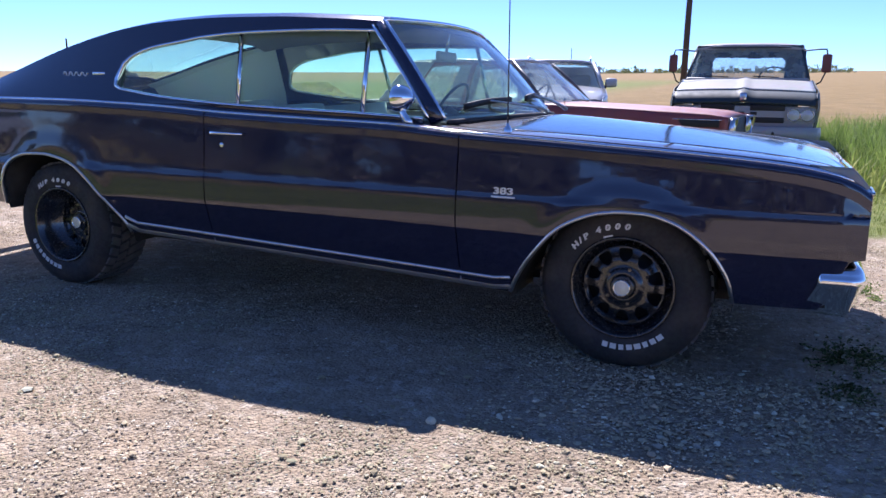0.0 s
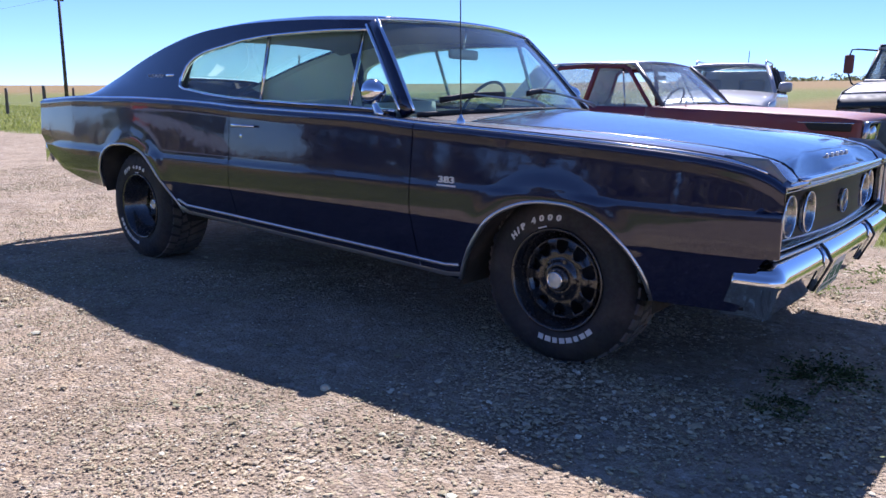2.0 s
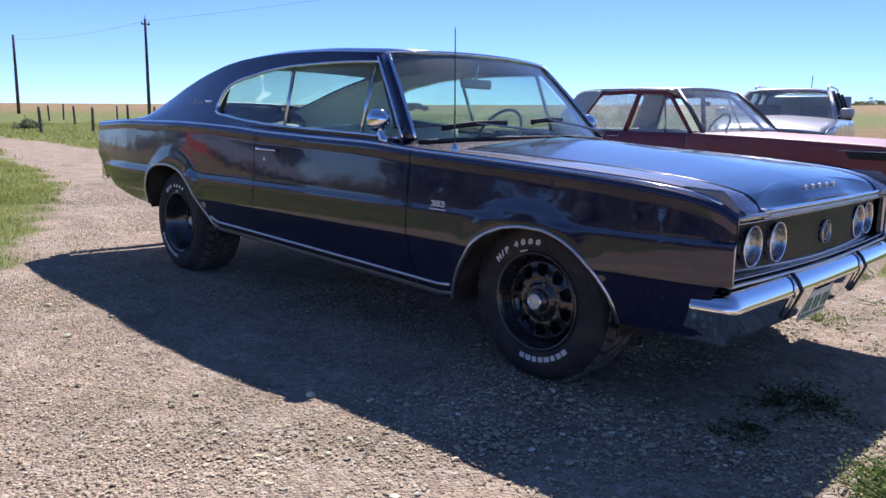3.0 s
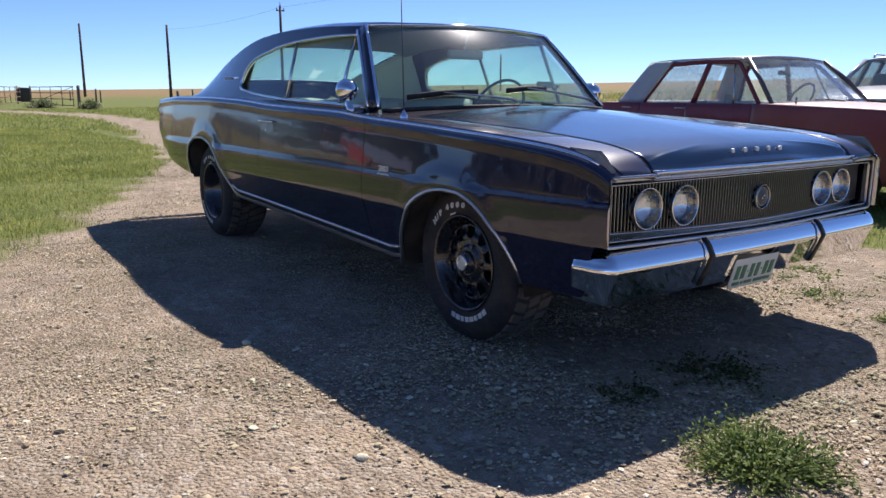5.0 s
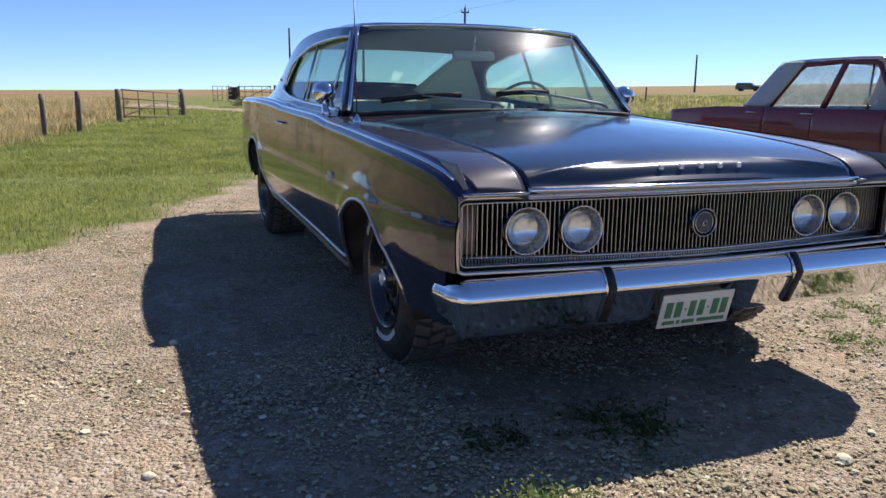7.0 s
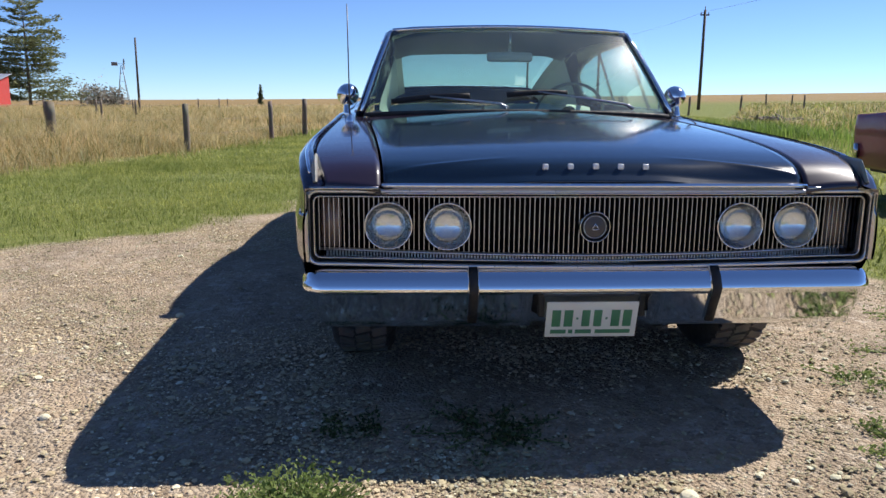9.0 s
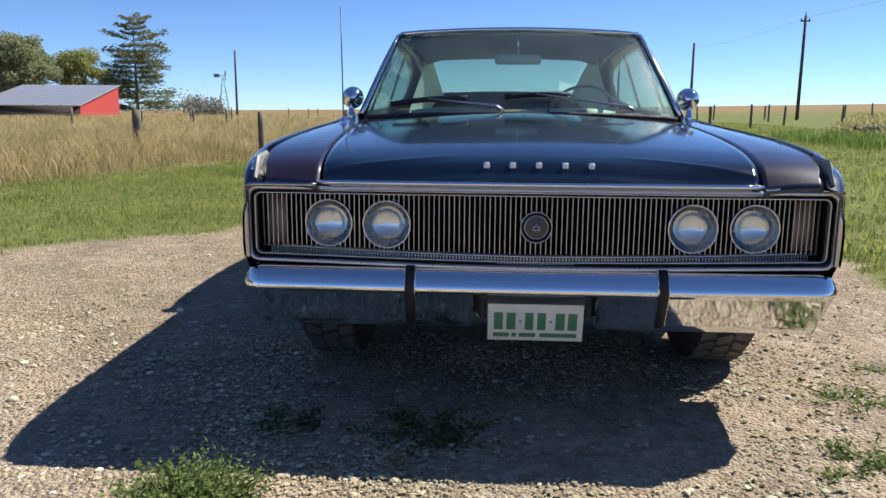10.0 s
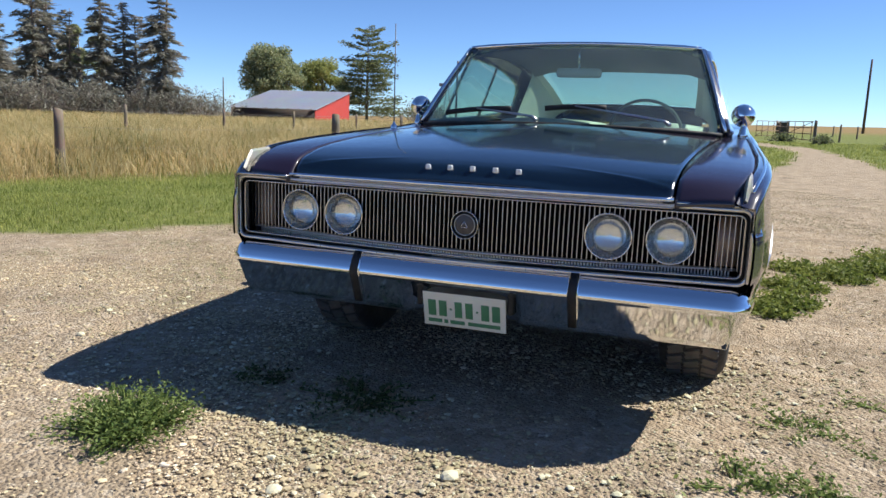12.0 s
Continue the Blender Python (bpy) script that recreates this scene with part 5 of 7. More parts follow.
solid(part("bonnet", grid(P), TRUCK_WHITE, truck), 0.02)
P = [[(1.72 + 0.325 * math.sin(a), 0.955 * k * (1 - 0.03 * (a > 1)), 1.050 + 0.025 * (1 - k * k) - 0.20 * (1 - math.cos(a)) + 0.03 * math.exp(-((k * 0.93) / 0.06) ** 2)) for k in lin(-1, 1, 33)] for a in lin(0, 1.45, 12)]
solid(part("bonnet_nose", grid(P), TRUCK_GREEN, truck, "dark green painted nose"), 0.02)
part("nose_ornament", box(1.90, 2.035, -0.045, 0.045, 0.90, 1.045, 0.015), CHROME_WORN, truck)
part("grille_panel", box(1.93, 2.02, -0.92, 0.92, 0.58, 0.865, 0.02), TRUCK_WHITE, truck)
for z0, z1 in ((0.80, 0.885), (0.635, 0.715)):
    for y0, y1 in ((-0.55, -0.10), (0.10, 0.55)):
        part("grille_slot", box(2.005, 2.026, y0, y1, z0, z1, 0.01), BLACK, truck)
for y in (-0.16, -0.01, 0.15):
    part("grille_letter_block", box(2.018, 2.032, y - 0.045, y + 0.045, 0.735, 0.785, 0.006), BLACK, truck)
for s in (-1, 1):
    part("lamp_bezel", box(2.0, 2.03, s * 0.75 - 0.19, s * 0.75 + 0.19, 0.645, 0.86, 0.04, 3), TRUCK_WHITE, truck)
    for yy in (0.665, 0.835):
        mm = Matrix.Translation((2.03, s * yy, 0.752)) @ Matrix.Rotation(radians(90), 4, "Y")
        lamp = part("headlamp", lathe([(0.085, -0.01), (0.088, 0.012), (0.076, 0.016), (0.072, 0.0)], 26, m=mm), CHROME_WORN, truck)
        part("lamp_lens", lathe([(0.074, 0.004), (0.05, 0.016), (0.0005, 0.022)], 24, m=mm), LAMP_GLASS, lamp)
    bar_part("mirror_arm", [(0.34, s * 0.79, 1.69), (0.50, s * 1.01, 1.705), (0.555, s * 1.09, 1.70), (0.555, s * 1.11, 1.62)], 0.012, BLACK, truck)
    bar_part("mirror_arm", [(0.52, s * 0.93, 1.15), (0.555, s * 1.05, 1.22), (0.555, s * 1.11, 1.38)], 0.012, BLACK, truck)
    part("door_mirror", box(0.53, 0.58, s * 1.11 - 0.065, s * 1.11 + 0.065, 1.36, 1.63, 0.03, 3), RUST_MIRROR, truck)
    bar_part("windscreen_pillar", [(0.52, s * 0.88, 1.24), (0.36, s * 0.83, 1.45), (0.16, s * 0.76, 1.775)], 0.035, TRUCK_GREEN, truck)
    quad_pane("side_window", (0.42, s * 0.87, 1.26), (-0.62, s * 0.87, 1.26), (-0.55, s * 0.76, 1.735), (0.16, s * 0.76, 1.735), CAR_GLASS, truck)
    part("rear_cab_pillar", box(-0.86, -0.62, s * 0.74, s * 0.88, 1.12, 1.775, 0.03), TRUCK_GREEN, truck)
    for x in (1.22, -1.75):
        road_wheel(truck, x, s * 0.82, 0.37, 0.22, TRUCK_WHITE)
P = [[(x, 0.80 * k, 1.785 + 0.05 * (1 - k**4) - 0.05 * ((x + 0.32) / 0.55) ** 6) for k in lin(-1, 1, 20)] for x in lin(-0.88, 0.24, 16)]
solid(part("cab_roof", grid(P), TRUCK_WHITE, truck), 0.05)
quad_pane("windscreen", (0.54, -0.86, 1.27), (0.54, 0.86, 1.27), (0.19, 0.75, 1.765), (0.19, -0.75, 1.765), CAR_GLASS, truck, 8)
b = box(-0.90, -0.86, -0.85, -0.58, 0.5, 1.775)
box(-0.90, -0.86, 0.58, 0.85, 0.5, 1.775, bm=b)
box(-0.90, -0.86, -0.58, 0.58, 0.5, 1.24, bm=b)
box(-0.90, -0.86, -0.58, 0.58, 1.64, 1.775, bm=b)
for s in (-1, 1):
    for z, dz in ((1.24, 1), (1.64, -1)):
        for k in range(3):
            box(-0.899, -0.861, min(s * 0.585, s * (0.53 + 0.018 * k)), max(s * 0.585, s * (0.53 + 0.018 * k)), min(z, z + dz * (0.012 + 0.02 * k)), max(z, z + dz * (0.012 + 0.02 * k)), bm=b)
part("cab_back", b, TRUCK_GREEN, truck, smooth=False)
part("roof_header", box(0.155, 0.235, -0.78, 0.78, 1.735, 1.785, 0.015), TRUCK_GREEN, truck)
part("cowl", box(0.38, 0.60, -0.90, 0.90, 1.08, 1.275, 0.03), TRUCK_WHITE, truck)
part("dashboard", box(0.2, 0.42, -0.84, 0.84, 0.95, 1.25, 0.04), VINYL_DARK, truck)
part("bench_seat", box(-0.75, -0.55, -0.75, 0.75, 0.6, 1.22, 0.06), VINYL_DARK, truck)
mm = Matrix.Translation((0.08, 0.40, 1.29)) @ Matrix.Rotation(radians(-50), 4, "Y")
part("steering_wheel", sweep([mm @ Vector((0.21 * math.cos(a), 0.21 * math.sin(a), 0)) for a in lin(0, 2 * math.pi, 33)[:-1]], ring(0.013, 6), closed=True, up=mm.to_3x3() @ Vector((0, 0, 1))), VINYL_DARK, truck)
part("rear_view_mirror", box(0.20, 0.22, -0.02, 0.20, 1.58, 1.64, 0.01), BLACK, truck)
part("front_bumper", sweep([(1.90, -1.0, 0.50), (2.08, -0.95, 0.50), (2.12, 0, 0.50), (2.08, 0.95, 0.50), (1.90, 1.0, 0.50)], [(-0.02, -0.10), (0.02, -0.10), (0.035, 0), (0.02, 0.09), (-0.02, 0.09)]), TRUCK_WHITE, truck)
part("bumper_bolt", lathe([(0.025, 0), (0.02, 0.012), (0.0005, 0.015)], 12, m=Matrix.Translation((2.125, 0.42, 0.50)) @ Matrix.Rotation(radians(90), 4, "Y")), BLACK, truck)
part("chassis", box(-2.6, 1.9, -0.55, 0.55, 0.42, 0.55, 0.03), UNDER, truck)
part("box_floor", box(-2.7, -0.95, -0.9, 0.9, 0.7, 0.76, 0.02), UNDER, truck)
for ya, yb in ((-0.62, -0.1), (0.1, 0.62)):
    bar_part("wiper_arm", [(0.60, ya * 0.3 + yb * 0.7, 1.285), (0.55, ya, 1.30)], 0.008, BLACK, truck)

SUV_GLASS = glass_pane("dark_green_glass", (0.58, 0.68, 0.65), 0.14, 0.14)
# silver four-door utility vehicle behind the sedan
suv = thing("utility_vehicle", "silver four-door sport utility vehicle with roof rails", "car", at=(-2.25, 11.6, 0.02), rz=-77)
def u_w(x, z):
    return curve([(0.3, 0.86), (0.6, 0.95), (0.9, 0.96), (1.1, 0.93), (1.2, 0.90)], z) - 0.10 * step(x, 1.9, 2.4)
def u_lo(x):
    for c in (1.45, -1.45):
        if abs(x - c) < 0.43:
            return 0.36 + math.sqrt(0.43**2 - (x - c) ** 2) * 0.95
    return 0.34
def u_hi(x):
    return curve([(-2.4, 1.15), (0.9, 1.15), (1.6, 1.10), (2.2, 1.0), (2.4, 0.9)], x)
for x0, x1, nm in ((-2.4, -1.02, "rear_quarter"), (-1.0, 0.0, "rear_door"), (0.02, 1.0, "front_door"), (1.02, 2.4, "front_fender")):
    hull(suv, nm, SILVER, x0, x1, u_lo, u_hi, u_w, 24)
deck(suv, "bonnet", SILVER, 1.0, 2.4, u_hi, u_w, 0.06)
P = [[(x, 0.68 * k, 1.66 + 0.06 * (1 - k**4) - 0.10 * max(0, (x - 0.1) / 0.5) ** 2) for k in lin(-1, 1, 18)] for x in lin(-2.2, 0.42, 20)]
solid(part("roof", grid(P), SILVER, suv), 0.04)
for s in (-1, 1):
    bar_part("windscreen_pillar", [(1.08, s * 0.88, 1.14), (0.75, s * 0.78, 1.42), (0.40, s * 0.68, 1.63)], 0.04, SILVER, suv)
    for xa, xb in ((0.02, 0.0), (-1.0, -0.95), (-1.9, -1.8)):
        bar_part("roof_pillar", [(xa, s * 0.90, 1.15), (xb, s * 0.69, 1.66)], 0.045, BLACK, suv)
    quad_pane("side_window", (1.0, s * 0.89, 1.15), (0.03, s * 0.89, 1.15), (0.02, s * 0.70, 1.63), (0.42, s * 0.70, 1.61), CAR_GLASS, suv)
    quad_pane("side_window", (0.0, s * 0.89, 1.15), (-1.0, s * 0.89, 1.15), (-0.95, s * 0.70, 1.65), (0.0, s * 0.70, 1.64), CAR_GLASS, suv)
    quad_pane("side_window", (-1.0, s * 0.89, 1.15), (-1.95, s * 0.88, 1.15), (-1.85, s * 0.70, 1.63), (-0.95, s * 0.70, 1.65), CAR_GLASS, suv)
    mirr = part("door_mirror", box(0.82, 0.98, s * 1.03 - 0.11, s * 1.03 + 0.11, 1.17, 1.34, 0.05, 3), SILVER, suv)
    part("mirror_base", box(0.84, 0.95, s * 0.90 - 0.05, s * 0.90 + 0.05, 1.15, 1.21, 0.02), BLACK, mirr)
    bar_part("roof_rail", [(0.1, s * 0.62, 1.68), (0.0, s * 0.62, 1.755), (-1.7, s * 0.62, 1.77), (-1.85, s * 0.62, 1.69)], 0.018, ALU, suv)
    for x in (1.45, -1.45):
        road_wheel(suv, x, s * 0.80, 0.37, 0.24, ALU)
quad_pane("windscreen", (1.10, -0.86, 1.14), (1.10, 0.86, 1.14), (0.42, 0.66, 1.63), (0.42, -0.66, 1.63), SUV_GLASS, suv, 8)
part("tail_panel", box(-2.42, -2.36, -0.85, 0.85, 0.4, 1.65, 0.03), SILVER, suv)
part("front_panel", box(2.30, 2.42, -0.85, 0.85, 0.35, 0.9, 0.05), SILVER, suv)
part("dashboard", box(0.7, 1.0, -0.8, 0.8, 0.95, 1.13, 0.04), VINYL_DARK, suv)
for s in (-1, 1):
    part("seat", box(-0.2, -0.02, s * 0.4 - 0.24, s * 0.4 + 0.24, 0.7, 1.42, 0.06), VINYL_DARK, suv)
part("floor_pan", box(-2.3, 2.2, -0.8, 0.8, 0.34, 0.42, 0.02), UNDER, suv)
bar_part("roof_antenna", [(-1.2, 0.2, 1.70), (-1.25, 0.2, 2.02)], 0.008, BLACK, suv)

# dark vehicle far off on the road
far = thing("distant_vehicle", "dark sport utility vehicle far off on the prairie road", "car", at=(-120.9, 113.7, rise(-120.9, 113.7)), rz=34)
FAR_BODY = plain("dark_grey_vehicle_paint", (0.022, 0.022, 0.026), 0.35, 0, 0.2, 4, coat=0.6)
FAR_GLASS = plain("dusty_dark_window", (0.10, 0.11, 0.12), 0.2, 0, 0.2, 4)
part("body", sweep([(0, -0.92, 0), (0, 0.92, 0)], [(-2.4, 0.32), (2.4, 0.32), (2.42, 0.92), (2.2, 1.02), (1.15, 1.10), (0.45, 1.70), (-2.2, 1.72), (-2.42, 1.10)]), FAR_BODY, far, smooth=False)
for s in (-1, 1):
    for x0, x1 in ((-2.05, -1.15), (-1.0, -0.15), (0.0, 0.62)):
        part("side_window", box(x0, x1, s * 0.925 - 0.01, s * 0.925 + 0.01, 1.16, 1.58, 0.02), FAR_GLASS, far)
    part("bumper_end", box(2.30, 2.48, s * 0.6 - 0.3, s * 0.6 + 0.3, 0.42, 0.62, 0.03), FAR_GLASS, far)
for x in (-1.5, 1.5):
    for s in (-1, 1):
        road_wheel(far, x, s * 0.85, 0.38, 0.24, BLACK)


# ---- fences, gates, poles, sheds ----
WOOD = plain("weathered_grey_wood", (0.16, 0.13, 0.10), 0.9, 0, 0.35, 30, 0.4)
POLE_WOOD = plain("dark_creosoted_wood", (0.085, 0.065, 0.05), 0.85, 0, 0.3, 20, 0.3)
STEEL = plain("rusty_pipe_steel", (0.20, 0.13, 0.09), 0.75, 0.3, 0.3, 30)
WIRE = plain("galvanised_wire", (0.25, 0.24, 0.23), 0.6, 0.6, 0.2, 30)
BARN_RED = plain("barn_red_boards", (0.42, 0.045, 0.035), 0.75, 0, 0.2, 5)
TIN = plain("corrugated_tin", (0.48, 0.50, 0.53), 0.38, 0.7, 0.2, 3)
OLD_BOARD = plain("old_dark_boards", (0.07, 0.055, 0.048), 0.9, 0, 0.3, 8)


def fence_post(x, y, h, r, lean=0.0, group="fence posts"):
    z = rise(x, y)
    bm = bmesh.new()
    rings = []
    for i, t in enumerate(lin(0, 1, 6)):
        rr = r * (1.08 - 0.16 * t)
        rings.append([bm.verts.new((x + lean * t * h + rr * math.cos(a) * (1 + 0.12 * noise.noise((x, y + a, t * 3))), y + 0.4 * lean * t * h + rr * math.sin(a) * (1 + 0.12 * noise.noise((x + 5, y + a, t * 3))), z - 0.1 + (h + 0.1) * t + (0.02 * math.cos(a) if i == 5 else 0))) for a in lin(0, 2 * math.pi, 10)[:-1]])
    for i in range(5):
        for k in range(9):
            bm.faces.new((rings[i][k], rings[i][(k + 1) % 9], rings[i + 1][(k + 1) % 9], rings[i + 1][k]))
    bm.faces.new(rings[-1])
    ob = part("fence_post", bm, WOOD, None)
    return tagged(ob, "weathered grey wooden fence post standing in grass", "fence post", group)


def wire_run(tops, heights, name="fence_wire"):
    w = thing(name, "thin sagging barbed wire strung between fence posts", "wire")
    for h in heights:
        pts = []
        for (xa, ya), (xb, yb) in zip(tops, tops[1:]):
            for t in (0.0, 0.25, 0.5, 0.75):
                x, y = xa + (xb - xa) * t, ya + (yb - ya) * t
                pts.append((x, y, rise(x, y) + h - 0.05 * math.sin(math.pi * t)))
        pts.append((*tops[-1], rise(*tops[-1]) + h))
        part("strand", sweep(pts, ring(0.002, 4)), WIRE, w)
    return w


LATER = []
NEAR = [(-3.80, -8.15), (-10.76, -7.38), (-10.7, -4.77), (-15.6, -3.93), (-18.3, -3.40), (-25.0, -2.60)]
for i, (x, y) in enumerate(NEAR):
    fence_post(x, y, (0.90, 0.95, 0.92, 0.97, 1.04, 1.12)[i], (0.07, 0.095, 0.06, 0.06, 0.075, 0.10)[i], (-0.01, 0.015, -0.05, -0.07, 0.03, -0.06)[i])
wire_run(NEAR, (0.35, 0.65, 0.92))
BACK = [(-10.2, -12.8), (-14.34, -12.94), (-18.5, -13.11), (-23.99, -13.42), (-29.5, -13.7), (-34.7, -13.9), (-23.82, -11.34), (-27.74, -11.44), (-32.7, -12.9), (-48.0, -14.1), (-48.0, -12.7), (-60.0, -14.8)]
for i, (x, y) in enumerate(BACK):
    fence_post(x, y, 1.0 if i < 8 else 1.08, 0.04, (-0.04, 0.05, -0.08, 0.03, -0.06, 0.02)[i % 6])
wire_run(BACK[:6], (0.5, 0.9))
FAR = [(-49.8, 19.1), (-47.9, 23.2), (-54.5, 15.5), (-59, 18), (-58, 21.7), (-61, 29.2), (-59.9, 30.9), (-63.4, 35), (-52.0, 30.0), (-48.0, 36.0), (-30.9, 7.5), (-33.3, 10.5), (-36.5, 13.5), (-40, 16.5), (-44, 13.5), (-54.2, 8.6), (-69.7, 12.0), (-84, 11.9)]
for i, (x, y) in enumerate(FAR):
    fence_post(x, y, 1.1 + 0.1 * (i % 3 == 0), 0.065, (0.0, 0.05, -0.05, 0.02)[i % 4])
wire_run([FAR[10], FAR[11], FAR[12], FAR[13], FAR[0], FAR[1], FAR[8], FAR[9]], (0.5, 0.9))


def gate(a, b, h, label, bars=4, sag=0.0):
    """A farm gate of round pipe between two points."""
    g = thing("farm_gate", label, "gate")
    a, b = Vector((*a, rise(*a))), Vector((*b, rise(*b)))
    up = Vector((0, 0, 1))
    for k in range(bars):
        z = 0.18 + (h - 0.18) * k / (bars - 1)
        part("rail", rod(a + up * z, b + up * (z - sag), 0.026, seg=8), STEEL, g)
    for t in (0.02, 0.25, 0.5, 0.75, 0.98):
        p0 = a.lerp(b, t)
        part("upright", rod(p0 + up * (0.12 - sag * t), p0 + up * (h + 0.03 - sag * t), 0.024, seg=8), STEEL, g)
    part("brace", rod(a + up * 0.18, b + up * (h - sag), 0.02, seg=8), STEEL, g)
    return g


gate((-25.2, -2.5), (-30.4, -0.35), 1.12, "sagging rusty pipe farm gate standing open by the drive", sag=0.16)
fence_post(-30.8, -0.2, 1.15, 0.11, -0.16)
gate((-64.0, 3.6), (-70.5, 5.8), 1.40, "weathered pipe farm gate beyond the curve of the drive")
gate((-58.0, 5.0), (-49.0, 6.3), 1.35, "weathered pipe farm gate beyond the curve of the drive")
fence_post(-47.4, 6.3, 1.40, 0.10)
for x, y, h, w in ((-45.5, 6.6, 0.6, 0.7), (-52.0, 4.8, 0.55, 1.1), (-37.5, 9.0, 0.5, 0.8)):
    LATER.append((x, y, h, w))
panel = thing("gate_panel", "dark square sheet fixed on the far farm gate", "panel", at=(-70.9, 6.1, rise(-70.9, 6.1)))
part("sheet", box(-0.03, 0.03, -0.55, 0.55, 0.15, 1.35, 0.01), OLD_BOARD, panel)
for y in (-0.5, 0.5):
    part("stake", rod((0, y, -0.1), (0, y, 1.5), 0.05), WOOD, panel)


def power_pole(x, y, h, r, arm=True, wires=None, lean=(0, 0)):
    z = rise(x, y)
    p_ = thing("utility_pole", "tall dark wooden utility pole on the prairie", "utility pole", "utility poles", at=(x, y, z))
    part("shaft", rod((0, 0, -0.3), (lean[0], lean[1], h), r, r * 0.7, 10), POLE_WOOD, p_)
    if arm:
        part("crossarm", box(lean[0] - 0.06, lean[0] + 0.06, lean[1] - 0.35, lean[1] + 0.35, h - 0.45, h - 0.35, 0.01), POLE_WOOD, p_)
        for yy in (-0.3, 0.3):
            part("insulator", rod((lean[0], lean[1] + yy, h - 0.36), (lean[0], lean[1] + yy, h - 0.16), 0.05, 0.03, 8), WIRE, p_)
        part("top_pin", rod((lean[0], lean[1], h), (lean[0], lean[1], h + 0.28), 0.035, seg=6), WIRE, p_)
    return p_


power_pole(-99.8, -35.1, 8.98, 0.17, False)
power_pole(-92.4, 24.6, 8.7, 0.19, False)
power_pole(-56.05, 23.45, 7.75, 0.14)
power_pole(-112, 92.9, 6.8, 0.20, False)
power_pole(-1.50, 26.1, 8.6, 0.125)
power_pole(-133.5, 22.4, 11.6, 0.22, False)
power_pole(-92.6, -69.55, 5.64 - rise(-92.6, -69.55), 0.11, False)
line = thing("power_line", "thin grey electric line slung between utility poles", "power line")
for a, b in (((-56.05, 23.45), (-92.4, 24.6)), ((-56.05, 23.45), (-1.50, 26.1))):
    a3, b3 = Vector((*a, rise(*a) + 7.6)), Vector((*b, rise(*b) + 8.2))
    part("strand", sweep([a3.lerp(b3, t) - Vector((0, 0, 1.6 * t * (1 - t))) for t in lin(0, 1, 13)], ring(0.008, 4)), WIRE, line)

# wind pump
x, y = -174.8, -63.3
mill = thing("wind_pump", "old steel wind pump on a lattice tower", "windmill", at=(x, y, rise(x, y)))
for sx in (-1, 1):
    for sy in (-1, 1):
        part("leg", rod((sx * 1.2, sy * 1.2, 0), (sx * 0.12, sy * 0.12, 8.6), 0.06, seg=6), WIRE, mill)
for k in range(4):
    z = 1.5 + 1.8 * k
    w = 1.2 - 1.08 * z / 8.6
    for a, b in (((-w, -w), (w, -w)), ((w, -w), (w, w)), ((w, w), (-w, w)), ((-w, w), (-w, -w))):
        part("brace", rod((*a, z), (*b, z), 0.035, seg=5), WIRE, mill)
wheel_ = part("rotor", rod((0.3, 0, 8.9), (0.55, 0, 8.9), 0.15, seg=8), WIRE, mill)
for k in range(14):
    a = 2 * math.pi * k / 14
    b = bmesh.new()
    bmesh.ops.create_cube(b, size=1, matrix=Matrix.Translation((0.55, 0, 8.9)) @ Matrix.Rotation(a, 4, "X") @ Matrix.Translation((0, 0, 0.75)) @ Matrix.Rotation(0.6, 4, "Z") @ Matrix.Diagonal((0.03, 0.26, 0.9, 1)))
    part("blade", b, WIRE, wheel_, smooth=False)
part("tail_vane", box(-2.1, -0.8, -0.02, 0.02, 8.5, 9.3, 0.01), WIRE, mill)
part("tail_boom", rod((-1.2, 0, 8.9), (0.4, 0, 8.9), 0.05), WIRE, mill)
mill.rotation_euler = (0, 0, radians(115))
tank = thing("stock_tank", "dark round stock tank beside the wind pump", "water tank", at=(-164.7, -61.9, rise(-164.7, -61.9)))
part("shell", lathe([(1.8, 0), (2.0, 0.1), (2.0, 1.6), (1.9, 1.7), (0.001, 1.8)], 24), OLD_BOARD, tank)

# low red shed with a tin roof
shed = thing("red_shed", "low red shed with single-slope tin roof in dry grass", "shed", at=(-61.0, -40.9, rise(-61.0, -40.9)), rz=4)
# local x to the back, y along the front; the low front faces the drive
L0, L1, D, HF, HB = -4.6, 4.5, 8.4, 1.40, 3.30
part("front_wall", box(-0.06, 0.06, L0, L1, 0, HF), OLD_BOARD, shed)
part("back_wall", box(-D - 0.06, -D + 0.06, L0, L1, 0, HB), BARN_RED, shed)
for y in (L0, L1):
    b = bmesh.new()
    for yy in (y - 0.06, y + 0.06):
        vs = [b.verts.new(v) for v in ((0, yy, 0), (-D, yy, 0), (-D, yy, HB), (0, yy, HF))]
        b.faces.new(vs)
    b.verts.ensure_lookup_table()
    for i in range(4):
        b.faces.new((b.verts[i], b.verts[(i + 1) % 4], b.verts[4 + (i + 1) % 4], b.verts[4 + i]))
    bmesh.ops.recalc_face_normals(b, faces=b.faces[:])
    part("end_wall", b, BARN_RED, shed, smooth=False)
b = bmesh.new()
n_ = 44
ys = lin(L0 - 0.25, L1 + 0.25, n_ * 4 + 1)
P = [[(x_, y_, HF + 0.06 + (HB - HF) * (-x_) / D + 0.03 * (1 if (i // 2) % 4 == 0 else 0)) for x_ in (0.35, -D / 2, -D - 0.2)] for i, y_ in enumerate(ys)]
solid(part("tin_roof", grid(P), TIN, shed, smooth=False), 0.05)
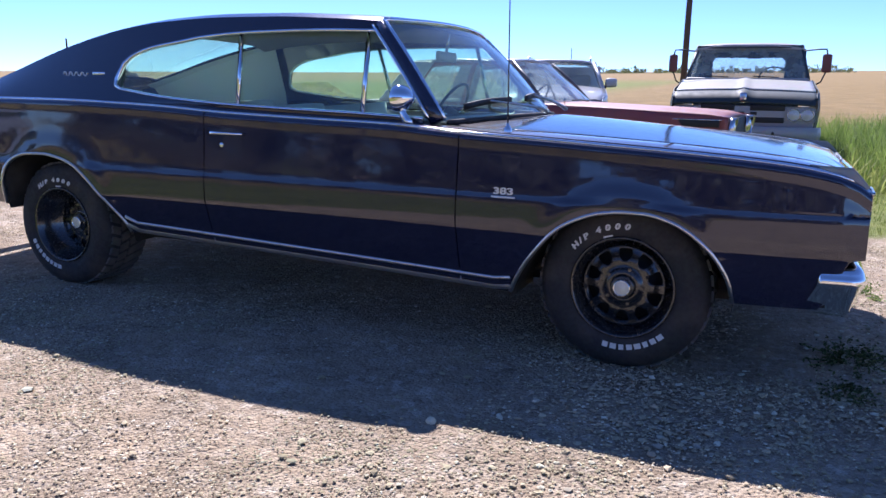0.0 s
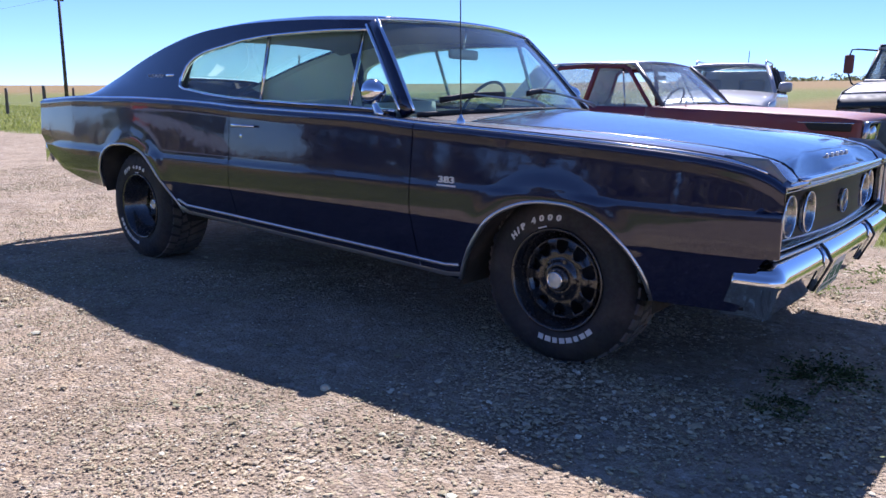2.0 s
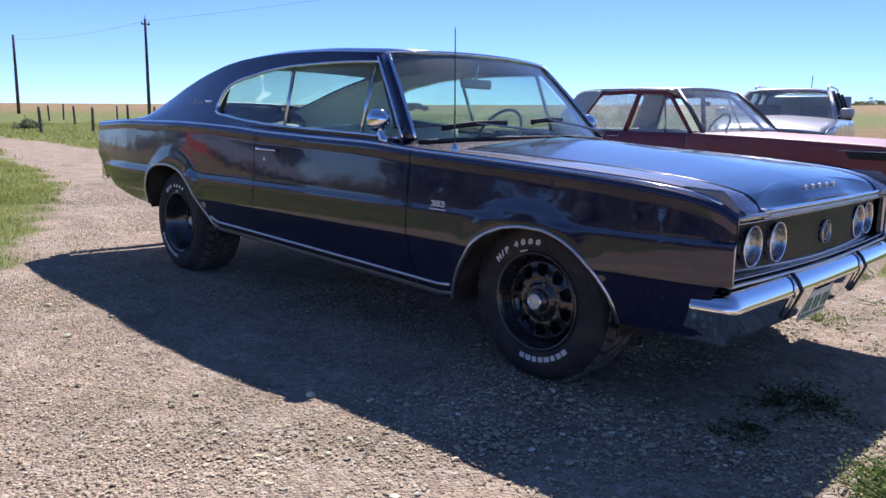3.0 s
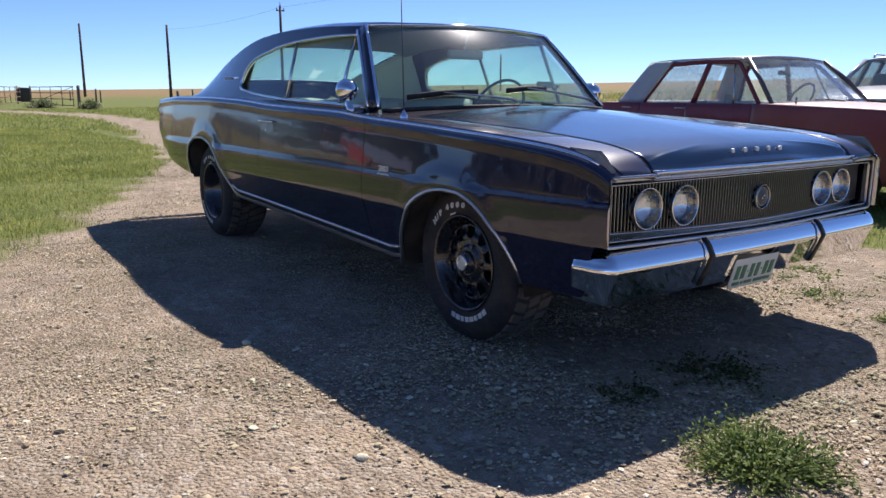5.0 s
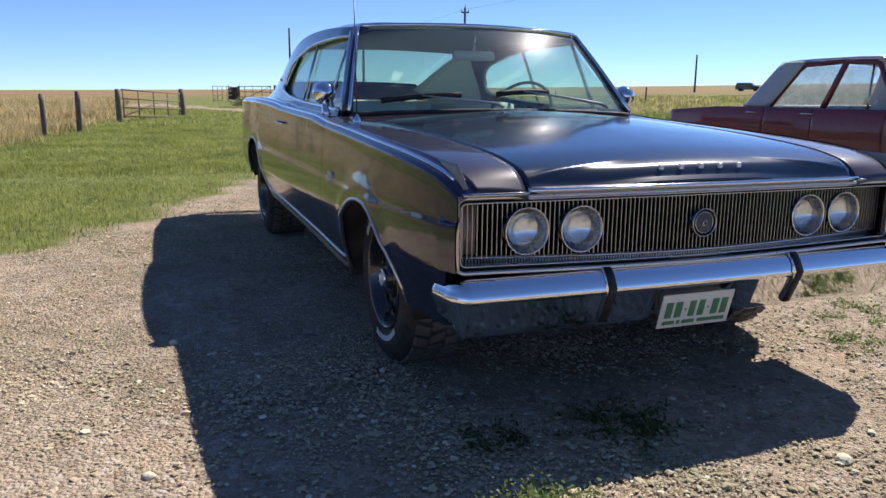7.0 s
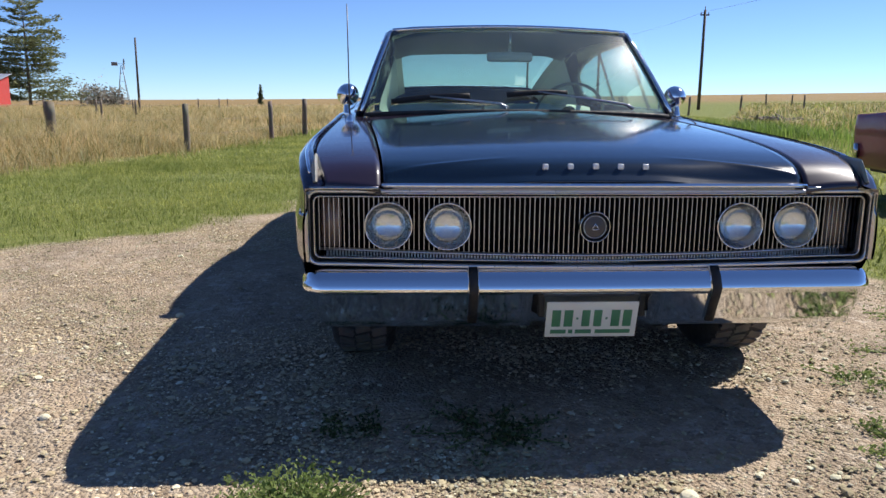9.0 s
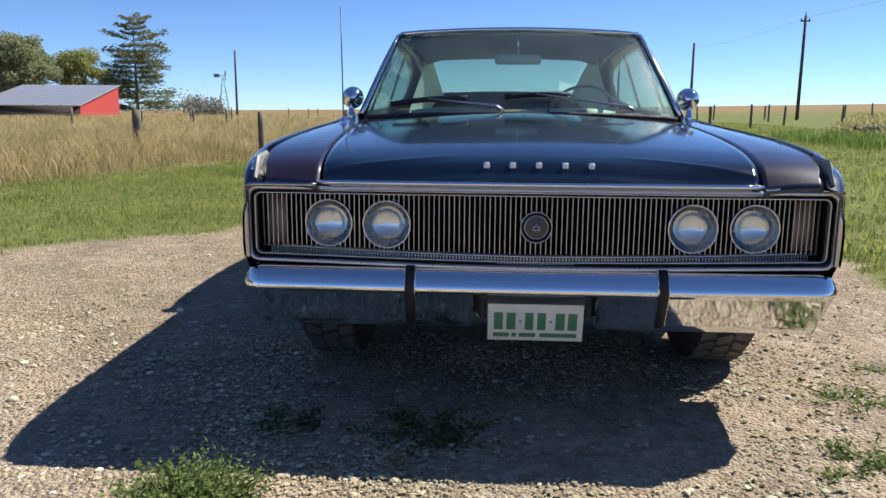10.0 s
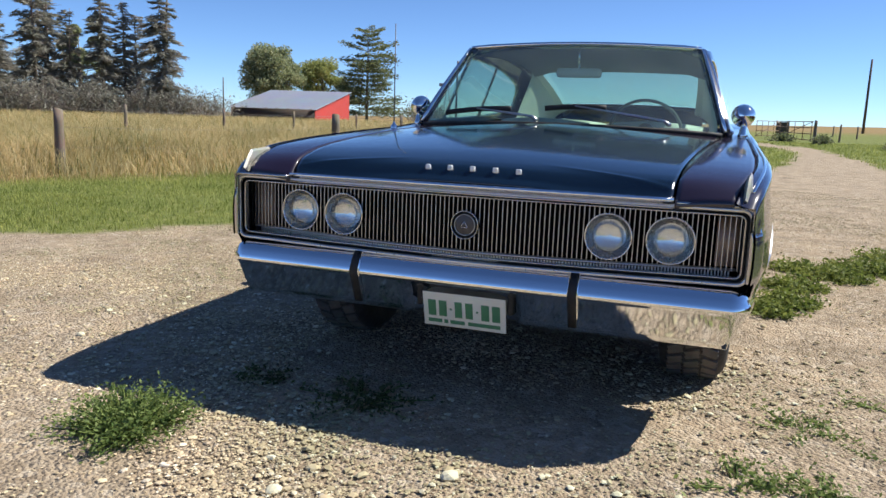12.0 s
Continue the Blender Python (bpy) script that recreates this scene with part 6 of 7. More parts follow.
for k in range(8):
    part("roof_purlin_end", box(-0.02, 0.3, L0 + 0.3 + 1.2 * k, L0 + 0.4 + 1.2 * k, HF - 0.05, HF + 0.05), WOOD, shed)


# ---- trees ----
def leafy(name, color, color2, trans=0.3, rough=0.6):
    m, n, l, p = material(name)
    g = n.new("ShaderNodeNewGeometry")
    c = ramp(n, l, g.outputs["Random Per Island"], ((0.0, color), (1.0, color2)))
    broad = noisy(n, l, 0.9, 4)
    shade = ramp(n, l, broad.outputs["Fac"], ((0.32, (0.62, 0.70, 0.60)), (0.68, (1.25, 1.18, 1.15))))
    tone = mixed(n, l, 1.0, c.outputs[0], shade.outputs[0], "MULTIPLY")
    l.new(tone, p.inputs["Base Color"])
    p.inputs["Roughness"].default_value = rough
    p.inputs["Specular IOR Level"].default_value = 0.25
    t = n.new("ShaderNodeBsdfTranslucent")
    l.new(tone, t.inputs[0])
    mx = n.new("ShaderNodeMixShader")
    mx.inputs[0].default_value = trans
    l.new(p.outputs[0], mx.inputs[1])
    l.new(t.outputs[0], mx.inputs[2])
    l.new(mx.outputs[0], n["Material Output"].inputs[0])
    return m


COTTON = leafy("grey_green_leaves", (0.21, 0.255, 0.13), (0.46, 0.48, 0.31), 0.45)
PINE = leafy("pine_needles", (0.11, 0.14, 0.07), (0.28, 0.30, 0.16), 0.42)
YELLOWING = leafy("yellow_green_leaves", (0.22, 0.26, 0.09), (0.48, 0.48, 0.20), 0.45)
DEAD = leafy("grey_dying_needles", (0.17, 0.165, 0.15), (0.39, 0.38, 0.345), 0.38)
TWIG = plain("bare_grey_twigs", (0.22, 0.19, 0.16), 0.9, 0, 0.3, 10)
BARK = plain("grey_bark", (0.15, 0.125, 0.10), 0.95, 0, 0.35, 10, 0.5)
rng = np.random.default_rng(7)


def cards(centres, size, flat=0.0, length=1.0, down=0.0, axis=None, slim=0.5):
    """Small four-sided leaves or needle sprays at the given points, as one mesh table."""
    n_ = len(centres)
    a = rng.normal(size=(n_, 3)) if axis is None else np.asarray(axis) + rng.normal(size=(n_, 3)) * 0.35
    a[:, 2] = a[:, 2] * (1 - flat) - down
    a /= np.linalg.norm(a, axis=1)[:, None]
    b = np.cross(a, rng.normal(size=(n_, 3)))
    b /= np.linalg.norm(b, axis=1)[:, None] + 1e-9
    s = size * rng.uniform(0.6, 1.4, n_)[:, None]
    a, b = a * s * length, b * s * slim
    v = np.stack([centres - a, centres + b, centres + a, centres - b], 1).reshape(-1, 3)
    f = np.arange(4 * n_).reshape(-1, 4)
    return v, f


def sheet_object(name, tables, mat, parent=None):
    vs, fs, k = [], [], 0
    for v, f in tables:
        vs.append(v)
        fs.append(f + k)
        k += len(v)
    me = bpy.data.meshes.new(name)
    me.from_pydata(np.concatenate(vs).tolist(), [], np.concatenate(fs).tolist())
    me.materials.append(mat)
    ob = new(name, me)
    ob.parent = parent
    return ob


def limbs(base, h, r, branches, name="trunk"):
    bm = rod((0, 0, -0.2), (0.02 * h * rng.normal(), 0.02 * h * rng.normal(), h), r, r * 0.12, 10)
    for p0, p1, rb in branches:
        rod(p0, p1, rb, rb * 0.3, 5, bm=bm, caps=False)
    return bm


def conifer(x, y, h, spread, mat, label, density=1.0, dead=0.3, start=0.12, droop=0.25, group="shelterbelt trees", layers=0.022, leaf=0.024, slim=0.5, fan=0.16, taper=0.8):
    t_ = thing("conifer_tree", label, "tree", group, at=(x, y, rise(x, y) - 0.1))
    br, cen, axs = [], [], []
    z = h * start
    while z < h * 0.985:
        k = 1 - z / h
        R = spread * (0.18 + 0.82 * k**taper) * rng.uniform(0.75, 1.15)
        for a in rng.uniform(0, 2 * math.pi, 5 if k > 0.3 else 4):
            rr = R * rng.uniform(0.55, 1.1)
            d = np.array([math.cos(a), math.sin(a), 0.0])
            p0 = np.array([0, 0, z])
            p1 = p0 + d * rr + np.array([0, 0, -droop * rr * (0.4 + 0.9 * k) + 0.3 * rr * (k < 0.25)])
            br.append((p0, p1, 0.012 * h * (0.3 + k) * 0.4))
            if rng.random() > dead * 0.6:
                m_ = int(34 * density * rr / spread + 8)
                tt = rng.uniform(0.15, 1.0, m_)
                side = np.cross(d, [0, 0, 1])
                off = rng.normal(size=(m_, 1)) * side * fan * rr * (1.15 - tt[:, None])
                c = p0 + (p1 - p0) * tt[:, None] + off + rng.normal(size=(m_, 3)) * np.array([0.06, 0.06, 0.045]) * rr
                cen.append(c)
                axs.append(np.tile(d + np.array([0, 0, -droop]), (m_, 1)) + off)
        z += h * layers * rng.uniform(0.8, 1.3)
    part("trunk", limbs((0, 0, 0), h, 0.018 * h, br), BARK, t_)
    cen, axs = np.concatenate(cen), np.concatenate(axs)
    sheet_object("crown", [cards(cen, leaf * h, 0.2, 1.0, slim=slim, axis=axs / (np.linalg.norm(axs, axis=1)[:, None] + 1e-6))], mat, t_)
    return t_


def broadleaf(x, y, h, w, mat, label, n_puffs=26, leaf=0.16, bare=0.25, group="shelterbelt trees", name="broadleaf_tree", per=420):
    t_ = thing(name, label, "tree", group, at=(x, y, rise(x, y) - 0.1))
    br, tables = [], []
    for i in range(n_puffs):
        a, u = rng.uniform(0, 2 * math.pi), rng.uniform(0.0, 1.0)
        zc = h * (bare + (0.90 - bare) * u)
        R = w * math.sin(math.pi * min(0.95, 0.22 + 0.68 * u)) ** 0.8 * rng.uniform(0.35, 1.0)
        c = np.array([R * math.cos(a), R * math.sin(a), zc])
        br.append((np.array([0, 0, zc * rng.uniform(0.35, 0.7)]), c, 0.006 * h))
        size = w * rng.uniform(0.22, 0.40)
        d = rng.normal(size=(per, 3))
        d = d / np.linalg.norm(d, axis=1)[:, None] * (rng.uniform(0, 1, (per, 1)) ** 0.45) * size * np.array([1, 1, 0.8])
        tables.append(cards(c + d, leaf))
    part("trunk", limbs((0, 0, 0), h * 0.8, 0.02 * h, br), BARK, t_)
    sheet_object("crown", tables, mat, t_)
    return t_


def shrub(x, y, h, w, mat, label, n_=60, leaves=500, leaf=0.1, group="shrubs"):
    t_ = thing("shrub", label, "shrub", group, at=(x, y, rise(x, y) - 0.05))
    bm = bmesh.new()
    tips = []
    for i in range(n_):
        a, r = rng.uniform(0, 2 * math.pi), rng.uniform(0.1, 1.0)
        p0 = Vector((0.25 * w * r * math.cos(a), 0.25 * w * r * math.sin(a), 0))
        p1 = Vector((w * r * math.cos(a), w * r * math.sin(a), h * rng.uniform(0.5, 1.0) * (1.1 - 0.45 * r)))
        rod(p0, p1, 0.02, 0.006, 4, bm=bm, caps=False)
        for q in range(3):
            s_ = p0.lerp(p1, rng.uniform(0.4, 0.9))
            e_ = s_ + Vector(rng.normal(size=3) * 0.18 * h)
            rod(s_, e_, 0.009, 0.004, 3, bm=bm, caps=False)
            tips.append(e_)
        tips.append(p1)
    tagged(part("twig_tangle", bm, TWIG, t_), kind="stuff")
    if leaves:
        tp = np.array([tuple(v) for v in tips])
        c = tp[rng.integers(0, len(tp), leaves)] + rng.normal(size=(leaves, 3)) * 0.12 * h
        c[:, 2] = np.abs(c[:, 2])
        tagged(sheet_object("foliage", [cards(c, leaf)], mat, t_), kind="stuff")
    return t_


conifer(-90.5, -44.8, 12.6, 6.4, PINE, "tall dark green pine with layered open branches", 11.0, 0.10, 0.10, -0.06, layers=0.046, leaf=0.016, slim=0.30, fan=0.38, taper=0.6)
broadleaf(-92.8, -61.2, 11.2, 4.3, COTTON, "rounded grey-green cottonwood tree with dense leaves", 70)
broadleaf(-100.8, -57.3, 9.9, 4.0, YELLOWING, "smaller yellowing green cottonwood tree beside a pine", 46)
for x, y, h, w, dn in ((-53.0, -47.6, 13.6, 3.1, 1.3), (-49.8, -51.2, 13.0, 2.8, 1.5), (-45.9, -54.8, 12.2, 3.6, 1.2), (-51.3, -50.2, 10.4, 2.0, 1.0), (-43.2, -57.3, 11.4, 3.4, 1.3), (-47.8, -53.2, 9.4, 2.4, 1.2), (-40.0, -60.0, 11.8, 3.4, 1.3), (-48.6, -56.5, 12.4, 3.4, 1.2), (-44.2, -60.5, 12.6, 3.4, 1.2), (-55.0, -52.0, 9.8, 2.6, 1.0), (-42.0, -55.0, 8.6, 2.6, 1.1)):
    conifer(x, y, h, w, DEAD, "half-dead grey spruce with bare drooping branches", dn * 2.6, 0.46, 0.05, 0.30, leaf=0.024, slim=0.13, fan=0.13)
# unseen spruces added past the belt's end to darken the coupe's flank reflections
for i in range(20):
    x, y = -35 + 3.6 * i + rng.normal() * 0.6, -61 + 0.2 * i + rng.normal() * 1.5
    conifer(x, y, rng.uniform(11.0, 12.6), 4.4, DEAD, "half-dead grey spruce with bare drooping branches", 2.0, 0.1, 0.02, 0.30, layers=0.035, leaf=0.045, slim=0.3, taper=0.5)
broadleaf(-52.0, -56.0, 9.4, 2.2, COTTON, "green poplar standing behind dead spruces", 16)
broadleaf(-45.0, -62.0, 8.6, 2.6, COTTON, "green poplar standing behind dead spruces", 16)
conifer(-143, -26.8, 3.9, 0.8, PINE, "lone small spruce far out on the prairie", 2.0, 0.0, 0.05)
for x, y, h, w in ((-107, -44, 3.4, 3.0), (-111, -42.5, 2.6, 2.2)):
    shrub(x, y, h, w, DEAD, "grey leafless shrub beyond the pine", 60, 900, 0.20)
for i in range(24):
    t = i / 23
    x, y = -56 + 19 * t + rng.normal() * 1.0, -45 - 13.0 * t + rng.normal() * 1.0
    shrub(x, y, rng.uniform(2.2, 3.8), rng.uniform(1.8, 2.6), DEAD, "tangle of bare grey brush under the spruces", 80, 700, 0.10)
for x, y in ((-62, -50), (-66, -56), (-72, -60)):
    shrub(x, y, 3.2, 2.4, DEAD, "tangle of bare grey brush under the spruces", 60, 150, 0.10)
shrub(-36.5, -54.0, 3.2, 2.0, COTTON, "leafy green bush at the end of the shelterbelt", 50, 1400, 0.16)
for x, y, h, w in LATER:
    shrub(x, y, h, w, PINE, "low green bush in rank grass by the far gate", 40, 900, 0.07, "low bushes")
# far shelterbelt on the skyline
tables = []
for i in range(150):
    a = radians(86 + 24 * rng.random())
    R_ = 640 + 40 * rng.random()
    x, y = R_ * math.cos(a), R_ * math.sin(a)
    hh = rng.uniform(2.5, 6.5) * (0.6 if i % 3 else 1.0)
    c = rng.normal(size=(40, 3)) * np.array([3.0, 3.0, 0.0]) * 0.8
    c[:, 2] = rng.uniform(0, hh, 40)
    c[:, :2] *= (1 - 0.7 * c[:, 2:3] / hh)
    tables.append(cards(c + np.array([x, y, rise(x, y)]), 0.9))
tagged(sheet_object("far_woods", tables, PINE), "dark line of distant trees on the horizon", "trees", kind="stuff")
# heap of cut brush by the lane
heap = thing("brush_pile", "heap of dry grey branches lying in green grass", "brush pile", at=(-26.7, 15.1, rise(-26.7, 15.1)))
for i in range(60):
    a = rng.uniform(0, 2 * math.pi)
    p0 = Vector((rng.normal() * 0.8, rng.normal() * 0.5, rng.uniform(0.0, 0.25)))
    p1 = p0 + Vector((math.cos(a) * 0.7, math.sin(a) * 0.5, rng.uniform(0.0, 0.22)))
    part("branch", rod(p0, p1, rng.uniform(0.02, 0.06), 0.02, 6), TWIG, heap)


# ---- gravel, grass and weeds ----
STONE = leafy("crushed_stone", (0.20, 0.165, 0.125), (0.55, 0.50, 0.43), 0.0, 0.9)
sr = [x for x in STONE.node_tree.nodes if x.bl_idname == "ShaderNodeValToRGB"][0].color_ramp
sr.elements[0].color, sr.elements[1].color = (0.31, 0.255, 0.170, 1), (0.76, 0.715, 0.575, 1)
for pos, c in ((0.12, (0.35, 0.29, 0.194)), (0.35, (0.455, 0.385, 0.262)), (0.62, (0.555, 0.475, 0.332)), (0.80, (0.465, 0.362, 0.245)), (0.86, (0.38, 0.34, 0.29)), (0.92, (0.625, 0.57, 0.435))):
    sr.elements.new(pos).color = (*c, 1)
OCTA_V = np.array([(1, 0, 0), (-1, 0, 0), (0, 1, 0), (0, -1, 0), (0, 0, 1), (0, 0, -1)], float)
OCTA_F = np.array([(0, 2, 4), (2, 1, 4), (1, 3, 4), (3, 0, 4), (2, 0, 5), (1, 2, 5), (3, 1, 5), (0, 3, 5)])
g_ = (1 + 5**0.5) / 2
ICO_V = np.array([(-1, g_, 0), (1, g_, 0), (-1, -g_, 0), (1, -g_, 0), (0, -1, g_), (0, 1, g_), (0, -1, -g_), (0, 1, -g_), (g_, 0, -1), (g_, 0, 1), (-g_, 0, -1), (-g_, 0, 1)], float) / 1.9
ICO_F = np.array([(0, 11, 5), (0, 5, 1), (0, 1, 7), (0, 7, 10), (0, 10, 11), (1, 5, 9), (5, 11, 4), (11, 10, 2), (10, 7, 6), (7, 1, 8), (3, 9, 4), (3, 4, 2), (3, 2, 6), (3, 6, 8), (3, 8, 9), (4, 9, 5), (2, 4, 11), (6, 2, 10), (8, 6, 7), (9, 8, 1)])


def stones_at(pts, sizes, V, F):
    n_ = len(pts)
    q = rng.normal(size=(n_, 4))
    q /= np.linalg.norm(q, axis=1)[:, None]
    w, x, y, z = q.T
    R = np.stack([1 - 2 * (y * y + z * z), 2 * (x * y - z * w), 2 * (x * z + y * w), 2 * (x * y + z * w), 1 - 2 * (x * x + z * z), 2 * (y * z - x * w), 2 * (x * z - y * w), 2 * (y * z + x * w), 1 - 2 * (x * x + y * y)], 1).reshape(n_, 3, 3)
    v = V[None] * (sizes[:, None, None] * rng.uniform(0.65, 1.25, (n_, len(V), 1))) * rng.uniform(0.7, 1.2, (n_, 1, 3))
    v = np.einsum("nij,nkj->nki", R, v)
    v[:, :, 2] *= 0.42
    v += pts[:, None]
    f = F[None] + (np.arange(n_) * len(V))[:, None, None]
    return v.reshape(-1, 3), f.reshape(-1, 3)


def scatter(n_, x0, x1, y0, y1, keep):
    p_ = np.stack([rng.uniform(x0, x1, n_), rng.uniform(y0, y1, n_)], 1)
    return p_[[keep(a, b) for a, b in p_]]


def stony(x, y):
    loose = 0.46 + 1.2 * noise.noise((x * 1.1, y * 1.1, 9)) + 0.6 * noise.noise((x * 4, y * 4, 3))
    return rng.random() < gravelly(x, y) * min(max(loose, 0.12), 1.0)


def faded(p_, x0, x1, y0, y1, band=0.9):
    """Thins the points out towards the edges of their stretch."""
    d = np.minimum(np.minimum(p_[:, 0] - x0, x1 - p_[:, 0]), np.minimum(p_[:, 1] - y0, y1 - p_[:, 1])) / band
    return p_[rng.random(len(p_)) < d]


tables = []
for n_, x0, x1, y0, y1, s0, s1 in ((215000, -2.2, 4.6, -4.0, 0.6, 0.003, 0.0085), (90000, 1.2, 4.8, -1.2, 2.8, 0.003, 0.0085), (16000, -4.0, 0.0, -2.8, -0.6, 0.005, 0.012), (60000, -9, -2.2, -2, 3.4, 0.005, 0.012), (26000, -2.2, 4, 0.8, 3.2, 0.004, 0.010)):
    p_ = faded(scatter(n_, x0, x1, y0, y1, stony), x0, x1, y0, y1)
    s_ = s0 + (s1 - s0) * rng.uniform(0, 1, len(p_)) ** 2.2
    tables.append(stones_at(np.c_[p_, 0.3 * s_ + 0.004], s_, OCTA_V, OCTA_F))
p_ = faded(scatter(19000, 0.8, 4.1, -2.8, 2.2, stony), 0.8, 4.1, -2.8, 2.2)
s_ = 0.006 + 0.0095 * rng.uniform(0, 1, len(p_)) ** 2.6
v_, f_ = stones_at(np.c_[p_, 0.22 * s_ + 0.002], s_, ICO_V, ICO_F)
tables.append((v_, f_))
p_ = scatter(1700, -3.0, 3.9, -3.0, 2.0, stony)
s_ = 0.008 + 0.013 * rng.uniform(0, 1, len(p_)) ** 3
tables.append(stones_at(np.c_[p_, 0.3 * s_ + 0.003], s_, ICO_V, ICO_F))
tagged(sheet_object("loose_gravel", tables, STONE), "loose crushed tan and grey gravel on the drive", "gravel", kind="stuff")
for x, y, r in ((1.03, -1.645, 0.022), (2.79, 0.15, 0.024), (3.05, -0.25, 0.022), (2.2, -1.75, 0.018)):
    bm = bmesh.new()
    bmesh.ops.create_icosphere(bm, subdivisions=2, radius=r)
    for v in bm.verts:
        v.co *= 1 + 0.35 * noise.noise(v.co * 40 + Vector((x, y, 0)))
        v.co.z *= 0.6
    st_ = part("stone", bm, STONE, smooth=False)
    st_.location = (x, y, r * 0.3)
    tagged(st_, "pale angular stone lying on the gravel", "stone", "larger stones")

LAWN = leafy("green_grass_blades", (0.165, 0.21, 0.045), (0.40, 0.42, 0.14), 0.52)
RANK = leafy("rank_green_blades", (0.10, 0.17, 0.03), (0.25, 0.34, 0.09), 0.5)
STRAW = leafy("dry_tall_grass", (0.44, 0.36, 0.18), (0.66, 0.575, 0.355), 0.48)
sr = [x for x in STRAW.node_tree.nodes if x.bl_idname == "ShaderNodeValToRGB"][0].color_ramp
sr.elements.new(0.14).color = (0.13, 0.15, 0.04, 1)
sr.elements.new(0.20).color = (0.40, 0.29, 0.12, 1)
sr.elements[0].color = (0.10, 0.13, 0.03, 1)
WEED = leafy("weed_leaves", (0.10, 0.16, 0.045), (0.29, 0.35, 0.125), 0.42)


def blades(p_, h, width, lean):
    """Tapered blades of grass in two bends each."""
    n_ = len(p_)
    a = rng.uniform(0, 2 * math.pi, n_)
    d = np.stack([np.cos(a), np.sin(a)], 1)
    side = np.stack([-d[:, 1], d[:, 0]], 1) * (width * rng.uniform(0.6, 1.4, n_))[:, None]
    h = h * rng.uniform(0.55, 1.25, n_)
    ln = lean * h * rng.uniform(0.2, 1.3, n_)
    z = np.array([rise(x, y) for x, y in p_])
    b0 = np.c_[p_ - side / 2, z - 0.01]
    b1 = np.c_[p_ + side / 2, z - 0.01]
    m0 = np.c_[p_ - side * 0.38 + d * (ln * 0.35)[:, None], z + h * 0.6]
    m1 = np.c_[p_ + side * 0.38 + d * (ln * 0.35)[:, None], z + h * 0.6]
    tp = np.c_[p_ + d * ln[:, None], z + h]
    v = np.stack([b0, b1, m1, m0, tp], 1).reshape(-1, 3)
    k = np.arange(n_)[:, None] * 5
    return v, k + np.array([[0, 1, 2, 3]]), k + np.array([[3, 2, 4]])


def grass_object(name, tables, mat):
    vs, fs, k = [], [], 0
    for v, f4, f3 in tables:
        vs.append(v)
        fs += (f4 + k).tolist() + (f3 + k).tolist()
        k += len(v)
    me = bpy.data.meshes.new(name)
    me.from_pydata(np.concatenate(vs).tolist(), [], fs)
    me.materials.append(mat)
    return new(name, me)


def grassy(x, y):
    t = 0.75 + 0.6 * noise.noise((x * 0.6, y * 0.6, 5))
    return rng.random() < (1 - gravelly(x, y)) * (1 - fieldly(x, y)) * min(max(t, 0.25), 1.0)


tables = []
for n_, x0, x1, y0, y1, h, w in ((110000, -8, 2.5, -7.5, 0.5, 0.045, 0.006), (80000, -22, -6, -5, 1.5, 0.058, 0.010), (40000, -48, -20, -6, 16, 0.10, 0.025), (80000, -3, 5, 1.0, 9.0, 0.035, 0.006), (40000, -22, 0, 2.0, 13, 0.10, 0.015), (12000, 1.5, 10, 6, 16, 0.30, 0.018)):
    p_ = scatter(n_, x0, x1, y0, y1, grassy)
    tables.append(blades(p_, h, w, 1.0))
tagged(grass_object("lawn_grass", tables, LAWN), "short green grass along the gravel drive", "grass", kind="stuff")


def fieldgrass(x, y):
    t = 0.8 + 0.7 * noise.noise((x * 0.35, y * 0.35, 8))
    return rng.random() < fieldly(x, y) * min(max(t, 0.3), 1.0)


tables = []
for n_, x0, x1, y0, y1, h, w in ((150000, -18, 4, -16, -4.0, 0.55, 0.006), (80000, -34, -4, -26, -3.5, 0.55, 0.014), (70000, -70, -14, -55, -3, 0.58, 0.032)):
    p_ = scatter(n_, x0, x1, y0, y1, fieldgrass)
    tall = np.array([(0.45 + 0.55 * step(-y - 3.9 - 0.28 * max(x + 12, 0) ** 1.05, 0.0, 3.0)) * (0.9 + 0.5 * noise.noise((x * 0.4, y * 0.4, 31))) if x > -24 else 1.0 for x, y in p_])
    tables.append(blades(p_, h * tall, w, 1.15))
tagged(grass_object("dry_field_grass", tables, STRAW), "tall dry golden grass beyond the fence", "grass", kind="stuff")
# weedy pasture between the lane and the far road
def pasture(n_, salt):
    a, r = np.radians(rng.uniform(124, 154, n_)), 27 + 68 * rng.uniform(0, 1, n_) ** 1.3
    p_ = np.c_[4 + r * np.cos(a), -2 + r * np.sin(a)]
    keep = np.array([noise.noise((x * 0.22, y * 0.22, salt)) + 0.5 * noise.noise((x * 0.9, y * 0.9, salt)) > 0.02 and gravelly(x, y) < 0.1 for x, y in p_])
    return p_[keep], r[keep]


for salt, mat, n_, h, label in ((41, LAWN, 46000, 0.27, "rank green weeds in clumps across the pasture"), (57, STRAW, 40000, 0.34, "dry seeding grass in clumps across the pasture")):
    p_, r = pasture(n_, salt)
    tagged(grass_object("pasture_grass", [blades(p_, h, 0.010 + 0.0006 * r, 0.7)], mat), label, "grass", kind="stuff")
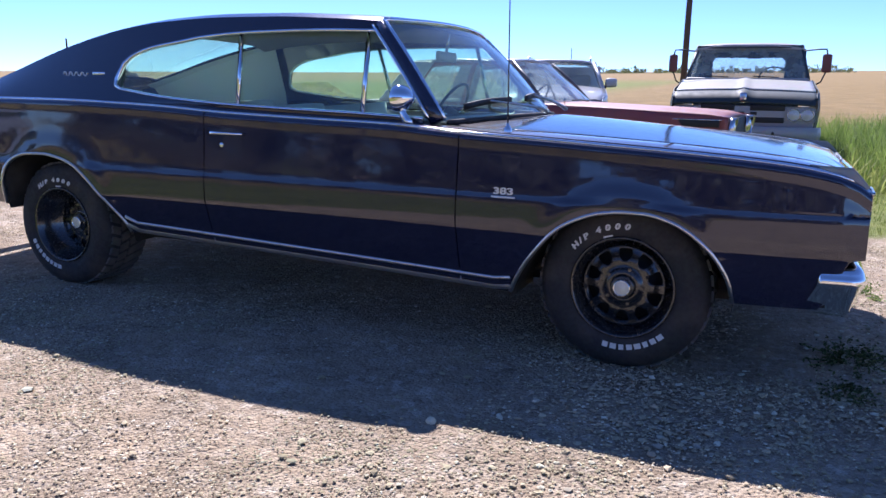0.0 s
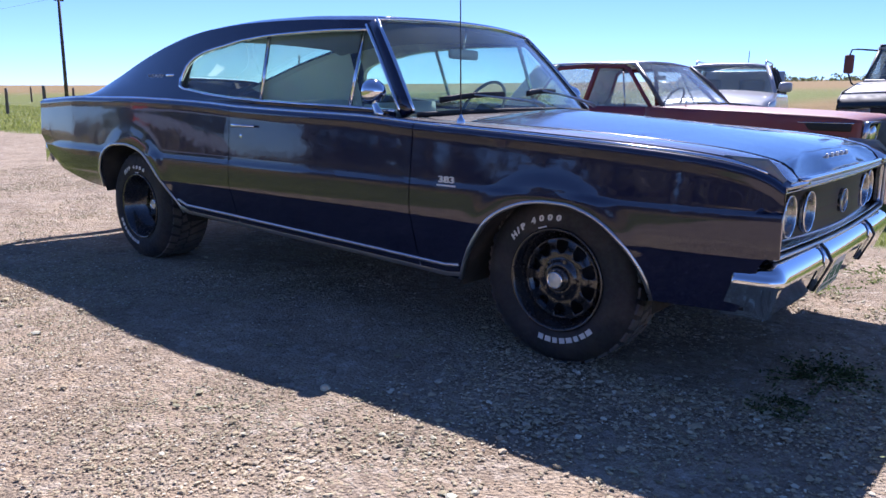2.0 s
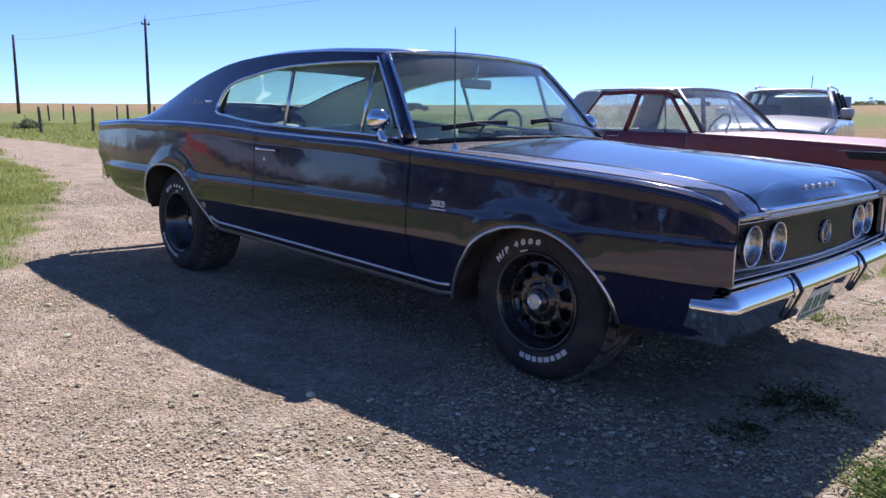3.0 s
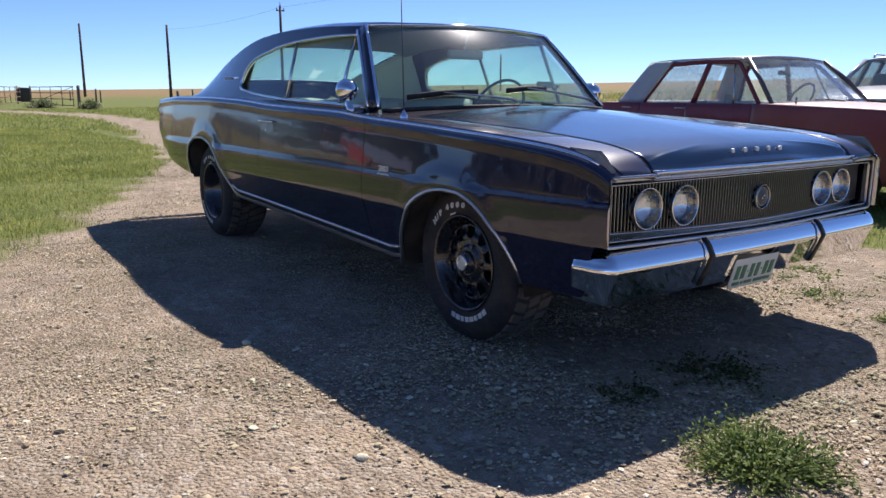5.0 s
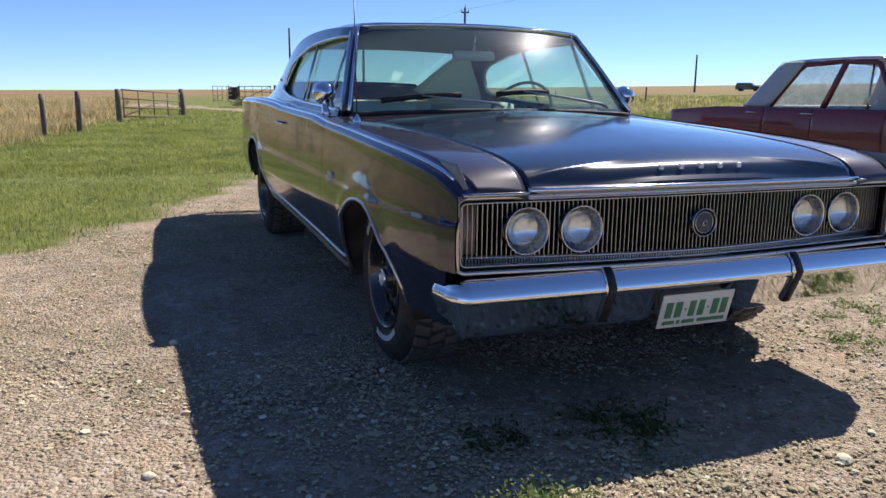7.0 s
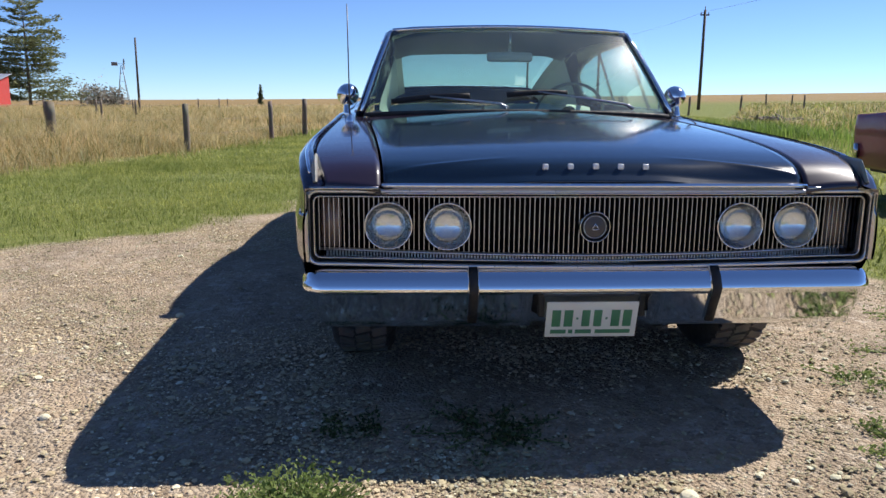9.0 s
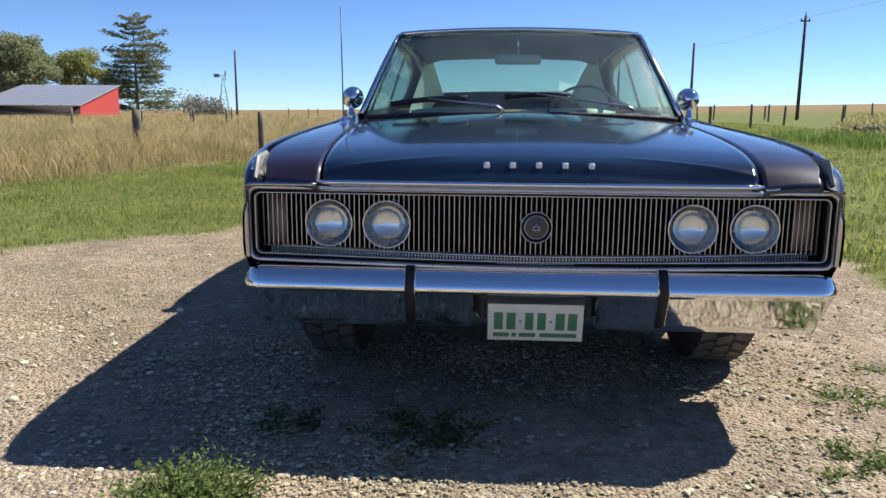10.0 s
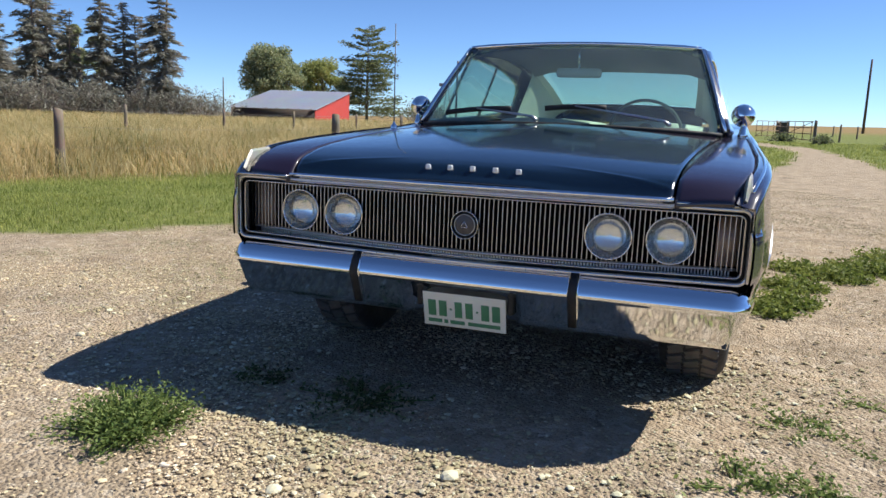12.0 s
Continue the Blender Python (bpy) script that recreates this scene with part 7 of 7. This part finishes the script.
# rank green growth by the pickup and along the lane
tables = []
for cx, cy, rx, ry, n_, h in ((3.7, 10.5, 1.3, 3.5, 9000, 0.42), (4.5, 15, 2.5, 4, 7000, 0.6), (-14, 16, 6, 1.6, 8000, 0.45), (-20, 11.0, 4, 1.2, 4000, 0.35), (-7.5, 11.0, 4.0, 1.6, 5000, 0.45)):
    p_ = np.c_[cx + rx * rng.normal(size=n_) * 0.6, cy + ry * rng.normal(size=n_) * 0.6]
    tables.append(blades(p_, h, 0.009 if cx > 0 else 0.02, 0.6))
tagged(grass_object("rank_grass", tables, RANK), "rank green grass and weeds round the parked pickup", "grass", kind="stuff")


WEED_DARK = leafy("dull_dark_weed_leaves", (0.045, 0.065, 0.022), (0.10, 0.12, 0.05), 0.3)
MAT = leafy("bright_mat_leaves", (0.12, 0.17, 0.035), (0.30, 0.33, 0.10), 0.4)


def weed(x, y, r, h, n_, leaf, mat, label, group="weeds"):
    w_ = thing("weed", label, "weed", group, at=(x, y, 0))
    bm = bmesh.new()
    cen = []
    for i in range(max(10, n_ // 26)):
        a = rng.uniform(0, 2 * math.pi)
        q = r * rng.uniform(0.1, 1.0) ** 0.7
        tip = Vector((q * math.cos(a), q * math.sin(a), h * rng.uniform(0.5, 1.1) * (1.15 - 0.75 * q / r)))
        base = Vector((tip.x * 0.35, tip.y * 0.35, 0))
        rod(base, tip, 0.0035, 0.0018, 4, bm=bm, caps=False)
        tt = rng.uniform(0.2, 1.08, (26, 1))
        cen.append(np.array(base) + (np.array(tip) - np.array(base)) * tt + rng.normal(size=(26, 3)) * 0.022)
    tagged(part("stalk_tangle", bm, WEED, w_), kind="stuff")
    c = np.concatenate(cen)
    c[:, 2] = np.maximum(c[:, 2], 0.008)
    tagged(sheet_object("foliage", [cards(c, leaf, 0.35)], mat, w_), kind="stuff")
    return w_


weed(2.895, -0.87, 0.23, 0.11, 4200, 0.0075, WEED, "leafy green weed clump growing through gravel")
for x, y, r, h, n_ in ((2.36, -0.33, 0.26, 0.04, 700), (2.30, -0.75, 0.12, 0.03, 200), (2.50, 0.90, 0.14, 0.05, 350), (2.45, 1.12, 0.12, 0.05, 300), (2.0, 1.12, 0.20, 0.04, 300), (1.7, 1.55, 0.25, 0.05, 400), (2.2, 1.75, 0.25, 0.06, 450), (1.1, 2.0, 0.3, 0.07, 500)):
    weed(x, y, r * (1.0 if y < 0 else 1.25), h * (0.6 if x > 2.25 and y < 0 else 0.45), n_, 0.009, WEED_DARK if x > 2.25 and y < 0 else WEED, "low sparse green weed flat on the gravel", "low weeds")
for x, y, r, h, n_ in ((0.28, 1.10, 0.17, 0.05, 1100), (0.0, 1.22, 0.20, 0.06, 1400), (-0.5, 1.30, 0.24, 0.06, 1700), (-0.98, 1.60, 0.26, 0.07, 2000), (-1.38, 1.86, 0.30, 0.08, 2200), (-1.2, 1.38, 0.22, 0.05, 1300), (-2.0, 2.15, 0.32, 0.08, 1800)):
    weed(x, y, r, h, n_, 0.014, MAT, "low mat of bright green weeds edging the gravel", "weed mats")
